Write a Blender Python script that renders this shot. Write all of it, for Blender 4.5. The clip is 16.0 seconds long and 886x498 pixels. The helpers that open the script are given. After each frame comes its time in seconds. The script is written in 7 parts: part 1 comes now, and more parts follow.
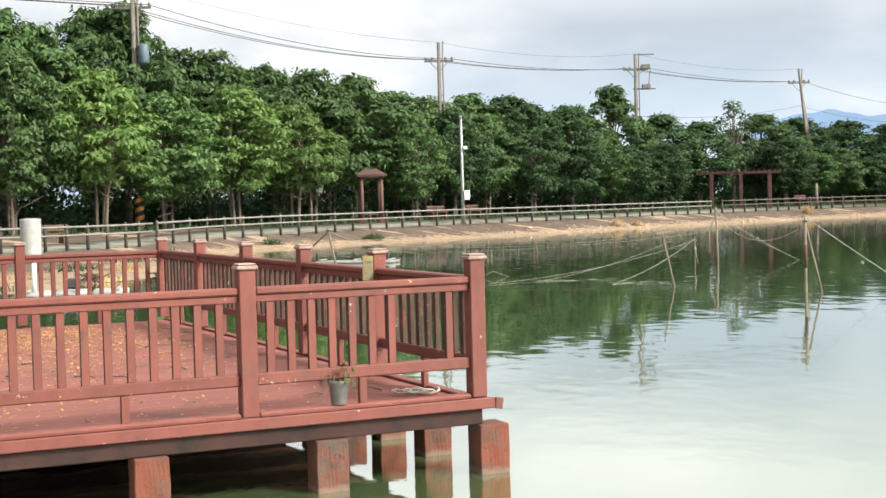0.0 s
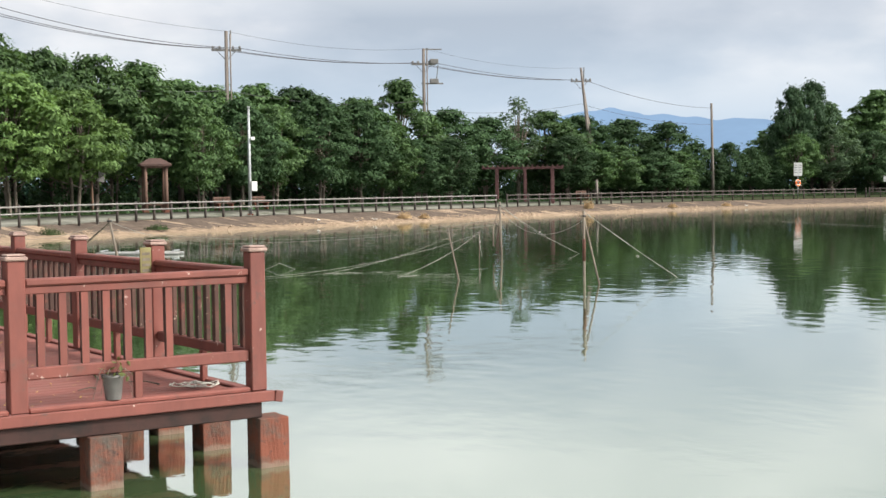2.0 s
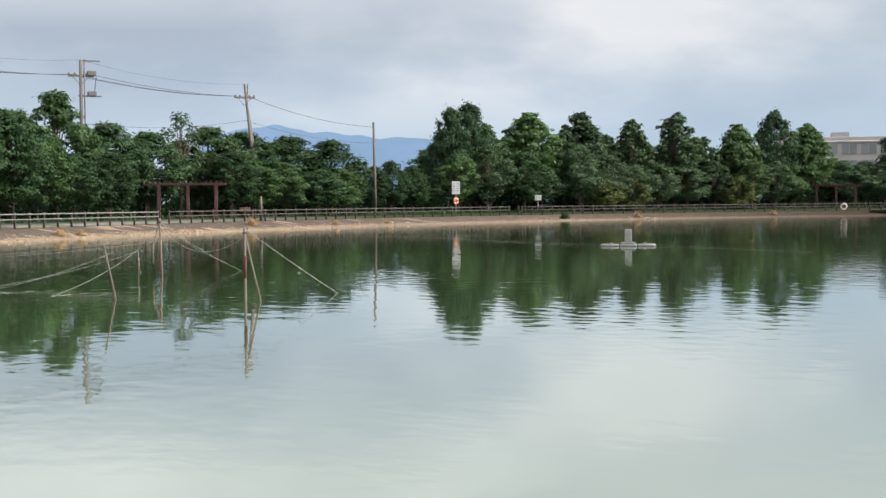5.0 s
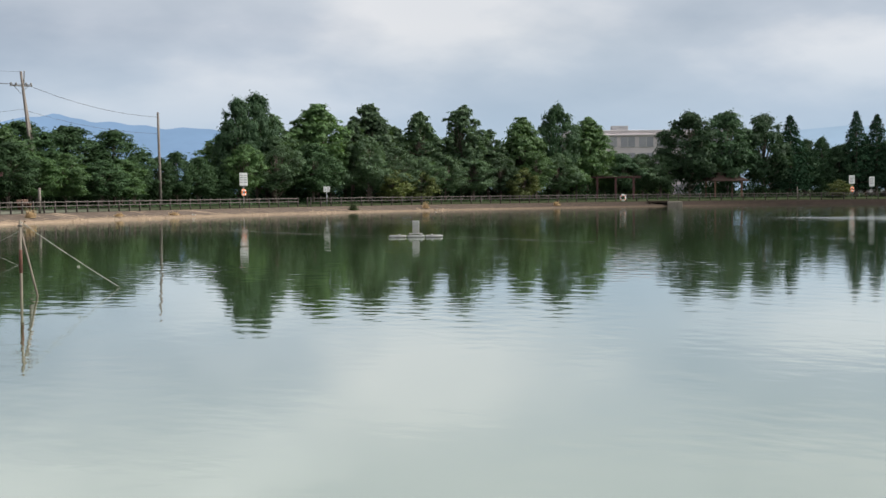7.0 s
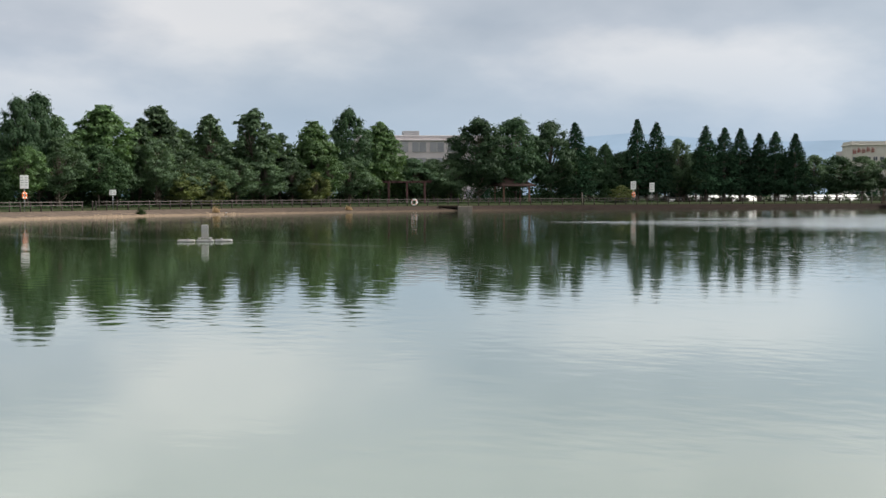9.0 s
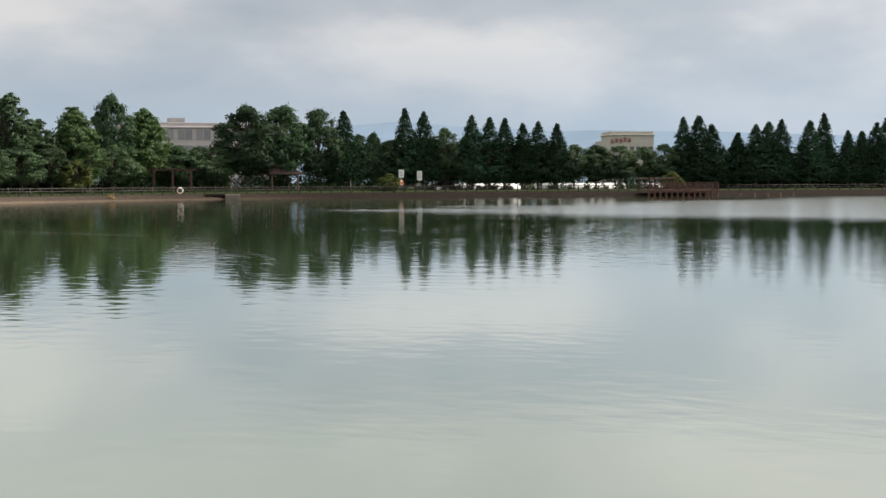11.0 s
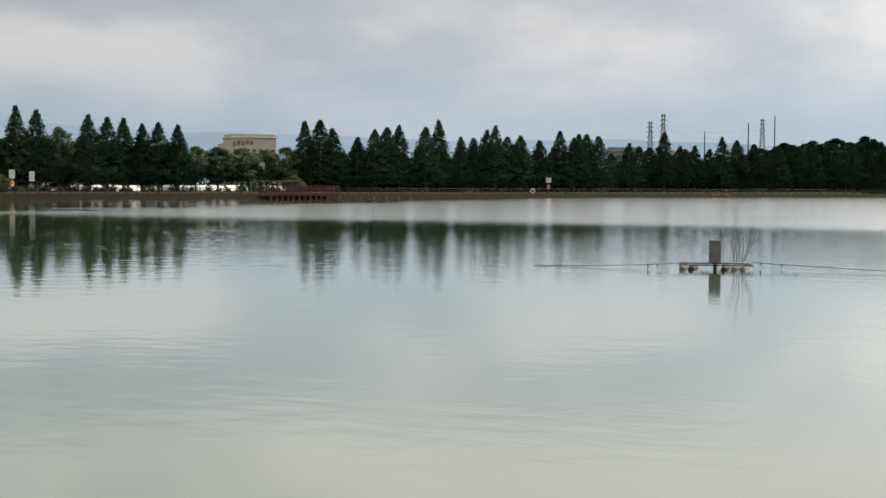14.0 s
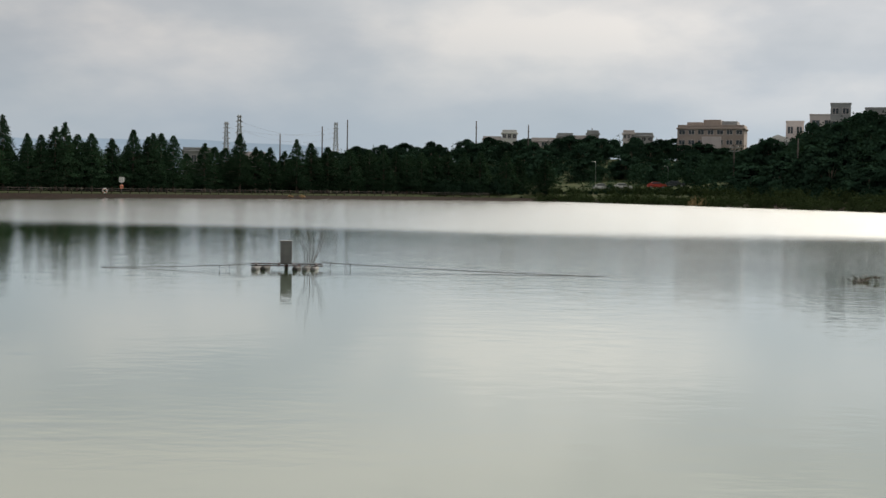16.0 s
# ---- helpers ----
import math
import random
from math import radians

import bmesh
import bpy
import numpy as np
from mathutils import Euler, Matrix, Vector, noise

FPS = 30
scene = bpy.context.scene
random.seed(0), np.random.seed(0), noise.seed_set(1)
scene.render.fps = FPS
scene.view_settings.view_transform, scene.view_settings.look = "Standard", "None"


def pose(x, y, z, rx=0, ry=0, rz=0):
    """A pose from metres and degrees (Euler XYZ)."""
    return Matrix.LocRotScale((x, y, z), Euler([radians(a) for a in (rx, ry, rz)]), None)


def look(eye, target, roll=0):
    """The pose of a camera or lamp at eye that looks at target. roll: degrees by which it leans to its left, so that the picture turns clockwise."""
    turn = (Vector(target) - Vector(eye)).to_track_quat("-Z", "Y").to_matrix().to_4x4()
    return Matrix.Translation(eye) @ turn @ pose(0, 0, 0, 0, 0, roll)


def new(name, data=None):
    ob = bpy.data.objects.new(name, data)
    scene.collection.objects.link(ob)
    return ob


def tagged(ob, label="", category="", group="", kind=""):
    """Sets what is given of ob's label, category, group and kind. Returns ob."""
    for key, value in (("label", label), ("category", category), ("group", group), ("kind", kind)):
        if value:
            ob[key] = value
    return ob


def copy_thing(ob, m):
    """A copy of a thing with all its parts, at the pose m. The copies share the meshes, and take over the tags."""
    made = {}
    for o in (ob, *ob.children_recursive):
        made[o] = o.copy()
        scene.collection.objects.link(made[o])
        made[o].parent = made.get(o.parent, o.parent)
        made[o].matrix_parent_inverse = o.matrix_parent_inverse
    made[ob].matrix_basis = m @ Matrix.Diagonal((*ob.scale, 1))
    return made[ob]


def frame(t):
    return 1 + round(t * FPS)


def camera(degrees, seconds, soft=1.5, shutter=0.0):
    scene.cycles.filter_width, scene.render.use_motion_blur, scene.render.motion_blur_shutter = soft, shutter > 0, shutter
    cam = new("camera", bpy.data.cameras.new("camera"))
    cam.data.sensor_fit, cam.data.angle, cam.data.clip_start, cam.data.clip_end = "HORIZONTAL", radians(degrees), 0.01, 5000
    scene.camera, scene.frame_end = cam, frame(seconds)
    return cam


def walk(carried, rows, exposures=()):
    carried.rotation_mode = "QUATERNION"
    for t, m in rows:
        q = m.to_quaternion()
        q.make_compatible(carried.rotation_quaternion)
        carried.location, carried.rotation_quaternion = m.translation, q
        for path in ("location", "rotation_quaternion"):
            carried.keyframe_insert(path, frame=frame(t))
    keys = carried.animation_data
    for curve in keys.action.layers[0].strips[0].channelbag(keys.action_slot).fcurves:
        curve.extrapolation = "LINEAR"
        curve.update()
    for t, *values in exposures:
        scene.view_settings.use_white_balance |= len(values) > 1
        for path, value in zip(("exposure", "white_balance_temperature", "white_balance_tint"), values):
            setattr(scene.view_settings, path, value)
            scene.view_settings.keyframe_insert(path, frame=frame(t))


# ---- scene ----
# ---- camera: stands on the near bank and turns to the right, held at arm's length ----
cam = camera(36.65, 16.0)
EYE_Z, ARM = 2.2, 0.395
TURNS = [  # seconds, heading, pitch, roll in degrees
    (0.0, -0.12, -2.10, -1.45),
    (0.5, 2.18, -2.22, -1.49),
    (1.0, 3.96, -2.41, -1.13),
    (1.5, 6.39, -2.54, -0.88),
    (2.0, 8.91, -2.60, -0.73),
    (2.5, 11.12, -2.63, -0.68),
    (3.0, 13.02, -2.58, -0.64),
    (3.5, 14.63, -2.36, -0.56),
    (4.0, 16.56, -2.15, -0.34),
    (4.5, 19.35, -2.07, -0.22),
    (5.0, 23.18, -2.02, -0.42),
    (5.2, 24.65, -2.02, -0.31),
    (7.3, 33.52, -2.53, -0.44),
    (7.5, 34.57, -2.54, -0.39),
    (8.0, 37.09, -2.18, -0.32),
    (8.2, 38.01, -2.17, -0.28),
    (10.3, 46.96, -2.79, -0.34),
    (10.5, 48.26, -2.87, -0.34),
    (11.0, 50.91, -2.86, -0.22),
    (11.5, 53.74, -2.93, -0.29),
    (12.0, 57.46, -3.09, -0.18),
    (12.5, 60.35, -3.23, -0.19),
    (13.0, 62.27, -3.32, -0.12),
    (13.5, 64.69, -3.04, 0.08),
    (14.0, 66.96, -2.74, 0.25),
    (14.5, 70.06, -2.57, 0.26),
    (15.0, 74.85, -2.53, 0.52),
    (15.5, 79.77, -2.53, 0.76),
    (16.0, 84.96, -2.53, 0.85),
]


def held(yaw, pitch, roll):
    a, p = radians(yaw), radians(pitch)
    eye = Vector((math.sin(a) * ARM, math.cos(a) * ARM, EYE_Z))
    way = Vector((math.sin(a) * math.cos(p), math.cos(a) * math.cos(p), math.sin(p)))
    return look(eye, eye + way * 10, roll)


EXPOSURES = [(0.0, 0.74, 6650, 10), (1.0, 0.60, 6550, 11), (2.0, 0.46, 6400, 11), (3.5, 0.40, 6300, 11), (5.0, 0.31, 6300, 11), (8.0, 0.17, 6250, 11),
             (10.3, 0.13, 6550, 12), (13.0, -0.01, 6700, 12), (14.5, -0.11, 6780, 12), (16.0, -0.28, 6850, 12)]
walk(cam, [(t, held(y, p, r)) for t, y, p, r in TURNS], EXPOSURES)

# ---- world, sun ----
SUN_AZ, SUN_EL = 116.0, 40.0
world = bpy.data.worlds.new("overcast_sky")
scene.world = world
world.use_nodes = True
wt = world.node_tree
wt.nodes.clear()


def wnode(kind, **kw):
    n = wt.nodes.new(kind)
    for k, v in kw.items():
        setattr(n, k, v)
    return n


def wlink(a, b):
    wt.links.new(a, b)


def wmath(op, a, b=None):
    n = wnode("ShaderNodeMath", operation=op)
    for i, v in enumerate((a, b)):
        if v is None:
            continue
        if isinstance(v, (int, float)):
            n.inputs[i].default_value = v
        else:
            wlink(v, n.inputs[i])
    return n.outputs[0]


def wmix(f, a, b):
    n = wnode("ShaderNodeMix", data_type="RGBA")
    for sock, v in ((n.inputs[0], f), (n.inputs[6], a), (n.inputs[7], b)):
        if isinstance(v, (int, float)):
            sock.default_value = v
        elif isinstance(v, tuple):
            sock.default_value = (*v, 1)
        else:
            wlink(v, sock)
    return n.outputs[2]


sky = wnode("ShaderNodeTexSky", sky_type="NISHITA", sun_disc=False, sun_elevation=radians(SUN_EL), sun_rotation=radians(SUN_AZ))
sky_dim = wnode("ShaderNodeVectorMath", operation="SCALE")
wlink(sky.outputs[0], sky_dim.inputs[0])
sky_dim.inputs["Scale"].default_value = 0.09
tc = wnode("ShaderNodeTexCoord")
sep = wnode("ShaderNodeSeparateXYZ")
wlink(tc.outputs["Generated"], sep.inputs[0])
up = wmath("MAXIMUM", sep.outputs[2], 0.0)
lift = wmath("ADD", up, 0.34)
comb = wnode("ShaderNodeCombineXYZ")
wlink(wmath("DIVIDE", sep.outputs[0], lift), comb.inputs[0])
wlink(wmath("DIVIDE", sep.outputs[1], lift), comb.inputs[1])


def clouds(scale, detail, rough, off):
    m = wnode("ShaderNodeMapping")
    m.inputs["Location"].default_value = off
    wlink(comb.outputs[0], m.inputs[0])
    n = wnode("ShaderNodeTexNoise")
    n.inputs["Scale"].default_value = scale
    n.inputs["Detail"].default_value = detail
    n.inputs["Roughness"].default_value = rough
    wlink(m.outputs[0], n.inputs["Vector"])
    return n.outputs[0]


def wramp(v, stops):
    n = wnode("ShaderNodeValToRGB")
    wlink(v, n.inputs[0])
    el = n.color_ramp.elements
    while len(el) < len(stops):
        el.new(0.5)
    for e, (p, c) in zip(el, stops):
        e.position, e.color = p, (*c, 1)
    return n.outputs[0]


cloud_a = wramp(clouds(1.5, 7, 0.5, (1.3, 0.4, 0)), [(0.38, (0.36, 0.425, 0.51)), (0.50, (0.48, 0.535, 0.61)), (0.62, (0.73, 0.745, 0.77))])
cover = wramp(clouds(0.66, 4, 0.5, (5.1, 2.2, 3)), [(0.33, (0.75, 0.75, 0.75)), (0.55, (1, 1, 1))])
layer = wmix(cover, sky_dim.outputs[0], cloud_a)
haze = wramp(up, [(0.0, (0.9, 0.9, 0.9)), (0.045, (0.75, 0.75, 0.75)), (0.12, (0.0, 0.0, 0.0))])
full = wmix(haze, layer, (0.39, 0.51, 0.64))
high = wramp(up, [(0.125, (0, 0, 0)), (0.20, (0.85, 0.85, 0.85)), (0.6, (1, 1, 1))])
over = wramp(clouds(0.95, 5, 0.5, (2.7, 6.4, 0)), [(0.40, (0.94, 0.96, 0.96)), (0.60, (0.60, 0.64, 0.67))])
east_dim = wramp(sep.outputs[0], [(0.66, (1, 1, 1)), (0.90, (0.69, 0.69, 0.70))])  # higher sky in the east, out of view, dimmed to darken its reflection
east_dimmed = wnode("ShaderNodeVectorMath", operation="MULTIPLY")
wlink(over, east_dimmed.inputs[0])
wlink(east_dim, east_dimmed.inputs[1])
full = wmix(high, full, east_dimmed.outputs[0])
# the overcast is brighter and warmer round the hidden sun
toward = wnode("ShaderNodeVectorMath", operation="DOT_PRODUCT")
wlink(tc.outputs["Generated"], toward.inputs[0])
toward.inputs[1].default_value = (math.sin(radians(SUN_AZ)) * math.cos(radians(SUN_EL)), math.cos(radians(SUN_AZ)) * math.cos(radians(SUN_EL)), math.sin(radians(SUN_EL)))
glow = wmath("MULTIPLY", wmath("POWER", wmath("MAXIMUM", toward.outputs["Value"], 0.0), 5.0), 0.95)
warm = wnode("ShaderNodeVectorMath", operation="SCALE")
warm.inputs[0].default_value = (1.0, 0.97, 0.93)
wlink(wmath("ADD", glow, 1.0), warm.inputs["Scale"])
lit = wnode("ShaderNodeVectorMath", operation="MULTIPLY")
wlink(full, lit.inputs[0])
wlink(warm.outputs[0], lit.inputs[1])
# the unseen western sky is dimmed to put left-facing sides in shade
west = wramp(wmath("MULTIPLY", wmath("ADD", sep.outputs[0], 1.0), 0.5), [(0.06, (0.42, 0.42, 0.44)), (0.31, (1, 1, 1)), (0.86, (1, 1, 1)), (0.95, (1.05, 1.05, 1.05))])
dusky = wnode("ShaderNodeVectorMath", operation="MULTIPLY")
wlink(lit.outputs[0], dusky.inputs[0])
wlink(west, dusky.inputs[1])
full = dusky.outputs[0]
bg = wnode("ShaderNodeBackground")
wlink(full, bg.inputs[0])
bg.inputs[1].default_value = 1.0
wout = wnode("ShaderNodeOutputWorld")
wlink(bg.outputs[0], wout.inputs[0])

sun_data = bpy.data.lights.new("sun", "SUN")
sun_data.energy, sun_data.angle, sun_data.color = 4.9, radians(14), (1.0, 0.94, 0.84)
sun = new("sun", sun_data)
a, e = radians(SUN_AZ), radians(SUN_EL)
sun.matrix_world = look((0, 0, 60), Vector((0, 0, 60)) - Vector((math.sin(a) * math.cos(e), math.cos(a) * math.cos(e), math.sin(e))))


# ---- materials ----
def material(name):
    m = bpy.data.materials.new(name)
    m.use_nodes = True
    nt = m.node_tree
    return m, nt, nt.nodes["Principled BSDF"]


def tex_noise(nt, scale, detail=6, rough=0.6, coords="Object", stretch=None):
    c = nt.nodes.new("ShaderNodeTexCoord")
    shift = nt.nodes.new("ShaderNodeVectorMath")  # each piece shows another stretch of the grain
    shift.operation = "MULTIPLY_ADD"
    oi = nt.nodes.new("ShaderNodeObjectInfo")
    nt.links.new(oi.outputs["Random"], shift.inputs[0])
    shift.inputs[1].default_value = (37.0, 53.0, 71.0)
    nt.links.new(c.outputs[coords], shift.inputs[2])
    src = shift.outputs[0]
    if stretch:
        mp = nt.nodes.new("ShaderNodeMapping")
        mp.inputs["Scale"].default_value = stretch
        nt.links.new(src, mp.inputs[0])
        src = mp.outputs[0]
    n = nt.nodes.new("ShaderNodeTexNoise")
    n.inputs["Scale"].default_value, n.inputs["Detail"].default_value, n.inputs["Roughness"].default_value = scale, detail, rough
    nt.links.new(src, n.inputs["Vector"])
    return n.outputs[0]


def ramp(nt, v, stops):
    n = nt.nodes.new("ShaderNodeValToRGB")
    nt.links.new(v, n.inputs[0])
    el = n.color_ramp.elements
    while len(el) < len(stops):
        el.new(0.5)
    for s, (p, c) in zip(el, stops):
        s.position, s.color = p, (*(c if isinstance(c, tuple) else (c, c, c)), 1)
    return n.outputs[0]


def mixc(nt, f, a, b, blend="MIX"):
    n = nt.nodes.new("ShaderNodeMix")
    n.data_type, n.blend_type = "RGBA", blend
    for sock, v in ((n.inputs[0], f), (n.inputs[6], a), (n.inputs[7], b)):
        if isinstance(v, (int, float)):
            sock.default_value = v
        elif isinstance(v, tuple):
            sock.default_value = (*v, 1)
        else:
            nt.links.new(v, sock)
    return n.outputs[2]


def bump(nt, bsdf, v, strength, dist=0.02):
    b = nt.nodes.new("ShaderNodeBump")
    b.inputs["Strength"].default_value, b.inputs["Distance"].default_value = strength, dist
    nt.links.new(v, b.inputs["Height"])
    nt.links.new(b.outputs[0], bsdf.inputs["Normal"])


def surface(name, c1, c2, scale, rough=0.8, stain=None, stain_scale=0.6, stain_at=(0.5, 0.68), metal=0.0, relief=0.3, stretch=None, vary=0.0):
    """Two tones of grain, an optional stain with its own shape, and fine relief."""
    m, nt, b = material(name)
    g = tex_noise(nt, scale, 8, 0.65, "Object", stretch)
    col = ramp(nt, g, [(0.3, c1), (0.7, c2)])
    if stain:
        s = tex_noise(nt, stain_scale, 8, 0.7)
        col = mixc(nt, ramp(nt, s, [(stain_at[0], 0.0), (stain_at[1], 1.0)]), col, stain)
    if vary:
        oi = nt.nodes.new("ShaderNodeObjectInfo")
        v = ramp(nt, oi.outputs["Random"], [(0.0, 1 - vary), (1.0, 1 + vary)])
        col = mixc(nt, 1.0, col, v, "MULTIPLY")
    nt.links.new(col, b.inputs["Base Color"])
    b.inputs["Roughness"].default_value, b.inputs["Metallic"].default_value = rough, metal
    if relief:
        bump(nt, b, tex_noise(nt, scale * 2.5, 6, 0.7, "Object", stretch), relief, 0.01)
    return m


def leaf_material(name, dark, light, glow=0.35, shine=0.3):
    m, nt, b = material(name)
    geo = nt.nodes.new("ShaderNodeNewGeometry")
    oi = nt.nodes.new("ShaderNodeObjectInfo")
    col = ramp(nt, geo.outputs["Random Per Island"], [(0.0, tuple(0.6 * a + 0.4 * b for a, b in zip(dark, light))), (0.8, light), (1.0, tuple(min(1, c * 1.25) for c in light))])
    clump = tex_noise(nt, 0.7, 3, 0.5)
    col = mixc(nt, ramp(nt, clump, [(0.35, 0.0), (0.7, 0.55)]), col, tuple(0.6 * (p + q) for p, q in zip(dark, light)))
    v = ramp(nt, oi.outputs["Random"], [(0.0, 0.72), (1.0, 1.25)])
    col = mixc(nt, 1.0, col, v, "MULTIPLY")
    nt.links.new(col, b.inputs["Base Color"])
    b.inputs["Roughness"].default_value = 0.6
    b.inputs["Specular IOR Level"].default_value = shine
    tr = nt.nodes.new("ShaderNodeBsdfTranslucent")
    nt.links.new(mixc(nt, 1.0, col, (1.0, 1.0, 0.55), "MULTIPLY"), tr.inputs[0])
    mx = nt.nodes.new("ShaderNodeMixShader")
    mx.inputs[0].default_value = glow
    nt.links.new(b.outputs[0], mx.inputs[1])
    nt.links.new(tr.outputs[0], mx.inputs[2])
    nt.links.new(mx.outputs[0], nt.nodes["Material Output"].inputs[0])
    return m


def chipped(m, amount=(0.66, 0.72), tone=(0.50, 0.40, 0.34), scale=16):
    """Small pale chips where the paint has flaked."""
    nt = m.node_tree
    b = nt.nodes["Principled BSDF"]
    old = b.inputs["Base Color"].links[0].from_socket
    n = tex_noise(nt, scale, 4, 0.7)
    nt.links.new(mixc(nt, ramp(nt, n, [(amount[0], 0.0), (amount[1], 0.85)]), old, tone), b.inputs["Base Color"])
    return m


RED = surface("red_brown_paint", (0.110, 0.029, 0.021), (0.178, 0.048, 0.034), 5, 0.62, (0.11, 0.05, 0.038), 3.0, (0.58, 0.72), relief=0.25, stretch=(1, 1, 0.35), vary=0.12)
chipped(RED)
chipped(RED, (0.60, 0.70), (0.075, 0.034, 0.027), 6)
# red of the far deck, darkened to hold its backlit shade
SHADED_RED = surface("shaded_red_paint", (0.055, 0.020, 0.016), (0.100, 0.037, 0.029), 3, 0.75, (0.06, 0.035, 0.03), 1.5, (0.5, 0.7), vary=0.12)
# worn wood, darkened so its colour also carries the balusters' side shade
WORN_SHADED = surface("worn_shaded_baluster_wood", (0.035, 0.019, 0.015), (0.085, 0.042, 0.032), 7, 0.9, (0.13, 0.042, 0.032), 4.0, (0.52, 0.64), relief=0.4, stretch=(1, 1, 0.3), vary=0.2)
chipped(WORN_SHADED, (0.64, 0.70), (0.30, 0.22, 0.18), 14)
RED_DECK = surface("faded_red_boards", (0.155, 0.046, 0.036), (0.230, 0.076, 0.060), 6, 0.8, (0.17, 0.075, 0.06), 1.3, (0.5, 0.72), relief=0.3, stretch=(0.3, 2, 1), vary=0.10)
chipped(RED_DECK, (0.68, 0.75), (0.42, 0.28, 0.20), 9)
# dark red-brown with near-black blotches
DARK_BEAM = surface("dark_beam_wood", (0.020, 0.0085, 0.007), (0.050, 0.020, 0.015), 4, 0.9, (0.012, 0.007, 0.006), 2.2, (0.48, 0.62), stretch=(0.3, 1, 1))
CAPW = surface("weathered_cap", (0.20, 0.13, 0.11), (0.36, 0.26, 0.22), 14, 0.8)
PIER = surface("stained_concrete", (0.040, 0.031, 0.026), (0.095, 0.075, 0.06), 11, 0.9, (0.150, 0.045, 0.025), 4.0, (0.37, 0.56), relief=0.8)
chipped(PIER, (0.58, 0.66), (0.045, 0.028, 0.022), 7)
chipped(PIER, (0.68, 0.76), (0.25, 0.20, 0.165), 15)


def tide_line(m):
    """A crust of lime and dried scum just above the waterline."""
    nt = m.node_tree
    b = nt.nodes["Principled BSDF"]
    old = b.inputs["Base Color"].links[0].from_socket
    g = nt.nodes.new("ShaderNodeNewGeometry")
    z = nt.nodes.new("ShaderNodeSeparateXYZ")
    nt.links.new(g.outputs["Position"], z.inputs[0])
    w = nt.nodes.new("ShaderNodeMath")
    w.operation = "MULTIPLY_ADD"
    nt.links.new(tex_noise(nt, 14, 4, 0.7), w.inputs[0])
    w.inputs[1].default_value = -0.10
    nt.links.new(z.outputs[2], w.inputs[2])
    r = nt.nodes.new("ShaderNodeMapRange")
    r.inputs[1].default_value, r.inputs[2].default_value = -0.022, 0.008
    r.inputs[3].default_value, r.inputs[4].default_value = 0.75, 0.0
    nt.links.new(w.outputs[0], r.inputs[0])
    nt.links.new(mixc(nt, r.outputs[0], old, (0.17, 0.125, 0.095)), b.inputs["Base Color"])


tide_line(PIER)
BARK = surface("bark", (0.07, 0.055, 0.042), (0.17, 0.14, 0.112), 6, 0.95, relief=0.6, stretch=(1, 1, 0.25))
CONC = surface("pole_concrete", (0.10, 0.085, 0.075), (0.19, 0.165, 0.145), 3, 0.9, stretch=(1, 1, 0.2))
ARM_STEEL = surface("weathered_arm", (0.09, 0.09, 0.085), (0.17, 0.165, 0.16), 4, 0.7)
STEEL = surface("galvanised_steel", (0.30, 0.32, 0.33), (0.45, 0.47, 0.48), 4, 0.5, metal=0.6)
WHITE = surface("white_paint", (0.70, 0.70, 0.68), (0.82, 0.82, 0.80), 4, 0.5, (0.45, 0.42, 0.36), 1.2, (0.62, 0.8))
WIRE = surface("cable_rubber", (0.03, 0.03, 0.033), (0.05, 0.05, 0.055), 3, 0.7)
ROPE = surface("pale_rope", (0.21, 0.215, 0.19), (0.32, 0.325, 0.29), 30, 0.9)
CORD = surface("pale_cord", (0.38, 0.36, 0.31), (0.56, 0.54, 0.48), 30, 0.9)
BAMBOO = surface("weathered_pole", (0.085, 0.065, 0.05), (0.20, 0.17, 0.135), 5, 0.85, stretch=(1, 1, 0.2))
FENCE_POST = surface("dark_fence_post", (0.050, 0.042, 0.038), (0.095, 0.08, 0.07), 4, 0.8)
FENCE_RAIL = surface("grey_fence_rail", (0.13, 0.125, 0.115), (0.22, 0.21, 0.195), 2, 0.7)
TIMBER = surface("old_timber", (0.10, 0.055, 0.035), (0.20, 0.115, 0.075), 4, 0.85, stretch=(1, 1, 0.2))
LOG = surface("brown_shelter_logs", (0.065, 0.036, 0.026), (0.135, 0.078, 0.056), 4, 0.85, stretch=(1, 1, 0.2))
PLUM = surface("plum_timber", (0.06, 0.026, 0.027), (0.11, 0.048, 0.046), 3, 0.8)
SHINGLE = surface("brown_roof", (0.045, 0.026, 0.021), (0.085, 0.046, 0.037), 4, 0.85)
ORANGE = surface("orange_plastic", (0.75, 0.15, 0.03), (0.85, 0.22, 0.05), 3, 0.45)
PEACH = surface("peach_wall", (0.36, 0.30, 0.27), (0.45, 0.38, 0.34), 0.5, 0.9, relief=0.1)
PALE_WALL = surface("pale_wall", (0.56, 0.51, 0.51), (0.67, 0.62, 0.61), 0.4, 0.9, relief=0.1)
CREAM_WALL = surface("cream_wall", (0.62, 0.58, 0.52), (0.72, 0.68, 0.62), 0.4, 0.9, relief=0.1)
LILAC_WALL = surface("lilac_wall", (0.60, 0.54, 0.55), (0.70, 0.63, 0.64), 0.4, 0.9, relief=0.1)
PALE_PANE = surface("pale_panes", (0.27, 0.275, 0.30), (0.45, 0.43, 0.46), 0.12, 0.25, relief=0)
GREY_WALL = surface("grey_wall", (0.30, 0.31, 0.32), (0.40, 0.41, 0.42), 0.4, 0.9, relief=0.1)
GLASS = surface("dark_panes", (0.05, 0.06, 0.07), (0.10, 0.12, 0.14), 0.8, 0.2, relief=0)
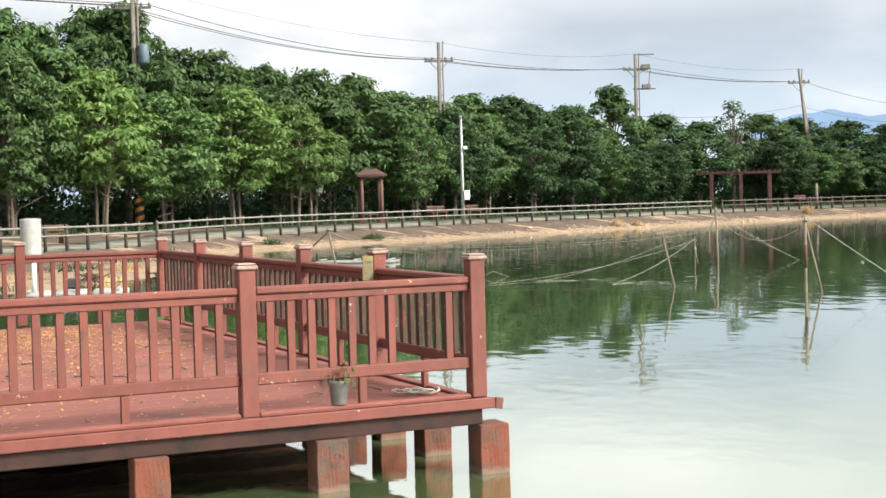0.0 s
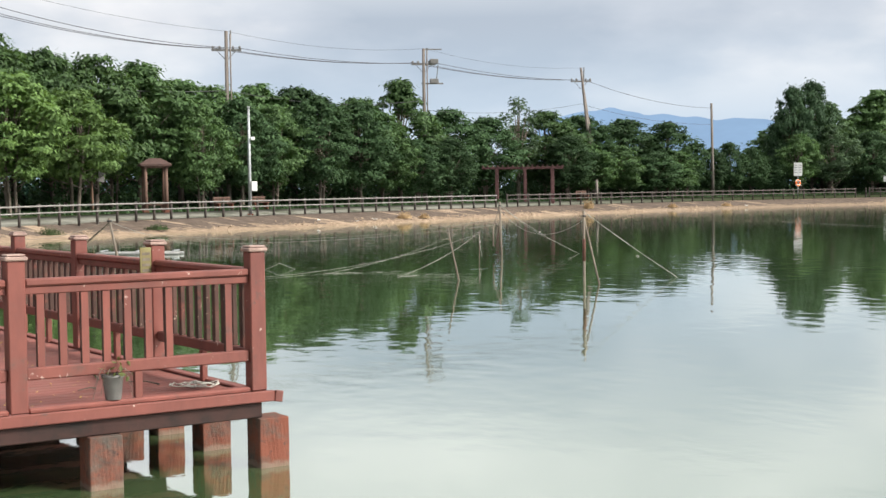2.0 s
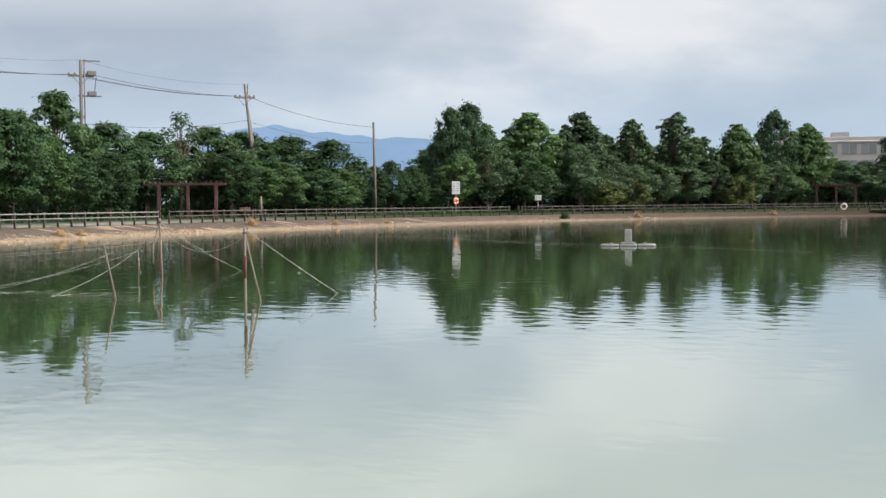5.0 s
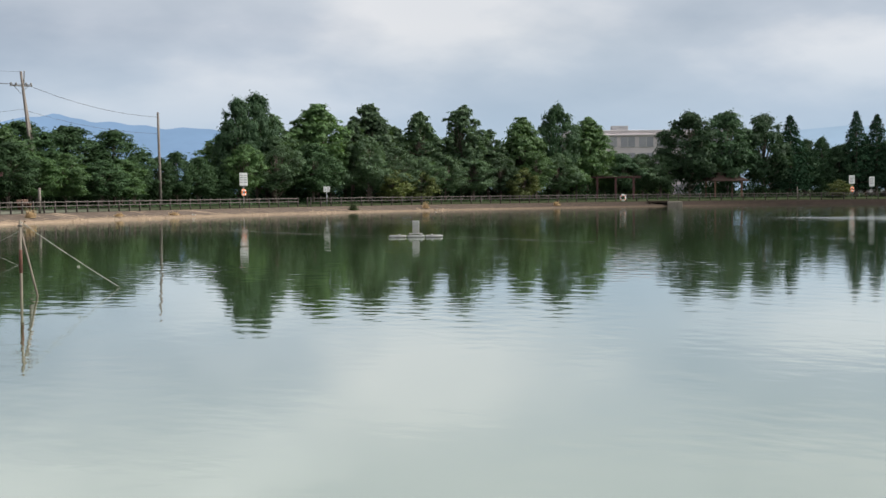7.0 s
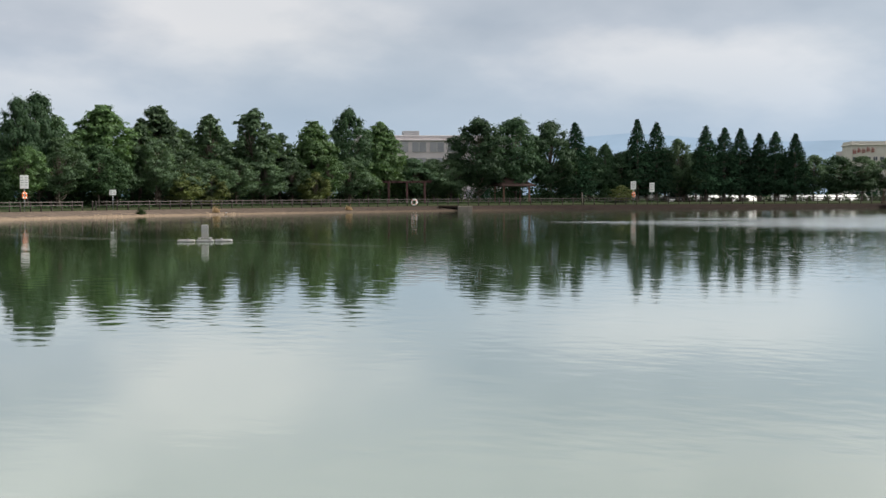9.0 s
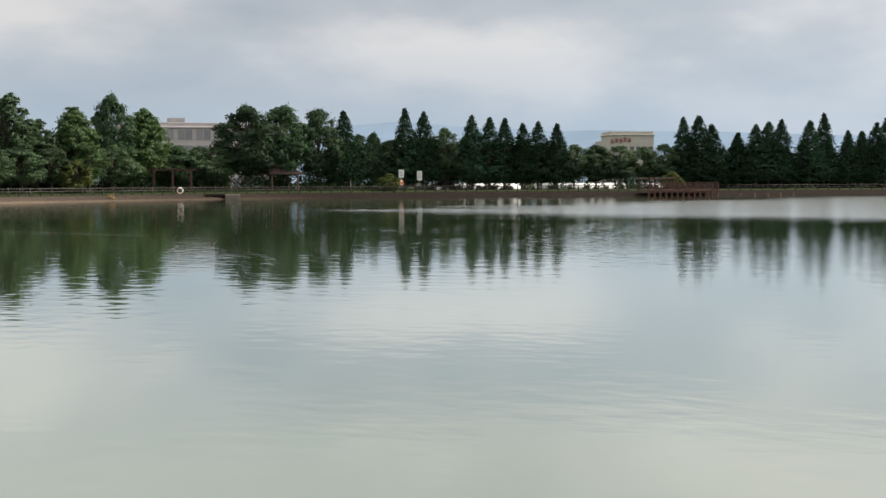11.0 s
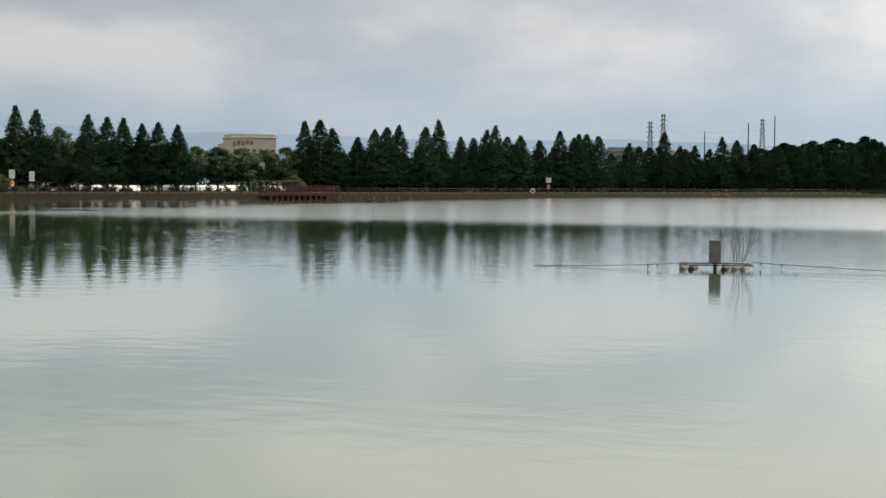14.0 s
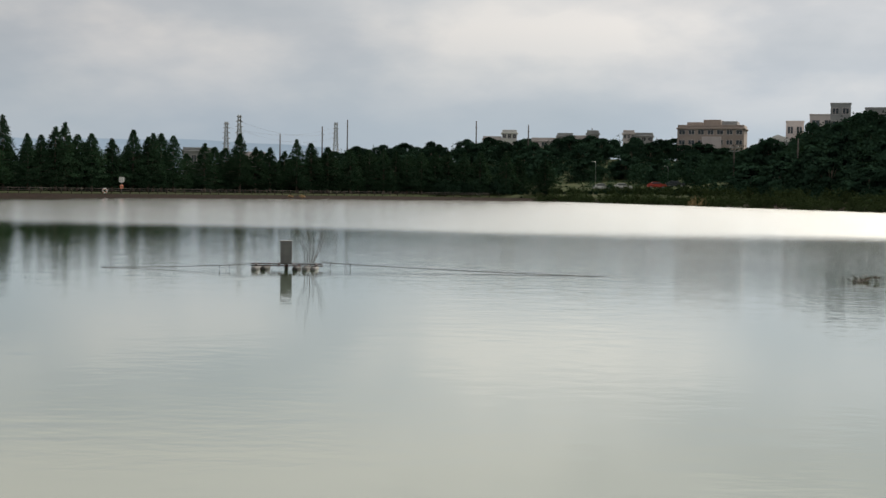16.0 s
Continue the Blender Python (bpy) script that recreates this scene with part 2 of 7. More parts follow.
SIGN_RED = surface("sign_red", (0.40, 0.13, 0.12), (0.46, 0.17, 0.15), 2, 0.6, relief=0)
BLUE = surface("transformer_blue", (0.05, 0.085, 0.11), (0.09, 0.13, 0.16), 3, 0.6)
YELLOW = surface("sign_yellow", (0.14, 0.115, 0.045), (0.20, 0.175, 0.07), 6, 0.7)
STRIPE_Y = surface("hazard_orange", (0.50, 0.23, 0.03), (0.60, 0.30, 0.05), 5, 0.6)
BLACK = surface("black_plastic", (0.015, 0.015, 0.016), (0.03, 0.03, 0.03), 6, 0.6)
RUST = surface("rust", (0.055, 0.022, 0.016), (0.11, 0.045, 0.03), 12, 0.9)
DRUM = surface("grey_white_drum", (0.22, 0.22, 0.215), (0.33, 0.33, 0.325), 5, 0.6, (0.28, 0.26, 0.22), 2.0, (0.5, 0.7))
POT = surface("grey_plastic_pot", (0.105, 0.10, 0.095), (0.175, 0.165, 0.155), 9, 0.7)
HOUSING = surface("grey_housing", (0.11, 0.115, 0.115), (0.17, 0.175, 0.175), 4, 0.6)
DRY = surface("dry_grass", (0.30, 0.20, 0.10), (0.48, 0.35, 0.19), 3, 0.95)

LEAF_BRIGHT = leaf_material("leaf_bright", (0.040, 0.086, 0.026), (0.165, 0.270, 0.080))
LEAF_MID = leaf_material("leaf_mid", (0.026, 0.062, 0.024), (0.098, 0.172, 0.060))
LEAF_BACK = leaf_material("leaf_back", (0.020, 0.049, 0.020), (0.086, 0.155, 0.054), 0.3, 0.25)
LEAF_DARK = leaf_material("leaf_dark", (0.025, 0.055, 0.030), (0.090, 0.148, 0.072))
LEAF_YELLOW = leaf_material("leaf_yellow", (0.055, 0.082, 0.022), (0.135, 0.160, 0.052))
LEAF_CONIFER = leaf_material("leaf_conifer", (0.012, 0.030, 0.018), (0.032, 0.064, 0.036), 0.08, 0.0)
LEAF_DOME = leaf_material("leaf_dome", (0.015, 0.038, 0.020), (0.054, 0.099, 0.048), 0.25, 0.15)
LEAF_HILL = leaf_material("leaf_hill", (0.008, 0.023, 0.016), (0.025, 0.052, 0.034), 0.08, 0.0)
LEAF_SHADE = leaf_material("leaf_shade", (0.016, 0.038, 0.019), (0.054, 0.098, 0.042), 0.2, 0.1)
LEAF_REED = leaf_material("leaf_reed", (0.016, 0.034, 0.015), (0.052, 0.074, 0.034), 0.08, 0.0)


def ground_material():
    m, nt, b = material("grassy_ground")
    col = ramp(nt, tex_noise(nt, 0.5, 8, 0.65), [(0.3, (0.020, 0.034, 0.012)), (0.5, (0.034, 0.050, 0.018)), (0.72, (0.075, 0.068, 0.04))])
    nt.links.new(col, b.inputs["Base Color"])
    b.inputs["Roughness"].default_value = 0.95
    b.inputs["Specular IOR Level"].default_value = 0.05
    bump(nt, b, tex_noise(nt, 6, 6, 0.7), 0.6, 0.05)
    return m


def bank_material():
    m, nt, b = material("stained_bank_concrete")
    grey = ramp(nt, tex_noise(nt, 1.6, 9, 0.68), [(0.25, (0.060, 0.047, 0.040)), (0.55, (0.115, 0.090, 0.073)), (0.8, (0.19, 0.15, 0.12))])
    sand = ramp(nt, tex_noise(nt, 2.5, 8, 0.7), [(0.3, (0.17, 0.125, 0.088)), (0.7, (0.34, 0.255, 0.182))])
    g = nt.nodes.new("ShaderNodeNewGeometry")
    s = nt.nodes.new("ShaderNodeSeparateXYZ")
    nt.links.new(g.outputs["Position"], s.inputs[0])
    wob = tex_noise(nt, 0.9, 8, 0.82)
    ad = nt.nodes.new("ShaderNodeMath")
    ad.operation = "MULTIPLY_ADD"
    nt.links.new(wob, ad.inputs[0])
    ad.inputs[1].default_value = -1.6
    nt.links.new(s.outputs[2], ad.inputs[2])
    mr = nt.nodes.new("ShaderNodeMapRange")
    mr.inputs[1].default_value, mr.inputs[2].default_value = -0.66, -0.56
    mr.inputs[3].default_value, mr.inputs[4].default_value = 1.0, 0.0
    nt.links.new(ad.outputs[0], mr.inputs[0])
    # dried mud lies on the nearer reach of the shore and thins out along the far side
    reach = nt.nodes.new("ShaderNodeMapRange")
    reach.inputs[1].default_value, reach.inputs[2].default_value = 30.0, 78.0
    reach.inputs[3].default_value, reach.inputs[4].default_value = 1.0, 0.12
    nt.links.new(s.outputs[0], reach.inputs[0])
    much = nt.nodes.new("ShaderNodeMath")
    much.operation = "MULTIPLY"
    nt.links.new(mr.outputs[0], much.inputs[0])
    nt.links.new(reach.outputs[0], much.inputs[1])
    # a thin line of it goes on along the waterline
    low = nt.nodes.new("ShaderNodeMath")
    low.operation = "MULTIPLY_ADD"
    nt.links.new(wob, low.inputs[0])
    low.inputs[1].default_value = -0.5
    nt.links.new(s.outputs[2], low.inputs[2])
    line_z = nt.nodes.new("ShaderNodeMapRange")
    line_z.inputs[1].default_value, line_z.inputs[2].default_value = -0.15, -0.08
    line_z.inputs[3].default_value, line_z.inputs[4].default_value = 0.75, 0.0
    nt.links.new(low.outputs[0], line_z.inputs[0])
    muddy = nt.nodes.new("ShaderNodeMath")
    muddy.operation = "MAXIMUM"
    nt.links.new(much.outputs[0], muddy.inputs[0])
    nt.links.new(line_z.outputs[0], muddy.inputs[1])
    # the far reach is dark earth, with its backlit shade put into the colour
    far_shade = nt.nodes.new("ShaderNodeMapRange")
    far_shade.inputs[1].default_value, far_shade.inputs[2].default_value = 70.0, 140.0
    nt.links.new(s.outputs[0], far_shade.inputs[0])
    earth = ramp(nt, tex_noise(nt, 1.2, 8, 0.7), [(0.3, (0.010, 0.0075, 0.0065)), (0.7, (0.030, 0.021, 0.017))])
    def along_axis(v):
        d = nt.nodes.new("ShaderNodeVectorMath")
        d.operation = "DOT_PRODUCT"
        nt.links.new(g.outputs["Position"], d.inputs[0])
        d.inputs[1].default_value = v
        return d.outputs["Value"]

    slant = nt.nodes.new("ShaderNodeCombineXYZ")
    nt.links.new(along_axis((0.75, 0.62, 3.2)), slant.inputs[0])
    nt.links.new(along_axis((0.16, 0.14, -0.9)), slant.inputs[1])
    sn = nt.nodes.new("ShaderNodeTexNoise")
    sn.inputs["Scale"].default_value, sn.inputs["Detail"].default_value, sn.inputs["Roughness"].default_value = 0.55, 4, 0.6
    nt.links.new(slant.outputs[0], sn.inputs["Vector"])
    streak = nt.nodes.new("ShaderNodeMath")
    streak.operation = "MULTIPLY"
    nt.links.new(ramp(nt, sn.outputs[0], [(0.57, 0.0), (0.60, 0.9)]), streak.inputs[0])
    nt.links.new(reach.outputs[0], streak.inputs[1])
    base = mixc(nt, streak.outputs[0], mixc(nt, muddy.outputs[0], grey, sand), (0.33, 0.25, 0.18))
    col = mixc(nt, far_shade.outputs[0], base, earth)
    nt.links.new(col, b.inputs["Base Color"])
    b.inputs["Roughness"].default_value = 0.95
    b.inputs["Specular IOR Level"].default_value = 0.05
    bump(nt, b, tex_noise(nt, 3, 8, 0.7), 0.5, 0.05)
    return m


def water_material():
    m, nt, b = material("green_pond_water")
    g = nt.nodes.new("ShaderNodeNewGeometry")
    murk = ramp(nt, tex_noise(nt, 0.03, 4, 0.5), [(0.3, (0.064, 0.112, 0.044)), (0.7, (0.084, 0.134, 0.058))])
    nt.nodes.remove(b)
    body = nt.nodes.new("ShaderNodeBsdfDiffuse")
    nt.links.new(murk, body.inputs[0])
    b = nt.nodes.new("ShaderNodeBsdfGlossy")
    b.inputs[0].default_value = (0.96, 0.98, 0.97, 1)
    fr = nt.nodes.new("ShaderNodeFresnel")
    fr.inputs["IOR"].default_value = 1.40
    mx = nt.nodes.new("ShaderNodeMixShader")
    sq = nt.nodes.new("ShaderNodeMath")
    sq.operation = "POWER"
    sq.inputs[1].default_value = 0.32
    nt.links.new(fr.outputs[0], sq.inputs[0])
    nt.links.new(sq.outputs[0], mx.inputs[0])
    nt.links.new(body.outputs[0], mx.inputs[1])
    nt.links.new(b.outputs[0], mx.inputs[2])
    nt.links.new(mx.outputs[0], nt.nodes["Material Output"].inputs[0])

    def wave(scale, stretch, detail, rough):
        mp = nt.nodes.new("ShaderNodeMapping")
        mp.inputs["Scale"].default_value = stretch
        mp.inputs["Rotation"].default_value = (0, 0, radians(35))
        nt.links.new(g.outputs["Position"], mp.inputs[0])
        n = nt.nodes.new("ShaderNodeTexNoise")
        n.inputs["Scale"].default_value, n.inputs["Detail"].default_value, n.inputs["Roughness"].default_value = scale, detail, rough
        nt.links.new(mp.outputs[0], n.inputs["Vector"])
        return n.outputs[0]

    # wind-ruffled water lies in the far part of the pond, calm water before it
    s = nt.nodes.new("ShaderNodeSeparateXYZ")
    nt.links.new(g.outputs["Position"], s.inputs[0])
    reach = nt.nodes.new("ShaderNodeMath")
    reach.operation = "MULTIPLY_ADD"
    nt.links.new(s.outputs[1], reach.inputs[0])
    reach.inputs[1].default_value = -0.03
    nt.links.new(s.outputs[0], reach.inputs[2])
    wob = nt.nodes.new("ShaderNodeMath")
    wob.operation = "MULTIPLY_ADD"
    nt.links.new(wave(0.02, (1, 1, 1), 4, 0.6), wob.inputs[0])
    wob.inputs[1].default_value = 14.0
    nt.links.new(reach.outputs[0], wob.inputs[2])
    mr = nt.nodes.new("ShaderNodeMapRange")
    mr.interpolation_type = "SMOOTHSTEP"
    mr.inputs[1].default_value, mr.inputs[2].default_value = 74.0, 90.0
    wob2 = nt.nodes.new("ShaderNodeMath")
    wob2.operation = "MULTIPLY_ADD"
    nt.links.new(wave(0.35, (1.0, 0.25, 1), 4, 0.7), wob2.inputs[0])
    wob2.inputs[1].default_value = 9.0
    nt.links.new(wob.outputs[0], wob2.inputs[2])
    nt.links.new(wob2.outputs[0], mr.inputs[0])
    # a lee of calm water under the trees of the far corner, crossed by streaks
    lee_w = nt.nodes.new("ShaderNodeMath")
    lee_w.operation = "MULTIPLY_ADD"
    nt.links.new(wave(0.16, (1.0, 0.16, 1), 6, 0.75), lee_w.inputs[0])
    lee_w.inputs[1].default_value = -64.0
    nt.links.new(s.outputs[1], lee_w.inputs[2])
    lee = nt.nodes.new("ShaderNodeMapRange")
    lee.interpolation_type = "SMOOTHSTEP"
    lee.inputs[1].default_value, lee.inputs[2].default_value = 38.0, 45.0
    lee.inputs[3].default_value, lee.inputs[4].default_value = 1.0, 0.0
    nt.links.new(lee_w.outputs[0], lee.inputs[0])
    both = nt.nodes.new("ShaderNodeMath")
    both.operation = "MULTIPLY"
    nt.links.new(mr.outputs[0], both.inputs[0])
    nt.links.new(lee.outputs[0], both.inputs[1])
    ruffled = both.outputs[0]
    ro = nt.nodes.new("ShaderNodeMapRange")
    ro.inputs[3].default_value, ro.inputs[4].default_value = 0.034, 0.155
    nt.links.new(ruffled, ro.inputs[0])
    far_w = nt.nodes.new("ShaderNodeMapRange")  # fine chop grows towards the open middle of the pond
    far_w.inputs[1].default_value, far_w.inputs[2].default_value = 14.0, 62.0
    far_w.inputs[3].default_value, far_w.inputs[4].default_value = 0.0, 0.006
    nt.links.new(s.outputs[0], far_w.inputs[0])
    sm = nt.nodes.new("ShaderNodeMath")
    sm.operation = "ADD"
    nt.links.new(ro.outputs[0], sm.inputs[0])
    nt.links.new(far_w.outputs[0], sm.inputs[1])
    breeze = nt.nodes.new("ShaderNodeMapRange")  # a light breeze roughens the open water before the reed bank
    breeze.interpolation_type = "SMOOTHSTEP"
    breeze.inputs[1].default_value, breeze.inputs[2].default_value = 16.0, -6.0
    breeze.inputs[3].default_value, breeze.inputs[4].default_value = 0.0, 0.065
    nt.links.new(s.outputs[1], breeze.inputs[0])
    airy = nt.nodes.new("ShaderNodeMapRange")
    airy.inputs[1].default_value, airy.inputs[2].default_value = 22.0, 46.0
    nt.links.new(s.outputs[0], airy.inputs[0])
    br = nt.nodes.new("ShaderNodeMath")
    br.operation = "MULTIPLY_ADD"
    nt.links.new(breeze.outputs[0], br.inputs[0])
    nt.links.new(airy.outputs[0], br.inputs[1])
    nt.links.new(sm.outputs[0], br.inputs[2])
    nt.links.new(br.outputs[0], b.inputs["Roughness"])
    b1 = nt.nodes.new("ShaderNodeBump")
    b1.inputs["Distance"].default_value = 0.012
    # ripples come in patches on otherwise smooth water
    patch = nt.nodes.new("ShaderNodeMapRange")
    patch.inputs[1].default_value, patch.inputs[2].default_value = 0.46, 0.62
    patch.inputs[3].default_value, patch.inputs[4].default_value = 0.2, 0.6
    nt.links.new(wave(0.07, (1.0, 1.0, 1), 3, 0.55), patch.inputs[0])
    lively = nt.nodes.new("ShaderNodeMapRange")  # rounder wavelets out past the deck
    lively.inputs[1].default_value, lively.inputs[2].default_value = 12.0, 34.0
    lively.inputs[3].default_value, lively.inputs[4].default_value = 0.7, 1.9
    nt.links.new(s.outputs[1], lively.inputs[0])
    wavy = nt.nodes.new("ShaderNodeMath")
    wavy.operation = "MULTIPLY"
    nt.links.new(patch.outputs[0], wavy.inputs[0])
    nt.links.new(lively.outputs[0], wavy.inputs[1])
    nt.links.new(wavy.outputs[0], b1.inputs["Strength"])
    nt.links.new(wave(2.2, (1.0, 0.75, 1), 1, 0.4), b1.inputs["Height"])
    b3 = nt.nodes.new("ShaderNodeBump")
    b3.inputs["Distance"].default_value = 0.006
    gust = nt.nodes.new("ShaderNodeMapRange")  # livelier wavelets towards the reed bank
    gust.inputs[1].default_value, gust.inputs[2].default_value = 26.0, 0.0
    gust.inputs[3].default_value, gust.inputs[4].default_value = 0.20, 1.3
    nt.links.new(s.outputs[1], gust.inputs[0])
    open_w = nt.nodes.new("ShaderNodeMapRange")
    open_w.inputs[1].default_value, open_w.inputs[2].default_value = 20.0, 44.0
    open_w.inputs[3].default_value, open_w.inputs[4].default_value = 0.3, 1.0
    nt.links.new(s.outputs[0], open_w.inputs[0])
    chop = nt.nodes.new("ShaderNodeMath")
    chop.operation = "MULTIPLY"
    nt.links.new(gust.outputs[0], chop.inputs[0])
    nt.links.new(open_w.outputs[0], chop.inputs[1])
    nt.links.new(chop.outputs[0], b3.inputs["Strength"])
    nt.links.new(wave(5.5, (1.0, 0.5, 1), 3, 0.55), b3.inputs["Height"])
    nt.links.new(b3.outputs[0], b1.inputs["Normal"])
    b2 = nt.nodes.new("ShaderNodeBump")
    b2.inputs["Strength"].default_value, b2.inputs["Distance"].default_value = 0.14, 0.03
    nt.links.new(wave(1.1, (1.0, 0.6, 1), 2, 0.5), b2.inputs["Height"])
    nt.links.new(b1.outputs[0], b2.inputs["Normal"])
    nt.links.new(b2.outputs[0], b.inputs["Normal"])
    return m


GROUND, BANK, WATER = ground_material(), bank_material(), water_material()
def path_material():
    m, nt, b = material("worn_path")
    pale = ramp(nt, tex_noise(nt, 1.5, 8, 0.65), [(0.3, (0.13, 0.13, 0.11)), (0.7, (0.22, 0.215, 0.185))])
    grass = ramp(nt, tex_noise(nt, 2.0, 8, 0.7), [(0.3, (0.022, 0.034, 0.014)), (0.7, (0.05, 0.055, 0.03))])
    g = nt.nodes.new("ShaderNodeNewGeometry")
    s = nt.nodes.new("ShaderNodeSeparateXYZ")
    nt.links.new(g.outputs["Position"], s.inputs[0])
    mr = nt.nodes.new("ShaderNodeMapRange")
    mr.inputs[1].default_value, mr.inputs[2].default_value = 16.0, 48.0
    nt.links.new(s.outputs[0], mr.inputs[0])
    patch = nt.nodes.new("ShaderNodeMath")
    patch.operation = "MAXIMUM"
    nt.links.new(mr.outputs[0], patch.inputs[0])
    nt.links.new(ramp(nt, tex_noise(nt, 0.35, 6, 0.7), [(0.5, 0.0), (0.66, 0.8)]), patch.inputs[1])
    nt.links.new(mixc(nt, patch.outputs[0], pale, grass), b.inputs["Base Color"])
    b.inputs["Roughness"].default_value = 0.95
    b.inputs["Specular IOR Level"].default_value = 0.05
    return m


PATH_MAT = path_material()


# ---- mesh helpers ----
def link_mesh(name, verts, faces, mat, parent=None, label="", smooth=False):
    me = bpy.data.meshes.new(name)
    me.from_pydata([tuple(v) for v in verts], [], [tuple(f) for f in faces])
    me.materials.append(mat)
    if smooth:
        me.polygons.foreach_set("use_smooth", [True] * len(me.polygons))
    ob = new(name, me)
    if parent:
        ob.parent = parent
    if label:
        ob["label"] = label
    return ob


def part(name, bm, mat, parent=None, label="", smooth=False):
    me = bpy.data.meshes.new(name)
    bm.to_mesh(me)
    bm.free()
    me.materials.append(mat)
    if smooth:
        me.polygons.foreach_set("use_smooth", [True] * len(me.polygons))
    ob = new(name, me)
    if parent:
        ob.parent = parent
    if label:
        ob["label"] = label
    return ob


def box(bm, lo, hi, bev=0.0, m=None):
    made = bmesh.ops.create_cube(bm, size=1)["verts"]
    c = [(p + q) / 2 for p, q in zip(lo, hi)]
    d = [q - p for p, q in zip(lo, hi)]
    for v in made:
        v.co = Vector((v.co.x * d[0] + c[0], v.co.y * d[1] + c[1], v.co.z * d[2] + c[2]))
    if bev:
        es = list({e for v in made for e in v.link_edges})
        r = bmesh.ops.bevel(bm, geom=es, offset=bev, segments=1, affect="EDGES")
        made = list({v for f in r["faces"] for v in f.verts} | {v for v in made if v.is_valid})
    if m:
        bmesh.ops.transform(bm, matrix=m, verts=[v for v in made if v.is_valid])
    return bm


def boxed(lo, hi, bev=0.0, m=None):
    return box(bmesh.new(), lo, hi, bev, m)


def tube(bm, pts, radius, n=6):
    """A round bar along a line of points; radius one number or one for each point."""
    pts = [Vector(p) for p in pts]
    rs = radius if isinstance(radius, (list, tuple)) else [radius] * len(pts)
    rings = []
    for i, p in enumerate(pts):
        d = (pts[min(i + 1, len(pts) - 1)] - pts[max(i - 1, 0)]).normalized()
        a = d.orthogonal().normalized() if abs(d.z) < 0.9 else d.cross(Vector((0, 1, 0))).normalized()
        if abs(d.z) < 0.9:
            a = d.cross(Vector((0, 0, 1))).normalized()
        b = d.cross(a)
        rings.append([bm.verts.new(p + (a * math.cos(k * math.tau / n) + b * math.sin(k * math.tau / n)) * rs[i]) for k in range(n)])
    for r0, r1 in zip(rings[:-1], rings[1:]):
        for k in range(n):
            bm.faces.new((r0[k], r0[(k + 1) % n], r1[(k + 1) % n], r1[k]))
    bm.faces.new(rings[0][::-1])
    bm.faces.new(rings[-1])
    return bm


def tubed(pts, radius, n=6):
    return tube(bmesh.new(), pts, radius, n)


def empty(name, x, y, z=0, rz=0):
    ob = new(name)
    ob.matrix_world = pose(x, y, z, 0, 0, rz)
    return ob


# ---- the shore: one closed line round the pond ----
FAR_SHORE = [(-38, 28), (-32, 44), (-20, 57), (-4.8, 70), (5, 80.5), (15.8, 92), (27.6, 104), (40, 114.5), (55, 124), (71, 131), (88, 135.5), (105, 137.5),
             (121, 138), (141, 133), (165, 119), (190, 97), (214, 80), (240, 62), (268, 42), (290, 20), (296, 2), (240, -24), (185, -43)]
NEAR_SHORE = [(130, -62), (80, -66), (40, -45), (16, -18), (6, -4), (0, 1.7), (-8, 3.2), (-22, 9), (-34, 18)]


def rounded(pts, closed):
    p = np.array(pts, float)
    for _ in range(3):
        if closed:
            q = np.empty((2 * len(p), 2))
            nx = np.roll(p, -1, axis=0)
            q[0::2], q[1::2] = 0.75 * p + 0.25 * nx, 0.25 * p + 0.75 * nx
        else:
            q = np.vstack([p[:1], np.stack([0.75 * p[:-1] + 0.25 * p[1:], 0.25 * p[:-1] + 0.75 * p[1:]], 1).reshape(-1, 2), p[-1:]])
        p = q
    return p


def left_normals(p, closed):
    t = (np.roll(p, -1, axis=0) - np.roll(p, 1, axis=0)) if closed else np.gradient(p, axis=0)
    t = t / np.hypot(t[:, 0], t[:, 1])[:, None]
    return np.stack([-t[:, 1], t[:, 0]], 1)


far = rounded(FAR_SHORE, False)
far_n = left_normals(far, False)
far_s = np.concatenate([[0], np.cumsum(np.hypot(*np.diff(far, axis=0).T))])


def along(s, off):
    """The place at s metres along the far shore, off metres outwards from the water's edge, and the shore's heading there."""
    x, y = (np.interp(s, far_s, far[:, k]) for k in (0, 1))
    nx, ny = (np.interp(s, far_s, far_n[:, k]) for k in (0, 1))
    return float(x + nx * off), float(y + ny * off), math.degrees(math.atan2(-nx, ny))


def creep(s):
    """How far the railing and the path stand out over the pond's old edge at the near end, metres."""
    return np.interp(s, [37, 39, 41.5, 44, 47, 50, 55, 63], [-9.1, -8.9, -7.4, -5.4, -3.5, -2.2, -0.9, 0.0])


ring = rounded(FAR_SHORE + NEAR_SHORE, True)
ring_n = left_normals(ring, True)
mid = ring.mean(axis=0)


def hill(x, y):
    """Wooded rise on the far right, beyond the reed bank."""
    x, y = np.asarray(x, float), np.asarray(y, float)
    a = 12.3 * np.exp(-(((x - 440) / 88) ** 2 + ((y + 10) / 120) ** 2) * 1.1)
    b = 10.8 * np.exp(-(((x - 290) / 42) ** 2 + ((y + 78) / 36) ** 2))
    c = 0.5 * np.clip((x - 150) / 40, 0, 1) * np.clip((12 - y) / 22, 0, 1)
    return a + b + c


def offset_ring(off):
    p = ring + ring_n * min(off, 40)
    if off > 40:
        d = p - mid
        p = mid + d * (1 + (off - 40) / np.hypot(d[:, 0], d[:, 1]).mean())
    return p


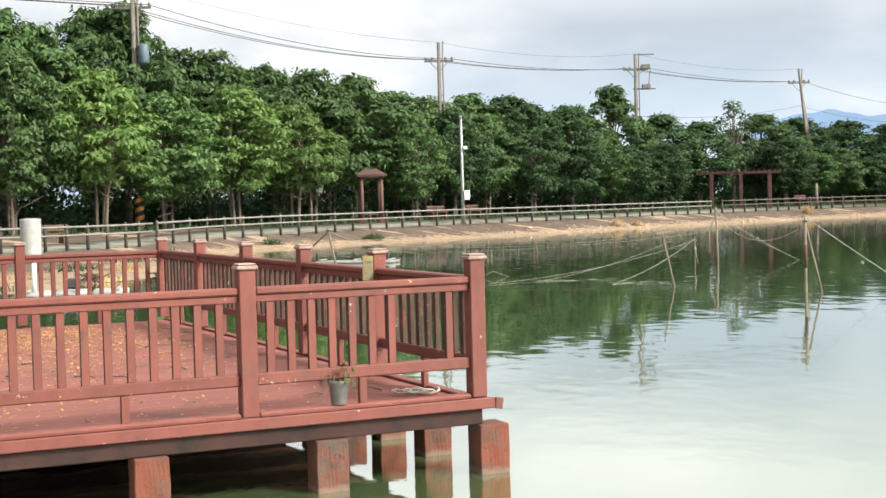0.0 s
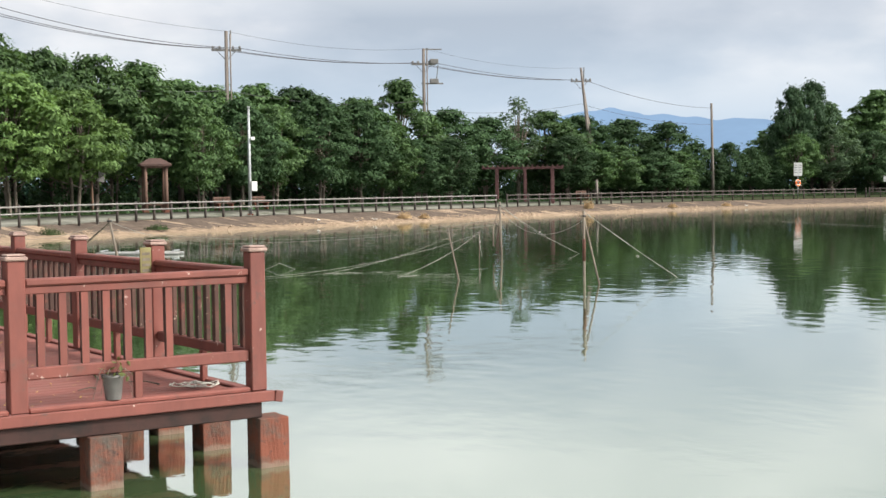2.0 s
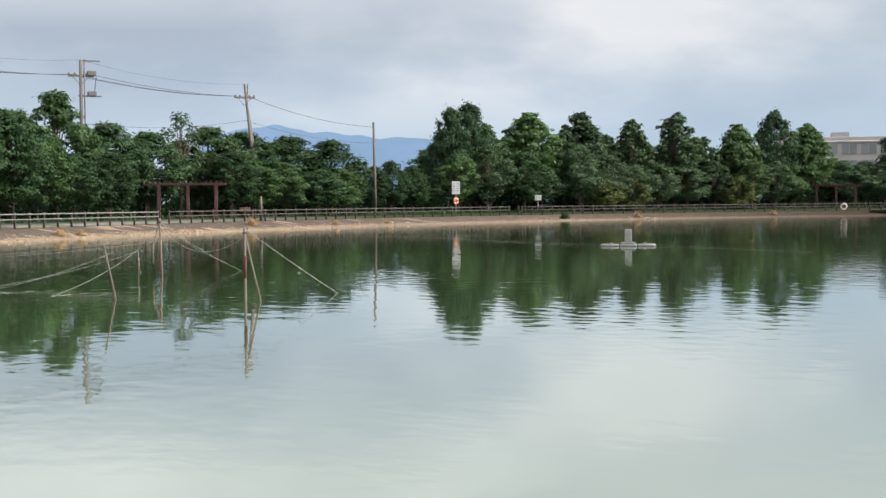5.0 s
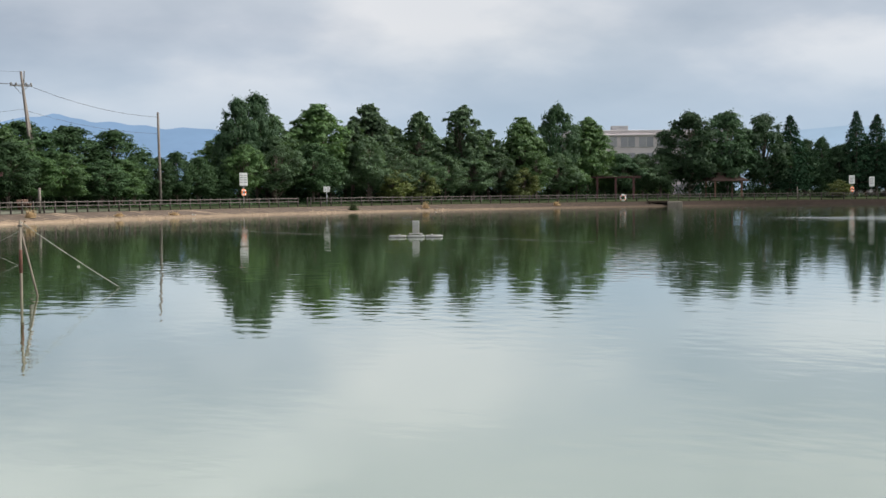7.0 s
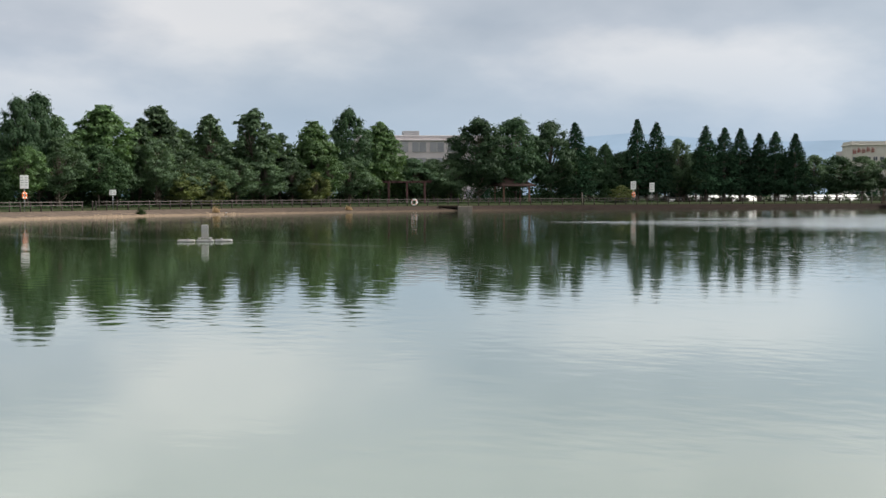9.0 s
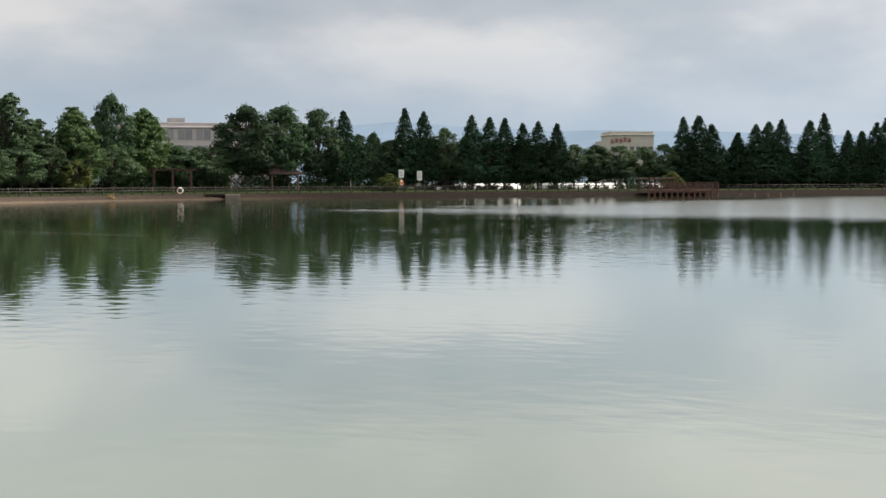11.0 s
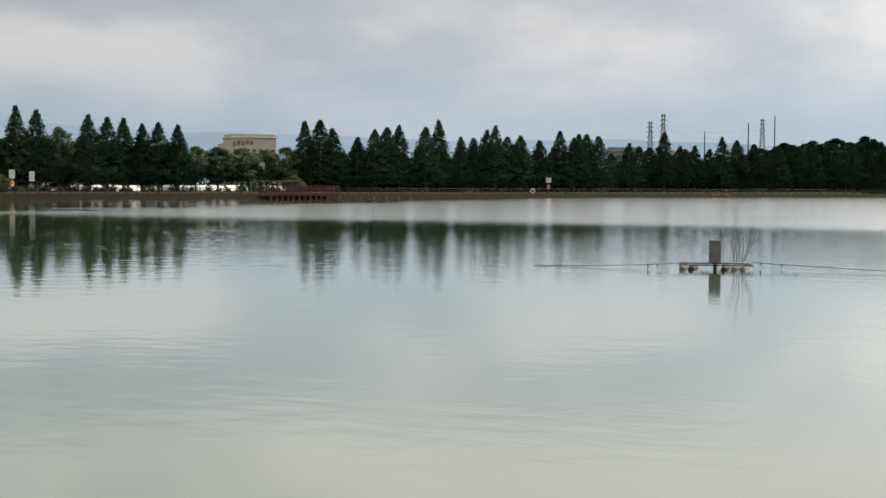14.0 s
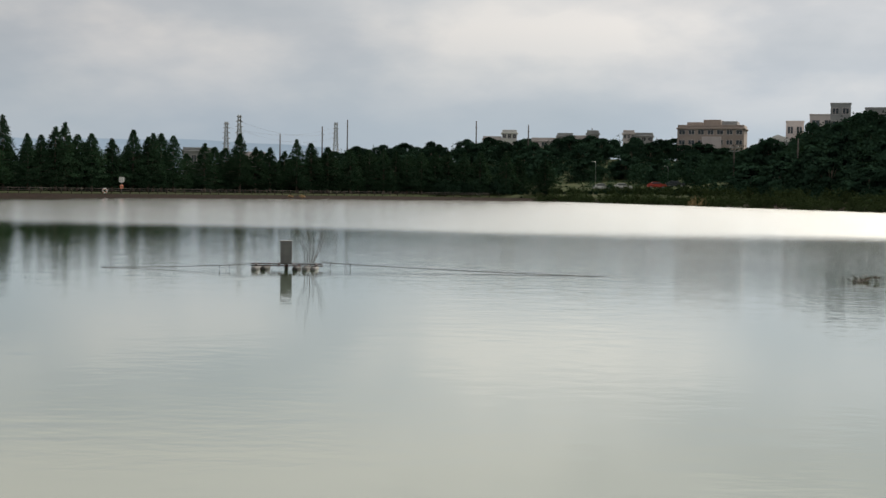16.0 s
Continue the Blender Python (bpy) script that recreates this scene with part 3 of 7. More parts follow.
LEVELS = [(-14, -1.6), (-3, -0.7), (0, -0.06), (4.0, 0.58), (4.6, 0.62), (8.2, 0.93), (13, 0.98), (18, 1.0), (26, 1.0), (40, 1.0), (60, 1.0), (85, 1.0), (115, 1.0), (150, 1.0), (200, 1.0), (300, 1.0), (600, 1.0), (1500, 0.5), (3800, 0.0)]
gv, gf = [], []
N = len(ring)
for off, z in LEVELS:
    p = offset_ring(off)
    hz = hill(p[:, 0], p[:, 1]) * min(1.0, max(0.0, (off - 5) / 18))
    gv += [(x, y, z + h) for (x, y), h in zip(p, hz)]
for r in range(len(LEVELS) - 1):
    for k in range(N):
        a0, a1 = r * N + k, r * N + (k + 1) % N
        gf.append((a0, a0 + N, a1 + N, a1))
gv.append((mid[0], mid[1], -2.0))
gf += [(k, (k + 1) % N, len(gv) - 1) for k in range(N)]
tagged(link_mesh("ground", gv, gf, GROUND, smooth=True), "grassy ground round the pond with worn earth", "ground", kind="structure")
p = offset_ring(3.0)
tagged(link_mesh("water", [(x, y, 0.0) for x, y in p], [tuple(range(N - 1, -1, -1))], WATER), "calm green pond water with fine ripples", "water", kind="structure")


def strip(name, p, n, levels, mat, closed):
    k = len(p)
    v = [(x + nx * o, y + ny * o, z) for o, z in levels for (x, y), (nx, ny) in zip(p, n)]
    f = [(r * k + i, (r + 1) * k + i, (r + 1) * k + (i + 1) % k, r * k + (i + 1) % k) for r in range(len(levels) - 1) for i in range(k if closed else k - 1)]
    return link_mesh(name, v, f, mat, smooth=True)


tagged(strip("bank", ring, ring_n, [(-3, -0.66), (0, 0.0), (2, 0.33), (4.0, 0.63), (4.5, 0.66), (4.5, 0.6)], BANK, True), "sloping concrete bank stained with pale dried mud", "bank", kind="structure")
path = strip("path", far + far_n * creep(far_s)[:, None], far_n, [(4.9, 0.60), (4.9, 0.665), (8.2, 0.955), (8.2, 0.85)], PATH_MAT, False)
for w in path.data.vertices:  # it lies lower where it stands out
    w.co.z += float(creep(far_s[w.index % len(far)])) * (0.014 if w.index < 2 * len(far) else 0.026)
tagged(path, "worn grey footpath behind the railing", "path", kind="structure")


def flat_edge(s):
    """Where the mud flat meets the water, metres out from the old edge."""
    return np.interp(s, [14, 20, 25, 28, 31, 34, 38.5, 43, 46, 52], [-21.4, -21.2, -21, -20.2, -18.3, -15.4, -10.1, -4.6, -1.5, -0.2])


def flat_height(s, off):
    c, e = float(creep(s)), float(flat_edge(s))
    z = np.interp(off, [e - 2, e, e + 0.3 * (4.6 + c - e), 4.6 + c, 4.9 + c, 8.2 + c, 9.2], [-0.25, 0.0, 0.16, 0.64 + 0.011 * c, 0.63 + 0.014 * c, 0.90 + 0.026 * c, 0.97 + 0.02 * c])
    old = np.interp(off, [-3, 0, 4, 4.5, 8.2, 13], [-0.66, 0.0, 0.63, 0.66, 0.935, 0.985])
    return float(max(z, old + 0.015))


def mud_flat():
    """Silted shallows before the railing at the near end of the far shore."""
    rows = np.arange(4.0, 52.1, 0.5)
    cols = 40
    v = []
    for q in rows:
        lo, hi = float(flat_edge(q)) - 2, 9.2
        for k in range(cols + 1):
            off = lo + (hi - lo) * k / cols
            x, y, _ = along(q, off)
            lump = noise.noise(Vector((x * 0.45, y * 0.45, 3))) * 0.09 + noise.noise(Vector((x * 1.6, y * 1.6, 7))) * 0.035
            open_part = np.clip((4.2 + float(creep(q)) - off) / 2, 0, 1)
            v.append((x, y, flat_height(q, off) + lump * float(open_part)))
    n = cols + 1
    f = [(r * n + k, r * n + k + 1, (r + 1) * n + k + 1, (r + 1) * n + k) for r in range(len(rows) - 1) for k in range(cols)]
    tagged(link_mesh("mud_flat", v, [q[::-1] for q in f], BANK, smooth=True), "silted shore of pale dried mud below the railing", "mud flat", kind="structure")


mud_flat()

# ---- trees ----
def leaf_cloud(pos, out, size, rng, droop=0.35, slim=0.5, plain=False):
    """Four-cornered leaves at the places pos, facing along out with scatter."""
    n = len(pos)
    nor = out + rng.normal(0, 0.8, (n, 3))
    nor /= np.linalg.norm(nor, axis=1)[:, None]
    ax = np.cross(nor, rng.normal(0, 1, (n, 3)))
    ax[:, 2] -= droop
    ax /= np.linalg.norm(ax, axis=1)[:, None] + 1e-9
    bx = np.cross(nor, ax)
    bx /= np.linalg.norm(bx, axis=1)[:, None] + 1e-9
    s = (size * rng.uniform(0.6, 1.3, n))[:, None]
    v = np.stack([pos - ax * s * 0.5, pos + bx * s * slim * 0.5 - nor * s * 0.06, pos + ax * s * 0.5, pos - bx * s * slim * 0.5 - nor * s * 0.06], 1).reshape(-1, 3)
    if plain:  # far foliage: three corners do
        v = v.reshape(n, 4, 3)[:, [0, 1, 3]].copy()
        v[:, 0] += ax * s * 0.9
        return v.reshape(-1, 3), np.arange(3 * n).reshape(n, 3)
    f = np.arange(4 * n).reshape(n, 4)
    return v, f


def unit(rng, n):
    d = rng.normal(0, 1, (n, 3))
    return d / np.linalg.norm(d, axis=1)[:, None]


def broad_tree(name, seed, height, width, base, lobes, leaves, leaf, mat, stems=1, fill=0.14, droop=0.5, top_heavy=0.0, tall=1.0):
    """A broad-leaved tree: tapered trunk, limbs to the lobes of the crown, each lobe a cluster of leafy clumps with dark gaps between."""
    rng = np.random.default_rng(seed)
    top = empty(name, 0, 0)
    span = height - base
    u = np.clip((np.arange(lobes) + rng.uniform(0.1, 0.9, lobes)) / lobes, 0.02, 0.95)
    reach = width / 2 * np.sin(math.pi * (0.2 + 0.77 * u ** (1 - top_heavy))) ** 0.8
    ang = np.arange(lobes) * 2.4 + rng.uniform(-0.7, 0.7, lobes)
    lr = width * rng.uniform(0.13, 0.22, lobes) * (1.08 - 0.45 * u)
    rad = np.maximum(reach - lr, 0.05) * rng.uniform(0.55, 1.12, lobes)
    lc = np.column_stack([np.cos(ang) * rad, np.sin(ang) * rad, base + u * span])
    out = lc - np.array([0, 0, base + span * 0.4])
    out /= np.linalg.norm(out, axis=1)[:, None] + 1e-9
    # clumps on the outer and upper side of every lobe
    per = 8
    k = np.repeat(np.arange(lobes), per)
    d = unit(rng, lobes * per) + out[k] * 0.55 + np.array([0, 0, 0.35])
    d /= np.linalg.norm(d, axis=1)[:, None]
    cc = lc[k] + d * (lr[k] * rng.uniform(0.6, 1.0, len(k)))[:, None] * np.array([1.0, 1.0, tall])
    cr = lr[k] * rng.uniform(0.28, 0.5, len(k))
    co = d
    w = cr ** 2
    n1 = int(leaves * (1 - fill))
    j = rng.choice(len(k), n1, p=w / w.sum())
    o = unit(rng, n1)
    o[:, 2] = np.where(rng.random(n1) < 0.8, np.abs(o[:, 2]), o[:, 2])
    stray = np.where(rng.random(n1) < 0.16, rng.uniform(1.0, 1.75, n1), rng.uniform(0.6, 1.1, n1))  # some twigs stick out of the clump
    pos = cc[j] + o * np.array([1.05, 1.05, 0.95]) * (cr[j] * stray)[:, None]
    nor = o * 0.5 + co[j] * 0.4 + np.array([0, 0, 0.35]) + rng.normal(0, 0.42, (n1, 3))
    run = np.column_stack([o[:, 0], o[:, 1], np.full(n1, -droop)]) + rng.normal(0, 0.5, (n1, 3))
    n2 = leaves - n1  # loose leaves inside
    o2 = unit(rng, n2)
    j2 = rng.integers(0, lobes, n2)
    pos = np.vstack([pos, lc[j2] + o2 * (lr[j2] * rng.uniform(0.2, 0.9, n2))[:, None]])
    nor = np.vstack([nor, o2 + np.array([0, 0, 0.4])])
    run = np.vstack([run, rng.normal(0, 1, (n2, 3))])
    pos[:, 2] = base + (pos[:, 2] - pos[:, 2].min()) * span / (pos[:, 2].max() - pos[:, 2].min())
    nor /= np.linalg.norm(nor, axis=1)[:, None]
    run -= nor * (run * nor).sum(1)[:, None]
    run /= np.linalg.norm(run, axis=1)[:, None] + 1e-9
    side = np.cross(nor, run)
    sz = (leaf * rng.uniform(0.65, 1.3, len(pos)))[:, None]
    v = np.stack([pos - run * sz * 0.35 + side * sz * 0.27, pos + run * sz * 0.65, pos - run * sz * 0.35 - side * sz * 0.27], 1).reshape(-1, 3)
    bm = bmesh.new()
    for q in range(stems):
        off = rng.normal(0, 0.25, 2) * (stems > 1)
        fork = Vector((off[0] * 2.5, off[1] * 2.5, base + span * 0.3))
        r0 = 0.019 * height / math.sqrt(stems)
        tube(bm, [(off[0], off[1], -0.5), (off[0], off[1], 0.25), fork * 0.5 + Vector((0.06, 0.05, 0)), fork, Vector((off[0], off[1], height * 0.84))], [r0 * 1.35, r0, r0 * 0.85, r0 * 0.6, r0 * 0.12], 7)
        for i in range(q, lobes, stems):
            e = Vector(lc[i])
            st = Vector((fork.x * 0.9, fork.y * 0.9, max(base * 0.6, min(fork.z, e.z - 0.8))))
            tube(bm, [st, (st + e) / 2 + Vector((0, 0, -0.15)), e], [r0 * 0.42, r0 * 0.3, r0 * 0.08], 5)
    part("trunk", bm, BARK, top, smooth=True)
    link_mesh("crown", v, np.arange(len(v)).reshape(-1, 3), mat, top)
    return top


def conifer_tree(name, seed, height, width, leaves, leaf, mat):
    """A narrow cone of drooping sprays in tiers on a straight trunk."""
    rng = np.random.default_rng(seed)
    top = empty(name, 0, 0)
    bm = tubed([(0, 0, -0.3), (0, 0, 0.3), (0.03, 0, height * 0.5), (0, 0, height * 0.99)], [0.27, 0.2, 0.12, 0.01], 7)
    tiers = 30
    zt = 1.3 + (height - 1.5) * (np.arange(tiers) / tiers) ** 0.95
    branch_p, branch_o = [], []
    per = leaves // (tiers * 12)
    for z in zt:
        u = (z - 1.3) / (height - 1.3)
        rmax = width / 2 * (1 - u) ** 0.8 * (0.8 + 0.2 * min(1, u * 6))
        for b in range(12):
            a = rng.uniform(0, math.tau)
            L = rmax * rng.uniform(0.78, 1.1)
            z0 = z + rng.normal(0, 0.14)
            m = max(3, int(per * (0.35 + 1.3 * (1 - u))))
            t = rng.uniform(0.12, 1, m) ** 0.7
            side = rng.normal(0, 0.13, m) * L * 0.9
            pp = np.stack([math.cos(a) * L * t - math.sin(a) * side, math.sin(a) * L * t + math.cos(a) * side, z0 + 0.35 * L * t - 0.42 * L * t ** 2 + rng.normal(0, 0.12, m)], 1)
            branch_p.append(pp)
            branch_o.append(np.tile([math.cos(a) * 0.6, math.sin(a) * 0.6, 0.8], (m, 1)))
        for b in range(3):
            a = rng.uniform(0, math.tau)
            tube(bm, [(0, 0, z - 0.2), (math.cos(a) * rmax * 0.8, math.sin(a) * rmax * 0.8, z)], [0.035, 0.008], 4)
    v, f = leaf_cloud(np.vstack(branch_p), np.vstack(branch_o), leaf * 1.25, rng, 0.5, 0.5, True)
    part("trunk", bm, BARK, top, smooth=True)
    link_mesh("crown", v, f, mat, top)
    return top


def planter(kinds):
    """Sets the first trees themselves, then copies of them."""
    used = set()
    count = [0]

    def put(i, x, y, z, rz, sx, sz, label, category, group):
        src = kinds[i]
        m = pose(x, y, z, 0, 0, rz) @ Matrix.Diagonal((sx, sx, sz, 1))
        if i in used:
            ob = copy_thing(src, Matrix.Identity(4))
            ob.matrix_basis = m
        else:
            used.add(i)
            ob = src
            ob.matrix_basis = m
        tagged(ob, label, category, group)
        count[0] += 1
        return ob

    return put


def height_at(x, y):
    return 1.0 + float(hill(x, y))


rt = random.Random(4)
H0 = 10.0
# kinds: 0-3 full crowns (two bright), 4 dark dome, 5 sparse, 6 yellowish
wide = [broad_tree("broadleaf_tree", 10 + i, H0, 7.4 + 0.5 * (i % 3), (2.2, 1.7, 1.2, 1.5)[i], 34 + 3 * i, 15000, (0.32, 0.30, 0.30, 0.30)[i], m, stems=(3, 2, 1, 3)[i], droop=(1.0, 0.6, 0.4, 0.6)[i]) for i, m in enumerate((LEAF_BRIGHT, LEAF_MID, LEAF_DARK, LEAF_MID))]
wide.append(broad_tree("broadleaf_tree", 24, H0, 9.0, 1.2, 50, 18000, 0.34, LEAF_DOME))
wide.append(broad_tree("broadleaf_tree", 25, H0, 5.6, 2.2, 26, 1300, 0.32, LEAF_DARK, fill=0.3))
wide.append(broad_tree("broadleaf_tree", 26, H0, 9.0, 0.3, 26, 9000, 0.46, LEAF_YELLOW))
wide.append(broad_tree("broadleaf_tree", 27, H0, 7.0, 2.2, 30, 14000, 0.32, LEAF_BACK, top_heavy=0.1))
wide.append(broad_tree("broadleaf_tree", 28, H0, 7.8, 1.8, 36, 15000, 0.32, LEAF_BACK, stems=2))
wide.append(broad_tree("broadleaf_tree", 29, H0, 7.8, 1.6, 38, 15000, 0.32, LEAF_SHADE, stems=2))
slim = [broad_tree("slender_tree", 30 + i, H0, (5.4, 6.2, 4.6)[i], (2.0, 1.4, 3.0)[i], (46, 50, 30)[i], (15000, 16000, 9000)[i], 0.35, m, fill=0.2, droop=0.8, top_heavy=(0.05, -0.1, 0.15)[i], tall=1.7) for i, m in enumerate((LEAF_DARK, LEAF_MID, LEAF_DARK))]
rise = [broad_tree("hillside_tree", 40 + i, 9.0, 9.0, 0.3, 20, 3000, 0.85, LEAF_HILL) for i in range(3)]
cone = [conifer_tree("conifer_tree", 50 + i, 12.0, 6.2 + 0.35 * i, 9500, 0.36, LEAF_CONIFER) for i in range(3)]
put_wide, put_slim, put_cone, put_rise = planter(wide), planter(slim), planter(cone), planter(rise)

# back row on the left: place along the shore and height
BACK_ROW = [(18, 12.0), (24, 12.6), (30, 11.5), (36, 12.4), (41.5, 12.4), (47.5, 13.8), (53, 11.7), (58, 10.8), (63.5, 10.8), (69, 10.4), (74.5, 9.6), (79, 9.9), (84.5, 10.1), (90, 9.5),
            (96.1, 11.3), (102.5, 9.2), (106.5, 8.6), (115, 9.5), (119, 9.2), (126.2, 9.1), (130.5, 8.8)] + [(42.0, 13.2), (43.7, 12.6), (49.0, 13.9), (55.3, 11.6), (60.6, 11.0), (67.2, 10.6), (72.6, 9.9)]
for s, h in BACK_ROW:
    x, y, _ = along(s, 14 + rt.uniform(-1, 1))
    i = rt.choice((7, 8, 1, 8)) if s < 80 else rt.choice((9, 8, 9, 7, 9))
    put_wide(i, x, y, 0.95, rt.uniform(0, 360), rt.uniform(1.05, 1.25), (h - 0.95) / H0, "tall broad-leaved tree with dense green crown", "tree", "trees behind the footpath")
x, y, _ = along(110.6, 13.5)
put_wide(5, x, y, 0.95, 40, 1.05, 0.95, "thin-crowned tree with sparse leaves and bare twigs", "tree", "trees behind the footpath")
# front row, lower and brighter, close to the path
s = 12.0
while s < 131:
    if not 104 < s < 110.5:
        back = 4.2 if 60 < s < 68.5 or 99 < s < 112 else 0.0
        x, y, _ = along(s, 10 + back + rt.uniform(-0.7, 0.7))
        h = (rt.uniform(6.4, 8.2) if s < 92 else rt.uniform(5.4, 7.2)) * float(np.interp(s, [52, 64, 80, 95], [1.36, 1.22, 1.12, 1.0]))
        put_wide(rt.choice((0, 0, 1, 0, 3)) if s < 62 else rt.choice((1, 1, 3, 0)) if s < 73 else rt.choice((9, 1, 8, 9)) if s < 92 else rt.choice((9, 9, 8, 9)), x, y, 0.95, rt.uniform(0, 360), rt.uniform(0.68, 0.9) * (1.12 if s < 62 else 1.0), (h - 0.95) / H0, "young broad-leaved tree with bright green leaves", "tree", "front trees along the footpath")
    s += rt.uniform(3.6, 4.6)
for s, h, w in [(133.2, 6.4, 0.55), (136.5, 6.2, 0.5), (139.0, 6.8, 0.6), (142.0, 6.3, 0.6), (144.5, 5.2, 0.5)]:
    x, y, _ = along(s, 13)
    put_wide(9, x, y, 0.9, rt.uniform(0, 360), w, (h - 0.9) / H0, "low bushy tree in a gap of the row", "tree", "front trees along the footpath")
# middle stretch: taller crowns with uneven tops
MID_ROW = [(154.2, 11.5, 0.9), (160.4, 13.1, 1.15), (164.6, 11.0, 1.0), (168.4, 13.4, 1.1), (174.7, 12.6, 1.0), (181.5, 13.7, 1.15), (186, 10.6, 1.0), (191.3, 12.5, 1.0), (201.4, 12.8, 1.0)]
for s, h, w in MID_ROW:
    x, y, _ = along(s, 14 + rt.uniform(-1, 1))
    put_slim(rt.choice((0, 1, 2)), x, y, 0.95, rt.uniform(0, 360), w * rt.uniform(1.1, 1.4), (h - 0.95) / H0, "tall slender tree with dark open crown", "tree", "tall trees of the middle stretch")
for k in range(13):
    s = 151 + k * 4.1 + rt.uniform(-1, 1)
    x, y, _ = along(s, 18 + rt.uniform(-1, 1))
    put_slim(rt.choice((0, 1, 1, 0)), x, y, 0.95, rt.uniform(0, 360), rt.uniform(1.15, 1.5), rt.uniform(0.78, 1.0), "tall slender tree with dark open crown", "tree", "tall trees of the middle stretch")
for s, h, w in [(148.6, 13.4, 0.72), (151.2, 14.1, 0.8), (197.1, 14.8, 0.85), (215.6, 14.1, 1.2), (220.5, 14.2, 1.25), (225.5, 13.8, 1.05)]:
    x, y, _ = along(s, 14)
    put_wide(4, x, y, 0.95, rt.uniform(0, 360), w, (h - 0.95) / H0, "large dark dome-crowned tree", "tree", "large dark trees of the far corner")
s = 147.0
while s < 206:
    x, y, _ = along(s, (14 if 196 < s < 209 else 10.5) + rt.uniform(-0.8, 1.5))
    put_wide(rt.choice((2, 9, 2, 1)), x, y, 0.95, rt.uniform(0, 360), rt.uniform(0.7, 0.95), rt.uniform(0.52, 0.82), "leafy tree of middle height", "tree", "front trees along the footpath")
    s += rt.uniform(3.8, 5.2)
for s, h, w in [(167, 5.6, 0.62), (171.5, 5.0, 0.55), (188, 5.4, 0.55), (234, 3.6, 0.5), (279, 3.8, 0.5)]:
    x, y, _ = along(s, 8.8)
    put_wide(6, x, y, 0.9, rt.uniform(0, 360), w, (h - 0.95) / H0, "low yellowish green tree beside the footpath", "tree", "front trees along the footpath")
for s, h, w in [(206.5, 7.8, 1.0), (209.5, 7.6, 1.0), (212, 7.8, 0.9), (231.5, 8.8, 0.6), (233.7, 10.3, 0.5), (236, 9.0, 0.7), (244.3, 11.0, 0.8), (247, 8.5, 0.8), (264.4, 8.4, 0.9), (268, 8.4, 0.9), (272, 8.2, 0.9), (276.5, 8.0, 0.9), (280, 8.5, 0.8)]:
    x, y, _ = along(s, 15)
    put_wide(rt.choice((2, 4)), x, y, 0.95, rt.uniform(0, 360), w, (h - 0.95) / H0, "dark round-crowned broad-leaved tree", "tree", "trees of the far corner")
CONES = [(229.2, 13.5), (238.2, 14.1), (241.1, 13.7), (248, 13.1), (250.9, 12.7), (253.4, 12.7), (256, 11.8), (258.5, 12.1), (261.2, 11.8), (283.5, 13.1), (285.9, 13.3), (288.5, 11.9), (293.7, 10.5), (296.9, 11.8),
         (299.4, 12.4), (301.8, 12.8), (306.9, 12.6), (310.1, 14.0), (314.6, 11.0), (317.4, 10.9), (320, 12.3), (322.3, 13.2), (325.1, 11.3), (327.7, 11.6), (332.3, 10.7), (336.9, 12.6), (339.8, 11.4), (341.5, 12.2),
         (343.8, 12.3), (346.2, 11.9), (353.3, 10.6), (362.1, 13.1), (365.8, 10.3), (370, 10.4), (376, 12.3), (379.7, 11.8), (383.9, 11.1), (389.4, 10.8)]
CONES += [(392 + 2.9 * i, rt.uniform(9.4, 11.4)) for i in range(12)]
for s, h in CONES:
    x, y, _ = along(s, 14 + rt.uniform(-0.8, 0.8))
    put_cone(rt.randrange(3), x, y, 0.95, rt.uniform(0, 360), rt.uniform(1.15, 1.45), (h - 0.95) / 12.0, "dark conical conifer on the far shore", "tree", "row of conifers on the far shore")
for s in np.arange(284, 425, 3.0):
    if 347.5 < s < 352.5 or 355 < s < 359:
        continue
    x, y, _ = along(float(s), 18 + rt.uniform(-1, 1))
    put_cone(rt.randrange(3), x, y, 0.95, rt.uniform(0, 360), rt.uniform(1.2, 1.5), rt.uniform(0.58, 0.78), "dark conical conifer on the far shore", "tree", "row of conifers on the far shore")
for s in (237, 239.5, 242, 246, 249.5, 252, 255, 257.5, 260):
    x, y, _ = along(s, 18)
    put_wide(4, x, y, 0.95, rt.uniform(0, 360), rt.uniform(0.6, 0.8), rt.uniform(0.65, 0.85), "dark round-crowned broad-leaved tree", "tree", "trees of the far corner")
for s in np.arange(229.5, 264, 2.7):
    x, y, _ = along(float(s), 16.8 + rt.uniform(-0.5, 0.5))
    put_wide(4, x, y, 0.95, rt.uniform(0, 360), rt.uniform(0.55, 0.75), rt.uniform(0.72, 0.92), "dark round-crowned broad-leaved tree", "tree", "trees of the far corner")
# wood on the rise to the right
for k in range(210):
    s = rt.uniform(420, 545)
    off = rt.choice((14, 20, 24, 32, 40, 50, 62, 75, 90))
    x, y, _ = along(s, off + rt.uniform(-3, 3))
    if off < 40 and s < 480:
        continue
    put_rise(rt.randrange(3), x, y, height_at(x, y) - 0.3, rt.uniform(0, 360), rt.uniform(0.75, 1.2), rt.uniform(0.55, 0.95), "dark rounded tree in the wood on the rise", "tree", "wood on the rise")
for k in range(130):
    x, y = rt.uniform(330, 440), rt.uniform(-80, 70)
    put_rise(rt.randrange(3), x, y, height_at(x, y) - 0.3, rt.uniform(0, 360), rt.uniform(0.8, 1.3), rt.uniform(0.55, 0.85), "dark rounded tree in the wood on the rise", "tree", "wood on the rise")


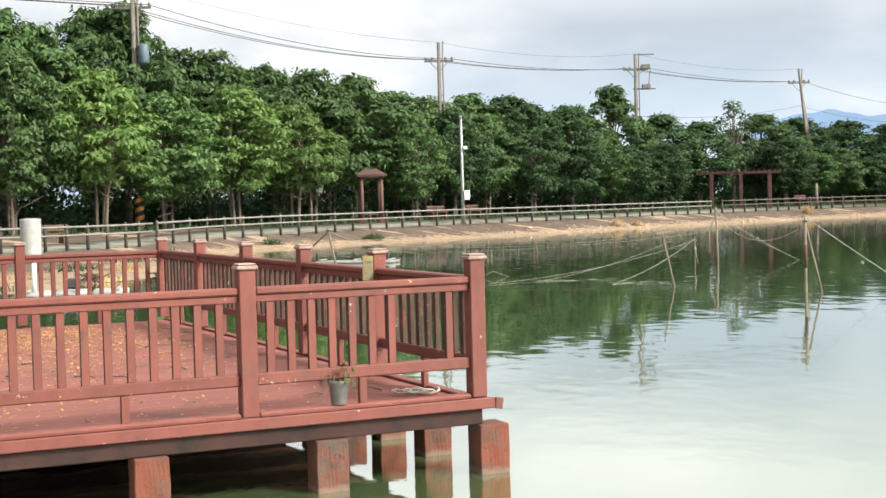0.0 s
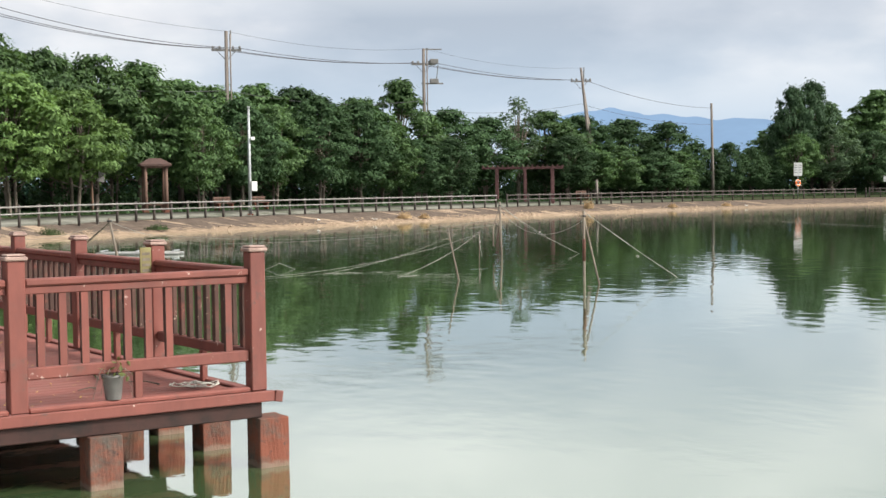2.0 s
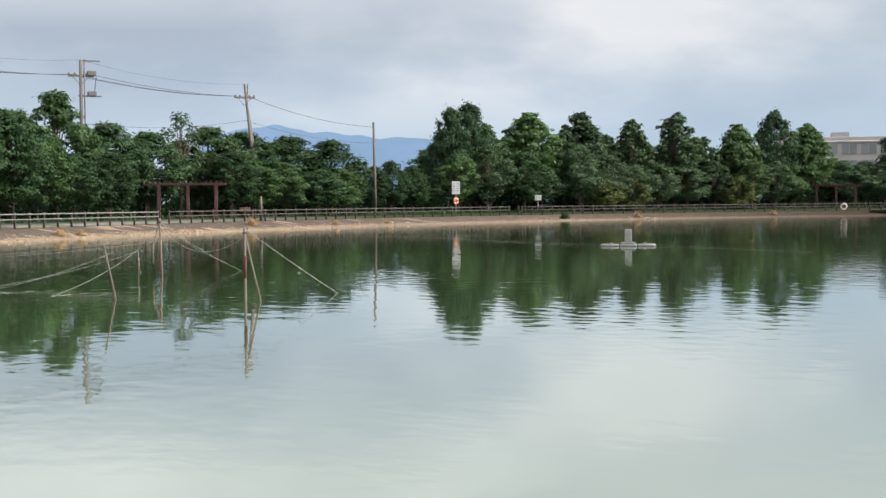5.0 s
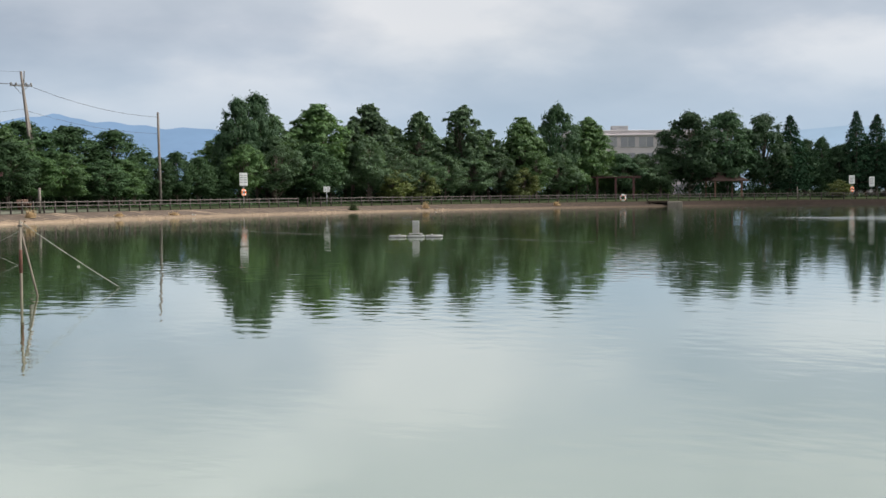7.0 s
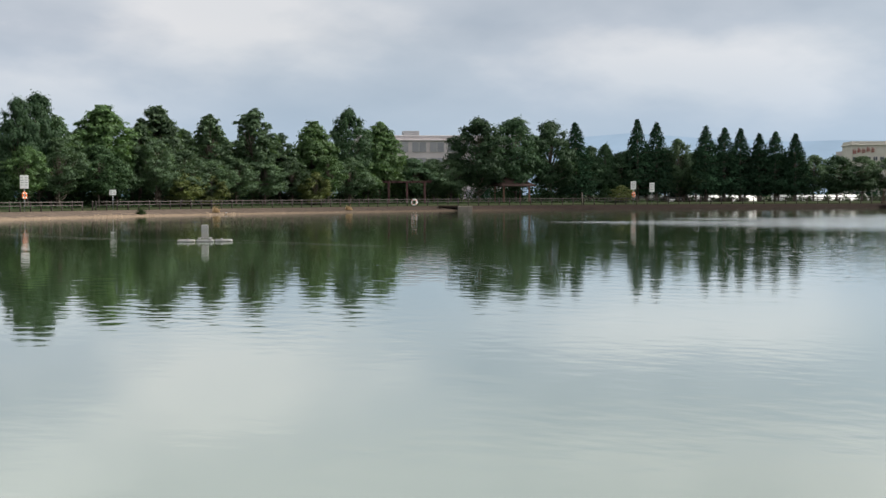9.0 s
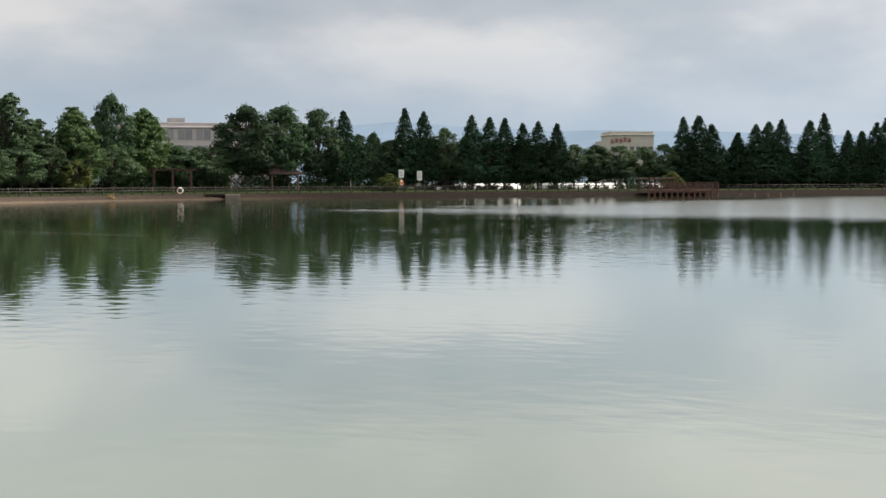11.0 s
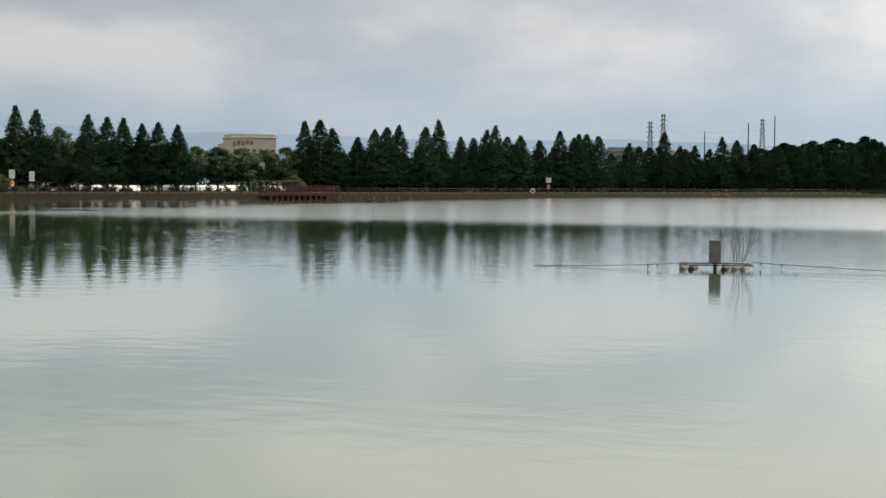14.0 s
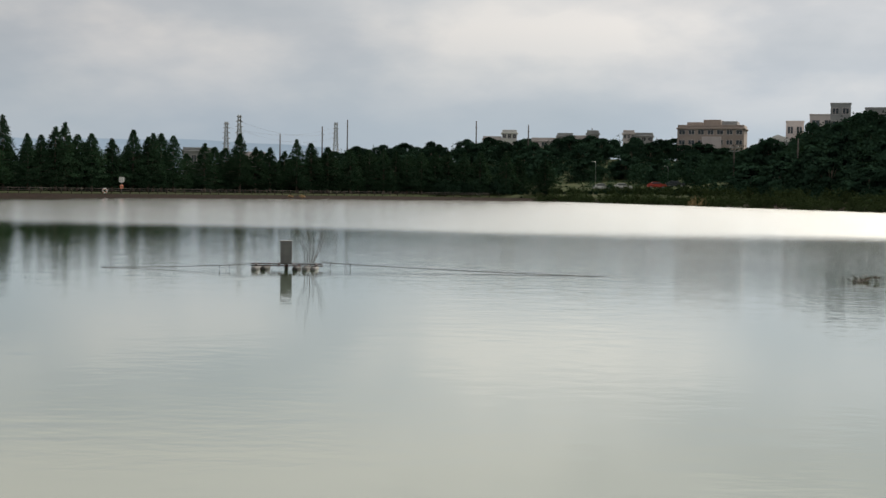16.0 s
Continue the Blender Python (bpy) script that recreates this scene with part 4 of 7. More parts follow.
for k in range(22):
    x, y = rt.uniform(296, 326), rt.uniform(-80, -54)
    put_rise(rt.randrange(3), x, y, height_at(x, y) - 0.3, rt.uniform(0, 360), rt.uniform(0.9, 1.2), rt.uniform(0.95, 1.15), "dark rounded tree in the wood on the rise", "tree", "wood on the rise")


def thicket(name, seed, s0, s1, offs, heights, count, leaf, mat, label, gap=None, dense=0.9):
    """Tangled growth with an uneven top along a stretch of the shore."""
    rng = np.random.default_rng(seed)
    n = int((s1 - s0) * dense)
    cs, co = rng.uniform(s0, s1, n), rng.uniform(*offs, n)
    ch = rng.uniform(*heights, n)
    if gap:
        keep = ~((cs > gap[0]) & (cs < gap[1]))
        cs, co, ch = cs[keep], co[keep], ch[keep]
    n = len(cs)
    base = np.array([along(p, q)[:2] for p, q in zip(cs, co)])
    z0 = np.array([min(0.66, max(-0.1, 0.15 * q)) - 0.1 if q < 5 else height_at(*p) - 0.2 for p, q in zip(base, co)])
    k = rng.integers(0, n, count)
    o = unit(rng, count)
    o[:, 2] = np.abs(o[:, 2])
    r = rng.uniform(0.5, 1.0, count)[:, None]
    pos = np.column_stack([base[k], z0[k]]) + o * r * np.column_stack([ch[k] * 0.55, ch[k] * 0.55, ch[k]])
    v, f = leaf_cloud(pos, o + np.array([0, 0, 0.3]), leaf * 1.25, rng, plain=True)
    tagged(link_mesh(name, v, f, mat), label, "undergrowth", kind="stuff")


def hill_woods(seed, count, leaf, boxes, heights):
    """Closed canopy over the rise, with an uneven top."""
    rng = np.random.default_rng(seed)
    base = np.vstack([np.column_stack([rng.uniform(x0, x1, n), rng.uniform(y0, y1, n)]) for x0, x1, y0, y1, n in boxes])
    z0 = np.array([height_at(*p) - 0.4 for p in base])
    ch = rng.uniform(*heights, len(base))
    k = rng.integers(0, len(base), count)
    o = unit(rng, count)
    o[:, 2] = np.abs(o[:, 2])
    pos = np.column_stack([base[k], z0[k]]) + o * rng.uniform(0.6, 1.0, count)[:, None] * np.column_stack([ch[k] * 0.6, ch[k] * 0.6, ch[k]])
    v, f = leaf_cloud(pos, o + np.array([0, 0, 0.3]), leaf * 1.25, rng, plain=True)
    tagged(link_mesh("hill_woods", v, f, LEAF_HILL), "dark closed woods covering the far rise", "woods", kind="stuff")


hill_woods(22, 46000, 0.75, [(290, 314, -84, -54, 70)], (8.5, 10.5))
hill_woods(21, 60000, 0.75, [(240, 330, -105, -52, 150), (335, 440, -85, 75, 190)], (4.0, 8.0))
thicket("undergrowth", 1, 0, 102, (13.6, 20), (2.0, 5.2), 75000, 0.36, LEAF_SHADE, "dark tangled undergrowth beneath the trees", dense=1.8)
thicket("undergrowth", 13, 100, 142, (13.6, 20), (1.8, 4.0), 30000, 0.36, LEAF_SHADE, "dark tangled undergrowth beneath the trees", dense=1.8)
thicket("undergrowth", 2, 140, 236, (12.5, 20), (1.6, 4.5), 50000, 0.42, LEAF_SHADE, "dark tangled undergrowth beneath the trees")
thicket("far_woods", 3, -5, 240, (22, 40), (2.2, 4.2), 80000, 0.6, LEAF_HILL, "far woods closing the view behind the trees", (203, 213))
thicket("vine_bank", 8, 202, 214, (18, 26), (5.0, 7.2), 22000, 0.45, LEAF_BRIGHT, "bank of dense climbing vines", dense=2.5)
thicket("far_woods", 4, 236, 425, (30, 46), (2.5, 5.0), 16000, 0.7, LEAF_HILL, "low far woods behind the conifers")
thicket("reed_bank", 5, 426, 545, (-0.4, 7), (0.9, 2.4), 40000, 0.5, LEAF_REED, "tall yellowish reeds and grass along the bank", dense=4.0)
thicket("undergrowth", 6, 432, 545, (8, 26), (1.5, 4.0), 30000, 0.6, LEAF_HILL, "dark bushes behind the reed bank", (436, 475), 3.0)
thicket("undergrowth", 7, 420, 482, (4, 36), (0.3, 0.7), 80000, 0.6, LEAF_HILL, "low dark bushes below the far road", dense=9.0)

thicket("undergrowth", 10, 422, 482, (36, 62), (5.0, 8.0), 40000, 0.8, LEAF_HILL, "dark wood behind the far road", dense=3.0)
thicket("undergrowth", 11, 408, 421, (7, 32), (1.5, 4.5), 16000, 0.6, LEAF_HILL, "dark bushes at the end of the conifers", dense=5.0)
thicket("undergrowth", 12, 243, 290, (19.5, 22), (0.7, 1.7), 9000, 0.45, LEAF_SHADE, "low bushes before the greenhouses", dense=1.3)
thicket("undergrowth", 9, 284, 424, (14, 19), (1.8, 4.2), 22000, 0.55, LEAF_HILL, "dark bushes between the conifers", dense=1.4)

# ---- railing along the far bank ----
FENCE_S0, FENCE_S1, BAY = 12.0, 420.0, 1.5


def railing(s0, s1, bay):
    top = empty("railing", *along(s0, 4.35 + creep(s0))[:2], 0.62)
    org = top.matrix_world.translation
    pm = None
    n = int((s1 - s0) / bay)
    for i in range(n + 1):
        q = s0 + i * bay
        x, y, h = along(q, 4.35 + creep(q))
        if pm is None:
            bm = tubed([(0, 0, -0.1), (0, 0, 0.98), (0, 0, 1.06), (0, 0, 1.08)], [0.075, 0.07, 0.065, 0.035], 8)
            pm = part("post", bm, FENCE_POST, top, smooth=True)
            ob = pm
        else:
            ob = new("post", pm.data)
            ob.parent = top
        ob.matrix_basis = pose(x - org.x, y - org.y, 0.011 * creep(q), 0, 0, h)
    for z, r in ((0.96, 0.05), (0.62, 0.045)):
        pts = [(along(s, 4.28 + creep(s))[0] - org.x, along(s, 4.28 + creep(s))[1] - org.y, z + 0.011 * creep(s)) for s in np.arange(s0, s1 + 0.1, bay * 2)]
        part("rail", tubed(pts, r, 6), FENCE_RAIL if s0 < 90 else FENCE_POST, top, smooth=True)
    tagged(top, "two-rail park railing with dark weathered posts", "railing", "railings round the pond")


railing(12, 41, 0.97)
railing(41.5, 96.5, 1.5)
railing(97, 150, 1.5)
railing(150, 285, 1.6)
railing(285, 420, 2.0)


# ---- the red timber deck on stub piers ----
DECK = (0.2205, 11.11, 0.0, 23.6)
DZ = 0.577
X_LEFT, Y_BACK = -9.2, 9.58
SKEW = 3.2  # the side and the back are not quite square to the front, degrees
deck = empty("timber_deck", DECK[0], DECK[1], 0, DECK[3])
tagged(deck, "red-painted timber viewing deck on concrete stub piers", "deck")


def askew(x, y):
    """A place on the deck, taken square to its side railing."""
    a = radians(SKEW)
    return x * math.cos(a) - y * math.sin(a), x * math.sin(a) + y * math.cos(a)


def deck_piece(name, lo, hi, mat, bev=0.008, label=""):
    return part(name, boxed(lo, hi, bev), mat, deck, label)


deck_piece("fascia", (X_LEFT, -0.10, DZ - 0.0535), (0.115, -0.067, DZ + 0.034), RED)
ob = deck_piece("fascia", (0.082, -0.06, DZ - 0.0535), (0.113, Y_BACK, DZ + 0.02), RED)
ob.matrix_basis = pose(0, 0, 0, 0, 0, SKEW)
for q0, q1 in ((X_LEFT, -1.949), (-1.815, -0.067)):
    deck_piece("edge_board", (q0, -0.055, DZ + 0.022), (q1, 0.045, DZ + 0.07), RED, 0.014)
ob = deck_piece("edge_board", (0.0, 0.07, DZ + 0.002), (0.08, Y_BACK, DZ + 0.024), RED, 0.008)
ob.matrix_basis = pose(0, 0, 0, 0, 0, SKEW)
LEAN = math.tan(radians(SKEW))
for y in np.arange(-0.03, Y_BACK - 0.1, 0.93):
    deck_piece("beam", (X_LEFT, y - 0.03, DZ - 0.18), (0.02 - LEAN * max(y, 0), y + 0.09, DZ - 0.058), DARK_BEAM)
end = part("beam_end", boxed((0, -0.018, -0.045), (0.07, 0.018, 0.045), 0.006, Matrix.Rotation(radians(9), 4, "Y")), RED, deck)
end.matrix_basis = pose(0.117, -0.083, DZ - 0.012)
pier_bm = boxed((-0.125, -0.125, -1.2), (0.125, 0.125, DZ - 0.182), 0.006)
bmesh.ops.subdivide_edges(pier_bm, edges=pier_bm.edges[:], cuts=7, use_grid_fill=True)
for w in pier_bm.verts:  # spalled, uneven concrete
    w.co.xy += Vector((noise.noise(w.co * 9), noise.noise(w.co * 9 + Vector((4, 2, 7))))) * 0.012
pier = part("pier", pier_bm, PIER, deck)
first = True
for y in np.arange(-0.03, Y_BACK - 0.1, 0.93):
    for x in np.arange(0.097, X_LEFT, -1.368):
        if y > 0.5 and x < -0.5:
            continue
        ob = pier if first else new("pier", pier.data)
        ob.parent = deck
        ob.matrix_basis = pose(x - (0.05 + LEAN * y if y > 0 else 0.0), y + 0.035, 0.0)
        first = False
plank_me = None
y = -0.03
while y < Y_BACK - 0.1:
    if plank_me is None:
        ob = part("plank", boxed((X_LEFT, 0.001, -0.035), (0.08, 0.139, 0), 0.004), RED_DECK, deck)
        plank_me = ob.data
    else:
        ob = new("plank", plank_me)
        ob.parent = deck
    ob.matrix_basis = pose(-LEAN * max(y, 0), y, DZ - 0.002)
    y += 0.14


def deck_post(x, y, rz=0):
    bm = boxed((-0.065, -0.065, DZ + 0.036), (0.065, 0.065, DZ + 1.142), 0.008)
    ob = part("railing_post", bm, RED, deck)
    ob.matrix_basis = pose(x, y, 0, 0, 0, rz)
    bm = boxed((-0.082, -0.082, DZ + 1.142), (0.082, 0.082, DZ + 1.172), 0.008)
    box(bm, (-0.07, -0.07, DZ + 1.172), (0.07, 0.07, DZ + 1.189), 0.008)
    part("cap", bm, CAPW, ob, "weathered grey cap")


def deck_bay(ax, ay, bx, by, side_run=False, first=0.211, gap=0.166, missing=()):
    d = Vector((bx - ax, by - ay, 0))
    L = d.length
    m = pose(ax, ay, DZ, 0, 0, math.degrees(math.atan2(d.y, d.x)))
    ob = part("top_rail", boxed((0.067, -0.05, 0.953), (L - 0.067, 0.05, 1.008), 0.012), RED, deck)
    ob.matrix_basis = m
    ob = part("rail_board", boxed((0.067, -0.03, 0.895), (L - 0.067, 0.03, 0.951), 0.006), RED, deck)
    ob.matrix_basis = m
    ob = part("bottom_rail", boxed((0.067, -0.03, 0.270), (L - 0.067, 0.03, 0.362), 0.01), RED, deck)
    ob.matrix_basis = m
    f = L * 0.5 if side_run else 0.977 if missing else 0.916
    ob = part("rail_foot", boxed((f - 0.03, -0.025, 0.002), (f + 0.03, 0.025, 0.269), 0.004), RED, deck)
    ob.matrix_basis = m
    me = None
    for i in range(10):
        x = first + i * gap
        if i in missing:
            continue
        if me is None:
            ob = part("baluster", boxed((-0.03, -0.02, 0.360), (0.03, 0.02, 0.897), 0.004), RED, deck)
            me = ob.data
            me.materials.append(WORN_SHADED)  # narrow sides: worn wood, with their shade put into its dark colour
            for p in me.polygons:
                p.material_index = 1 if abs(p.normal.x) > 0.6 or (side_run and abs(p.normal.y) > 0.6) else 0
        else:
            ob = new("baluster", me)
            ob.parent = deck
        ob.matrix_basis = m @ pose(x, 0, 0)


front = [-1.882 * i for i in range(5)]
side = [askew(0, 1.916 * i) for i in range(6)]
back = [askew(-1.98 * i, 9.58) for i in range(4)]
for x in front:
    deck_post(x, 0)
for x, y in side[1:] + back[1:]:
    deck_post(x, y, SKEW)
for i, (q0, q1) in enumerate(zip(front[:-1], front[1:])):
    deck_bay(q0, 0, q1, 0, False, 0.208 if i else 0.234, 0.1632, () if i else (1, 2))  # two balusters are gone near the corner
for p, q in zip(side[:-1], side[1:]):
    deck_bay(*p, *q, True)
for p, q in zip(back[:-1], back[1:]):
    deck_bay(*p, *q)


# ---- power line ----
def power_pole(x, y, h, kind, lean=0.0, rz=30, hazard=False):
    top = empty("power_pole", x, y, 0.85, rz)
    part("shaft", tubed([(0, 0, -0.3), (lean * 0.5, 0, h * 0.5), (lean, 0, h)], [0.17, 0.145, 0.115] if h < 13.2 or kind == 2 else [0.2, 0.17, 0.14], 9), CONC, top, smooth=True)
    if kind and lean > -1:
        part("riser_pipe", tubed([(0.28, -0.12, h * 0.3), (0.27, -0.12, h * 0.6), (0.26, -0.1, h - 0.2)], 0.05, 6), CONC, top, smooth=True)
    if lean < -1:
        part("shaft", tubed([(0.45, 0.2, -0.3), (lean * 0.5 + 0.25, 0.1, h * 0.5), (lean + 0.08, 0, h - 1.0)], [0.16, 0.13, 0.1], 8), CONC, top, smooth=True)
    if kind:
        part("crossarm", boxed((lean - 1.0, -0.06, h - 1.35), (lean + 1.0, 0.06, h - 1.22), 0.01), ARM_STEEL, top)
        part("brace", tubed([(lean - 0.6, 0.05, h - 1.35), (lean, 0.1, h - 2.0), (lean + 0.6, 0.05, h - 1.35)], 0.03, 5), ARM_STEEL, top)
        for dx in (-0.9, -0.45, 0.45, 0.9):
            part("insulator", tubed([(lean + dx, 0, h - 1.22), (lean + dx, 0, h - 1.12), (lean + dx, 0, h - 1.0)], [0.07, 0.10, 0.05], 7), ARM_STEEL, top, smooth=True)
        part("top_pin", tubed([(lean + 0.25, 0, h - 1.4), (lean + 0.3, 0, h + 0.05)], 0.05, 6), ARM_STEEL, top)
    if kind == 2:
        part("crossarm", boxed((lean - 0.1, -0.05, h - 0.12), (lean + 1.5, 0.05, h - 0.02), 0.01), ARM_STEEL, top)
        part("crossarm", boxed((lean - 0.2, -0.05, h - 2.9), (lean + 1.6, 0.05, h - 2.78), 0.01), ARM_STEEL, top)
        for dz in (1.25, 2.85):
            part("switch_box", boxed((lean + 0.5, -0.2, h - dz), (lean + 1.2, 0.2, h - dz + 0.4), 0.05), ARM_STEEL, top)
        part("strut", tubed([(lean + 1.2, 0, h - 1.3), (lean + 1.0, 0, h - 2.9)], 0.04, 5), ARM_STEEL, top)
    if hazard:
        part("hazard_sleeve", tubed([(0, 0, 0.1), (0, 0, 2.0)], 0.245, 14), BLACK, top, "black reflective sleeve", True)
        for i in range(4):
            v, f = [], []
            for k in range(25):
                a = math.tau * k / 24
                for dz in (0.0, 0.24):
                    z = min(2.0, max(0.1, -0.25 + i * 0.5 + 0.5 * k / 24 + dz))
                    v.append((math.cos(a) * 0.25, math.sin(a) * 0.25, z))
                if k:
                    f.append((2 * k - 2, 2 * k, 2 * k + 1, 2 * k - 1))
            link_mesh("hazard_band", v, f, STRIPE_Y, top, "slanting orange hazard band")
        part("transformer", tubed([(0.55, -0.2, h - 4.4), (0.55, -0.2, h - 4.3), (0.55, -0.2, h - 3.4), (0.55, -0.2, h - 3.3)], [0.24, 0.3, 0.3, 0.2], 12), BLUE, top, "blue-grey drum transformer", True)
        part("bracket", boxed((0.1, -0.08, h - 3.9), (0.3, 0.0, h - 3.75), 0.01), ARM_STEEL, top)
    tagged(top, "weathered concrete power pole with steel crossarms", "power pole", "power line along the shore")
    return top


POLES = [(48.5, 14.0, 1, 0.0), (74.15, 12.5, 1, 0.0), (96.45, 13.1, 2, 0.0), (117.4, 12.9, 1, -1.3), (135.5, 10.2, 0, -0.15)]
tops = []
for s, h, kind, lean in POLES:
    h -= 0.35
    x, y, hd = along(s, 11.3 if s < 50 else 12)
    power_pole(x - lean, y, h, kind, lean, 0, s < 50)
    tops.append(Vector((x, y, 0.85 + h)))


def wire(p, q, sag, r=0.022):
    p, q = Vector(p), Vector(q)
    pts = [p.lerp(q, t) - Vector((0, 0, sag * 4 * t * (1 - t))) for t in np.linspace(0, 1, 17)]
    tagged(part("cable", tubed(pts, r, 5), WIRE), "sagging black power cable between poles", "cable", "power cables")


far_left = tops[0] + Vector((-34, -28, 0.6))
for p, q in zip([far_left] + tops[:-1], tops):
    lo = 1.15
    for dx, dz in ((-0.9, 0), (-0.45, 0), (0.9, 0)):
        if q is tops[-1]:
            continue
        wire(p + Vector((dx, 0, -lo)), q + Vector((dx, 0, -lo)), 0.4 if q is not tops[1] else 0.7)
for p, q in zip([far_left] + tops[:3], tops[:4]):  # thin earth wire from top to top
    wire(p, q, 0.55, 0.010)
wire(tops[2] + Vector((0, 0, -5.0)), tops[3] + Vector((0, 0, -3.4)), 0.5, 0.014)
wire(tops[3] + Vector((0, 0, -3.4)), tops[4] + Vector((0, 0, -2.2)), 0.5, 0.014)
wire(tops[3] + Vector((0, 0, -1)), tops[4] + Vector((0, 0, -0.5)), 0.6, 0.02)
wire(far_left + Vector((0, 0, -5.2)), tops[0] + Vector((0, 0, -5)), 0.9, 0.025)
wire(tops[1] + Vector((0, 0, -4)), tops[2] + Vector((0, 0, -4.2)), 0.6, 0.018)
wire(tops[0] + Vector((0, 0, -5)), tops[1] + Vector((0, 0, -4)), 0.7, 0.025)

# ---- far mountains ----
def mountain(name, dist, az0, az1, heights, mat):
    v, f = [], []
    n = 60
    for i in range(n + 1):
        az = radians(az0 + (az1 - az0) * i / n)
        h = np.interp(i / n * (len(heights) - 1), range(len(heights)), heights)
        h = max(5, h + 5 * noise.noise(Vector((i * 0.35, dist * 0.01, 0))))
        for d, z in ((dist, -5), (dist + 150, h * 0.6), (dist + 320, h), (dist + 900, -5)):
            v.append((math.sin(az) * d, math.cos(az) * d, z))
    for i in range(n):
        for k in range(3):
            f.append((i * 4 + k, i * 4 + 4 + k, i * 4 + 5 + k, i * 4 + 1 + k))
    ob = link_mesh(name, v, f, mat, smooth=True)
    return tagged(ob, "hazy blue mountain ridge far away", "mountain", kind="structure")


# glowing backdrop colour with the blue of distance haze put in
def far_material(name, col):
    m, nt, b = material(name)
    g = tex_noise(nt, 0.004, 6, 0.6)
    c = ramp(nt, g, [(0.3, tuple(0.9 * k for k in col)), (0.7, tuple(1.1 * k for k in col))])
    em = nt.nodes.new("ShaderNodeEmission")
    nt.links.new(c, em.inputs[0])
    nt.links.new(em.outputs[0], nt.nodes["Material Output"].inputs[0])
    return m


mountain("backdrop_ridge", 3000, 13, 28, [160, 182, 194, 178, 172, 160, 163, 145, 120, 90, 60], far_material("distant_blue_haze", (0.24, 0.36, 0.52)))
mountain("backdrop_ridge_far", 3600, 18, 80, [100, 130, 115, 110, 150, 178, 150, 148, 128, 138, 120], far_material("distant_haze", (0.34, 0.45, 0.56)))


# ---- park furniture along the footpath ----
def facing(x, y):
    """The turn about z that makes a thing's front (its -y side) look to the viewing place."""
    return math.degrees(math.atan2(-x, y))


def gazebo():
    x, y, _ = along(64.4, 8.9)
    top = empty("gazebo", x, y, 0.98, facing(x, y) + 6)
    for px, py in ((-0.62, -0.62), (0.62, -0.62), (0.62, 0.62), (-0.62, 0.62)):
        part("post", tubed([(px, py, -0.2), (px * 0.98, py * 0.98, 2.75)], [0.13, 0.11], 9), LOG, top, smooth=True)
        part("footing", boxed((px - 0.17, py - 0.17, -0.2), (px + 0.17, py + 0.17, 0.12), 0.02), PIER, top)
    for sgn in (-1, 1):
        part("beam", boxed((-0.77, sgn * 0.62 - 0.06, 2.66), (0.77, sgn * 0.62 + 0.06, 2.8), 0.01), LOG, top)
        part("beam", boxed((sgn * 0.62 - 0.06, -0.55, 2.64), (sgn * 0.62 + 0.06, 0.55, 2.78), 0.01), LOG, top)
    bm = bmesh.new()
    eave = [bm.verts.new((px * 0.92, py * 0.92, 2.78)) for px, py in ((-1, -1), (1, -1), (1, 1), (-1, 1))]
    rim = [bm.verts.new((px * 0.92, py * 0.92, 2.9)) for px, py in ((-1, -1), (1, -1), (1, 1), (-1, 1))]
    peak = [bm.verts.new((px * 0.35, py * 0.35, 3.25)) for px, py in ((-1, -1), (1, -1), (1, 1), (-1, 1))]
    bm.faces.new(eave[::-1])
    bm.faces.new(peak)
    for i in range(4):
        j = (i + 1) % 4
        bm.faces.new((eave[i], eave[j], rim[j], rim[i]))
        bm.faces.new((rim[i], rim[j], peak[j], peak[i]))
    part("roof", bm, SHINGLE, top, "brown hipped roof")
    part("seat", boxed((-0.5, 0.35, 0.4), (0.5, 0.6, 0.47), 0.01), LOG, top)
    for px in (-0.42, 0.42):
        part("seat_leg", boxed((px - 0.04, 0.38, -0.1), (px + 0.04, 0.57, 0.4), 0.006), LOG, top)
    tagged(top, "small timber park shelter with log posts and brown roof", "gazebo")


def pergola(s, off, width, depth, height, turn, mat, label):
    x, y, _ = along(s, off)
    top = empty("pergola", x, y, 0.98, facing(x, y) + turn)
    n = 3
    for i in range(n):
        px = width * (-0.32, 0.03, 0.37)[i]
        for py in (-depth / 2, depth / 2):
            part("column", boxed((px - 0.14, py - 0.14, -0.2), (px + 0.14, py + 0.14, height - 0.32), 0.02), mat, top)
    for py in (-depth / 2, depth / 2):
        part("beam", boxed((-width / 2, py - 0.08, height - 0.32), (width / 2, py + 0.08, height - 0.14), 0.015), mat, top)
    m = int(width / 0.42)
    me = None
    for i in range(m + 1):
        px = -width / 2 + 0.05 + i * (width - 0.1) / m
        if me is None:
            ob = part("rafter", boxed((-0.04, -depth / 2 - 0.5, 0), (0.04, depth / 2 + 0.5, 0.14), 0.01), mat, top)
            me = ob.data
        else:
            ob = new("rafter", me)
            ob.parent = top
        ob.matrix_basis = pose(px, 0, height - 0.137)
    tagged(top, label, "pergola")


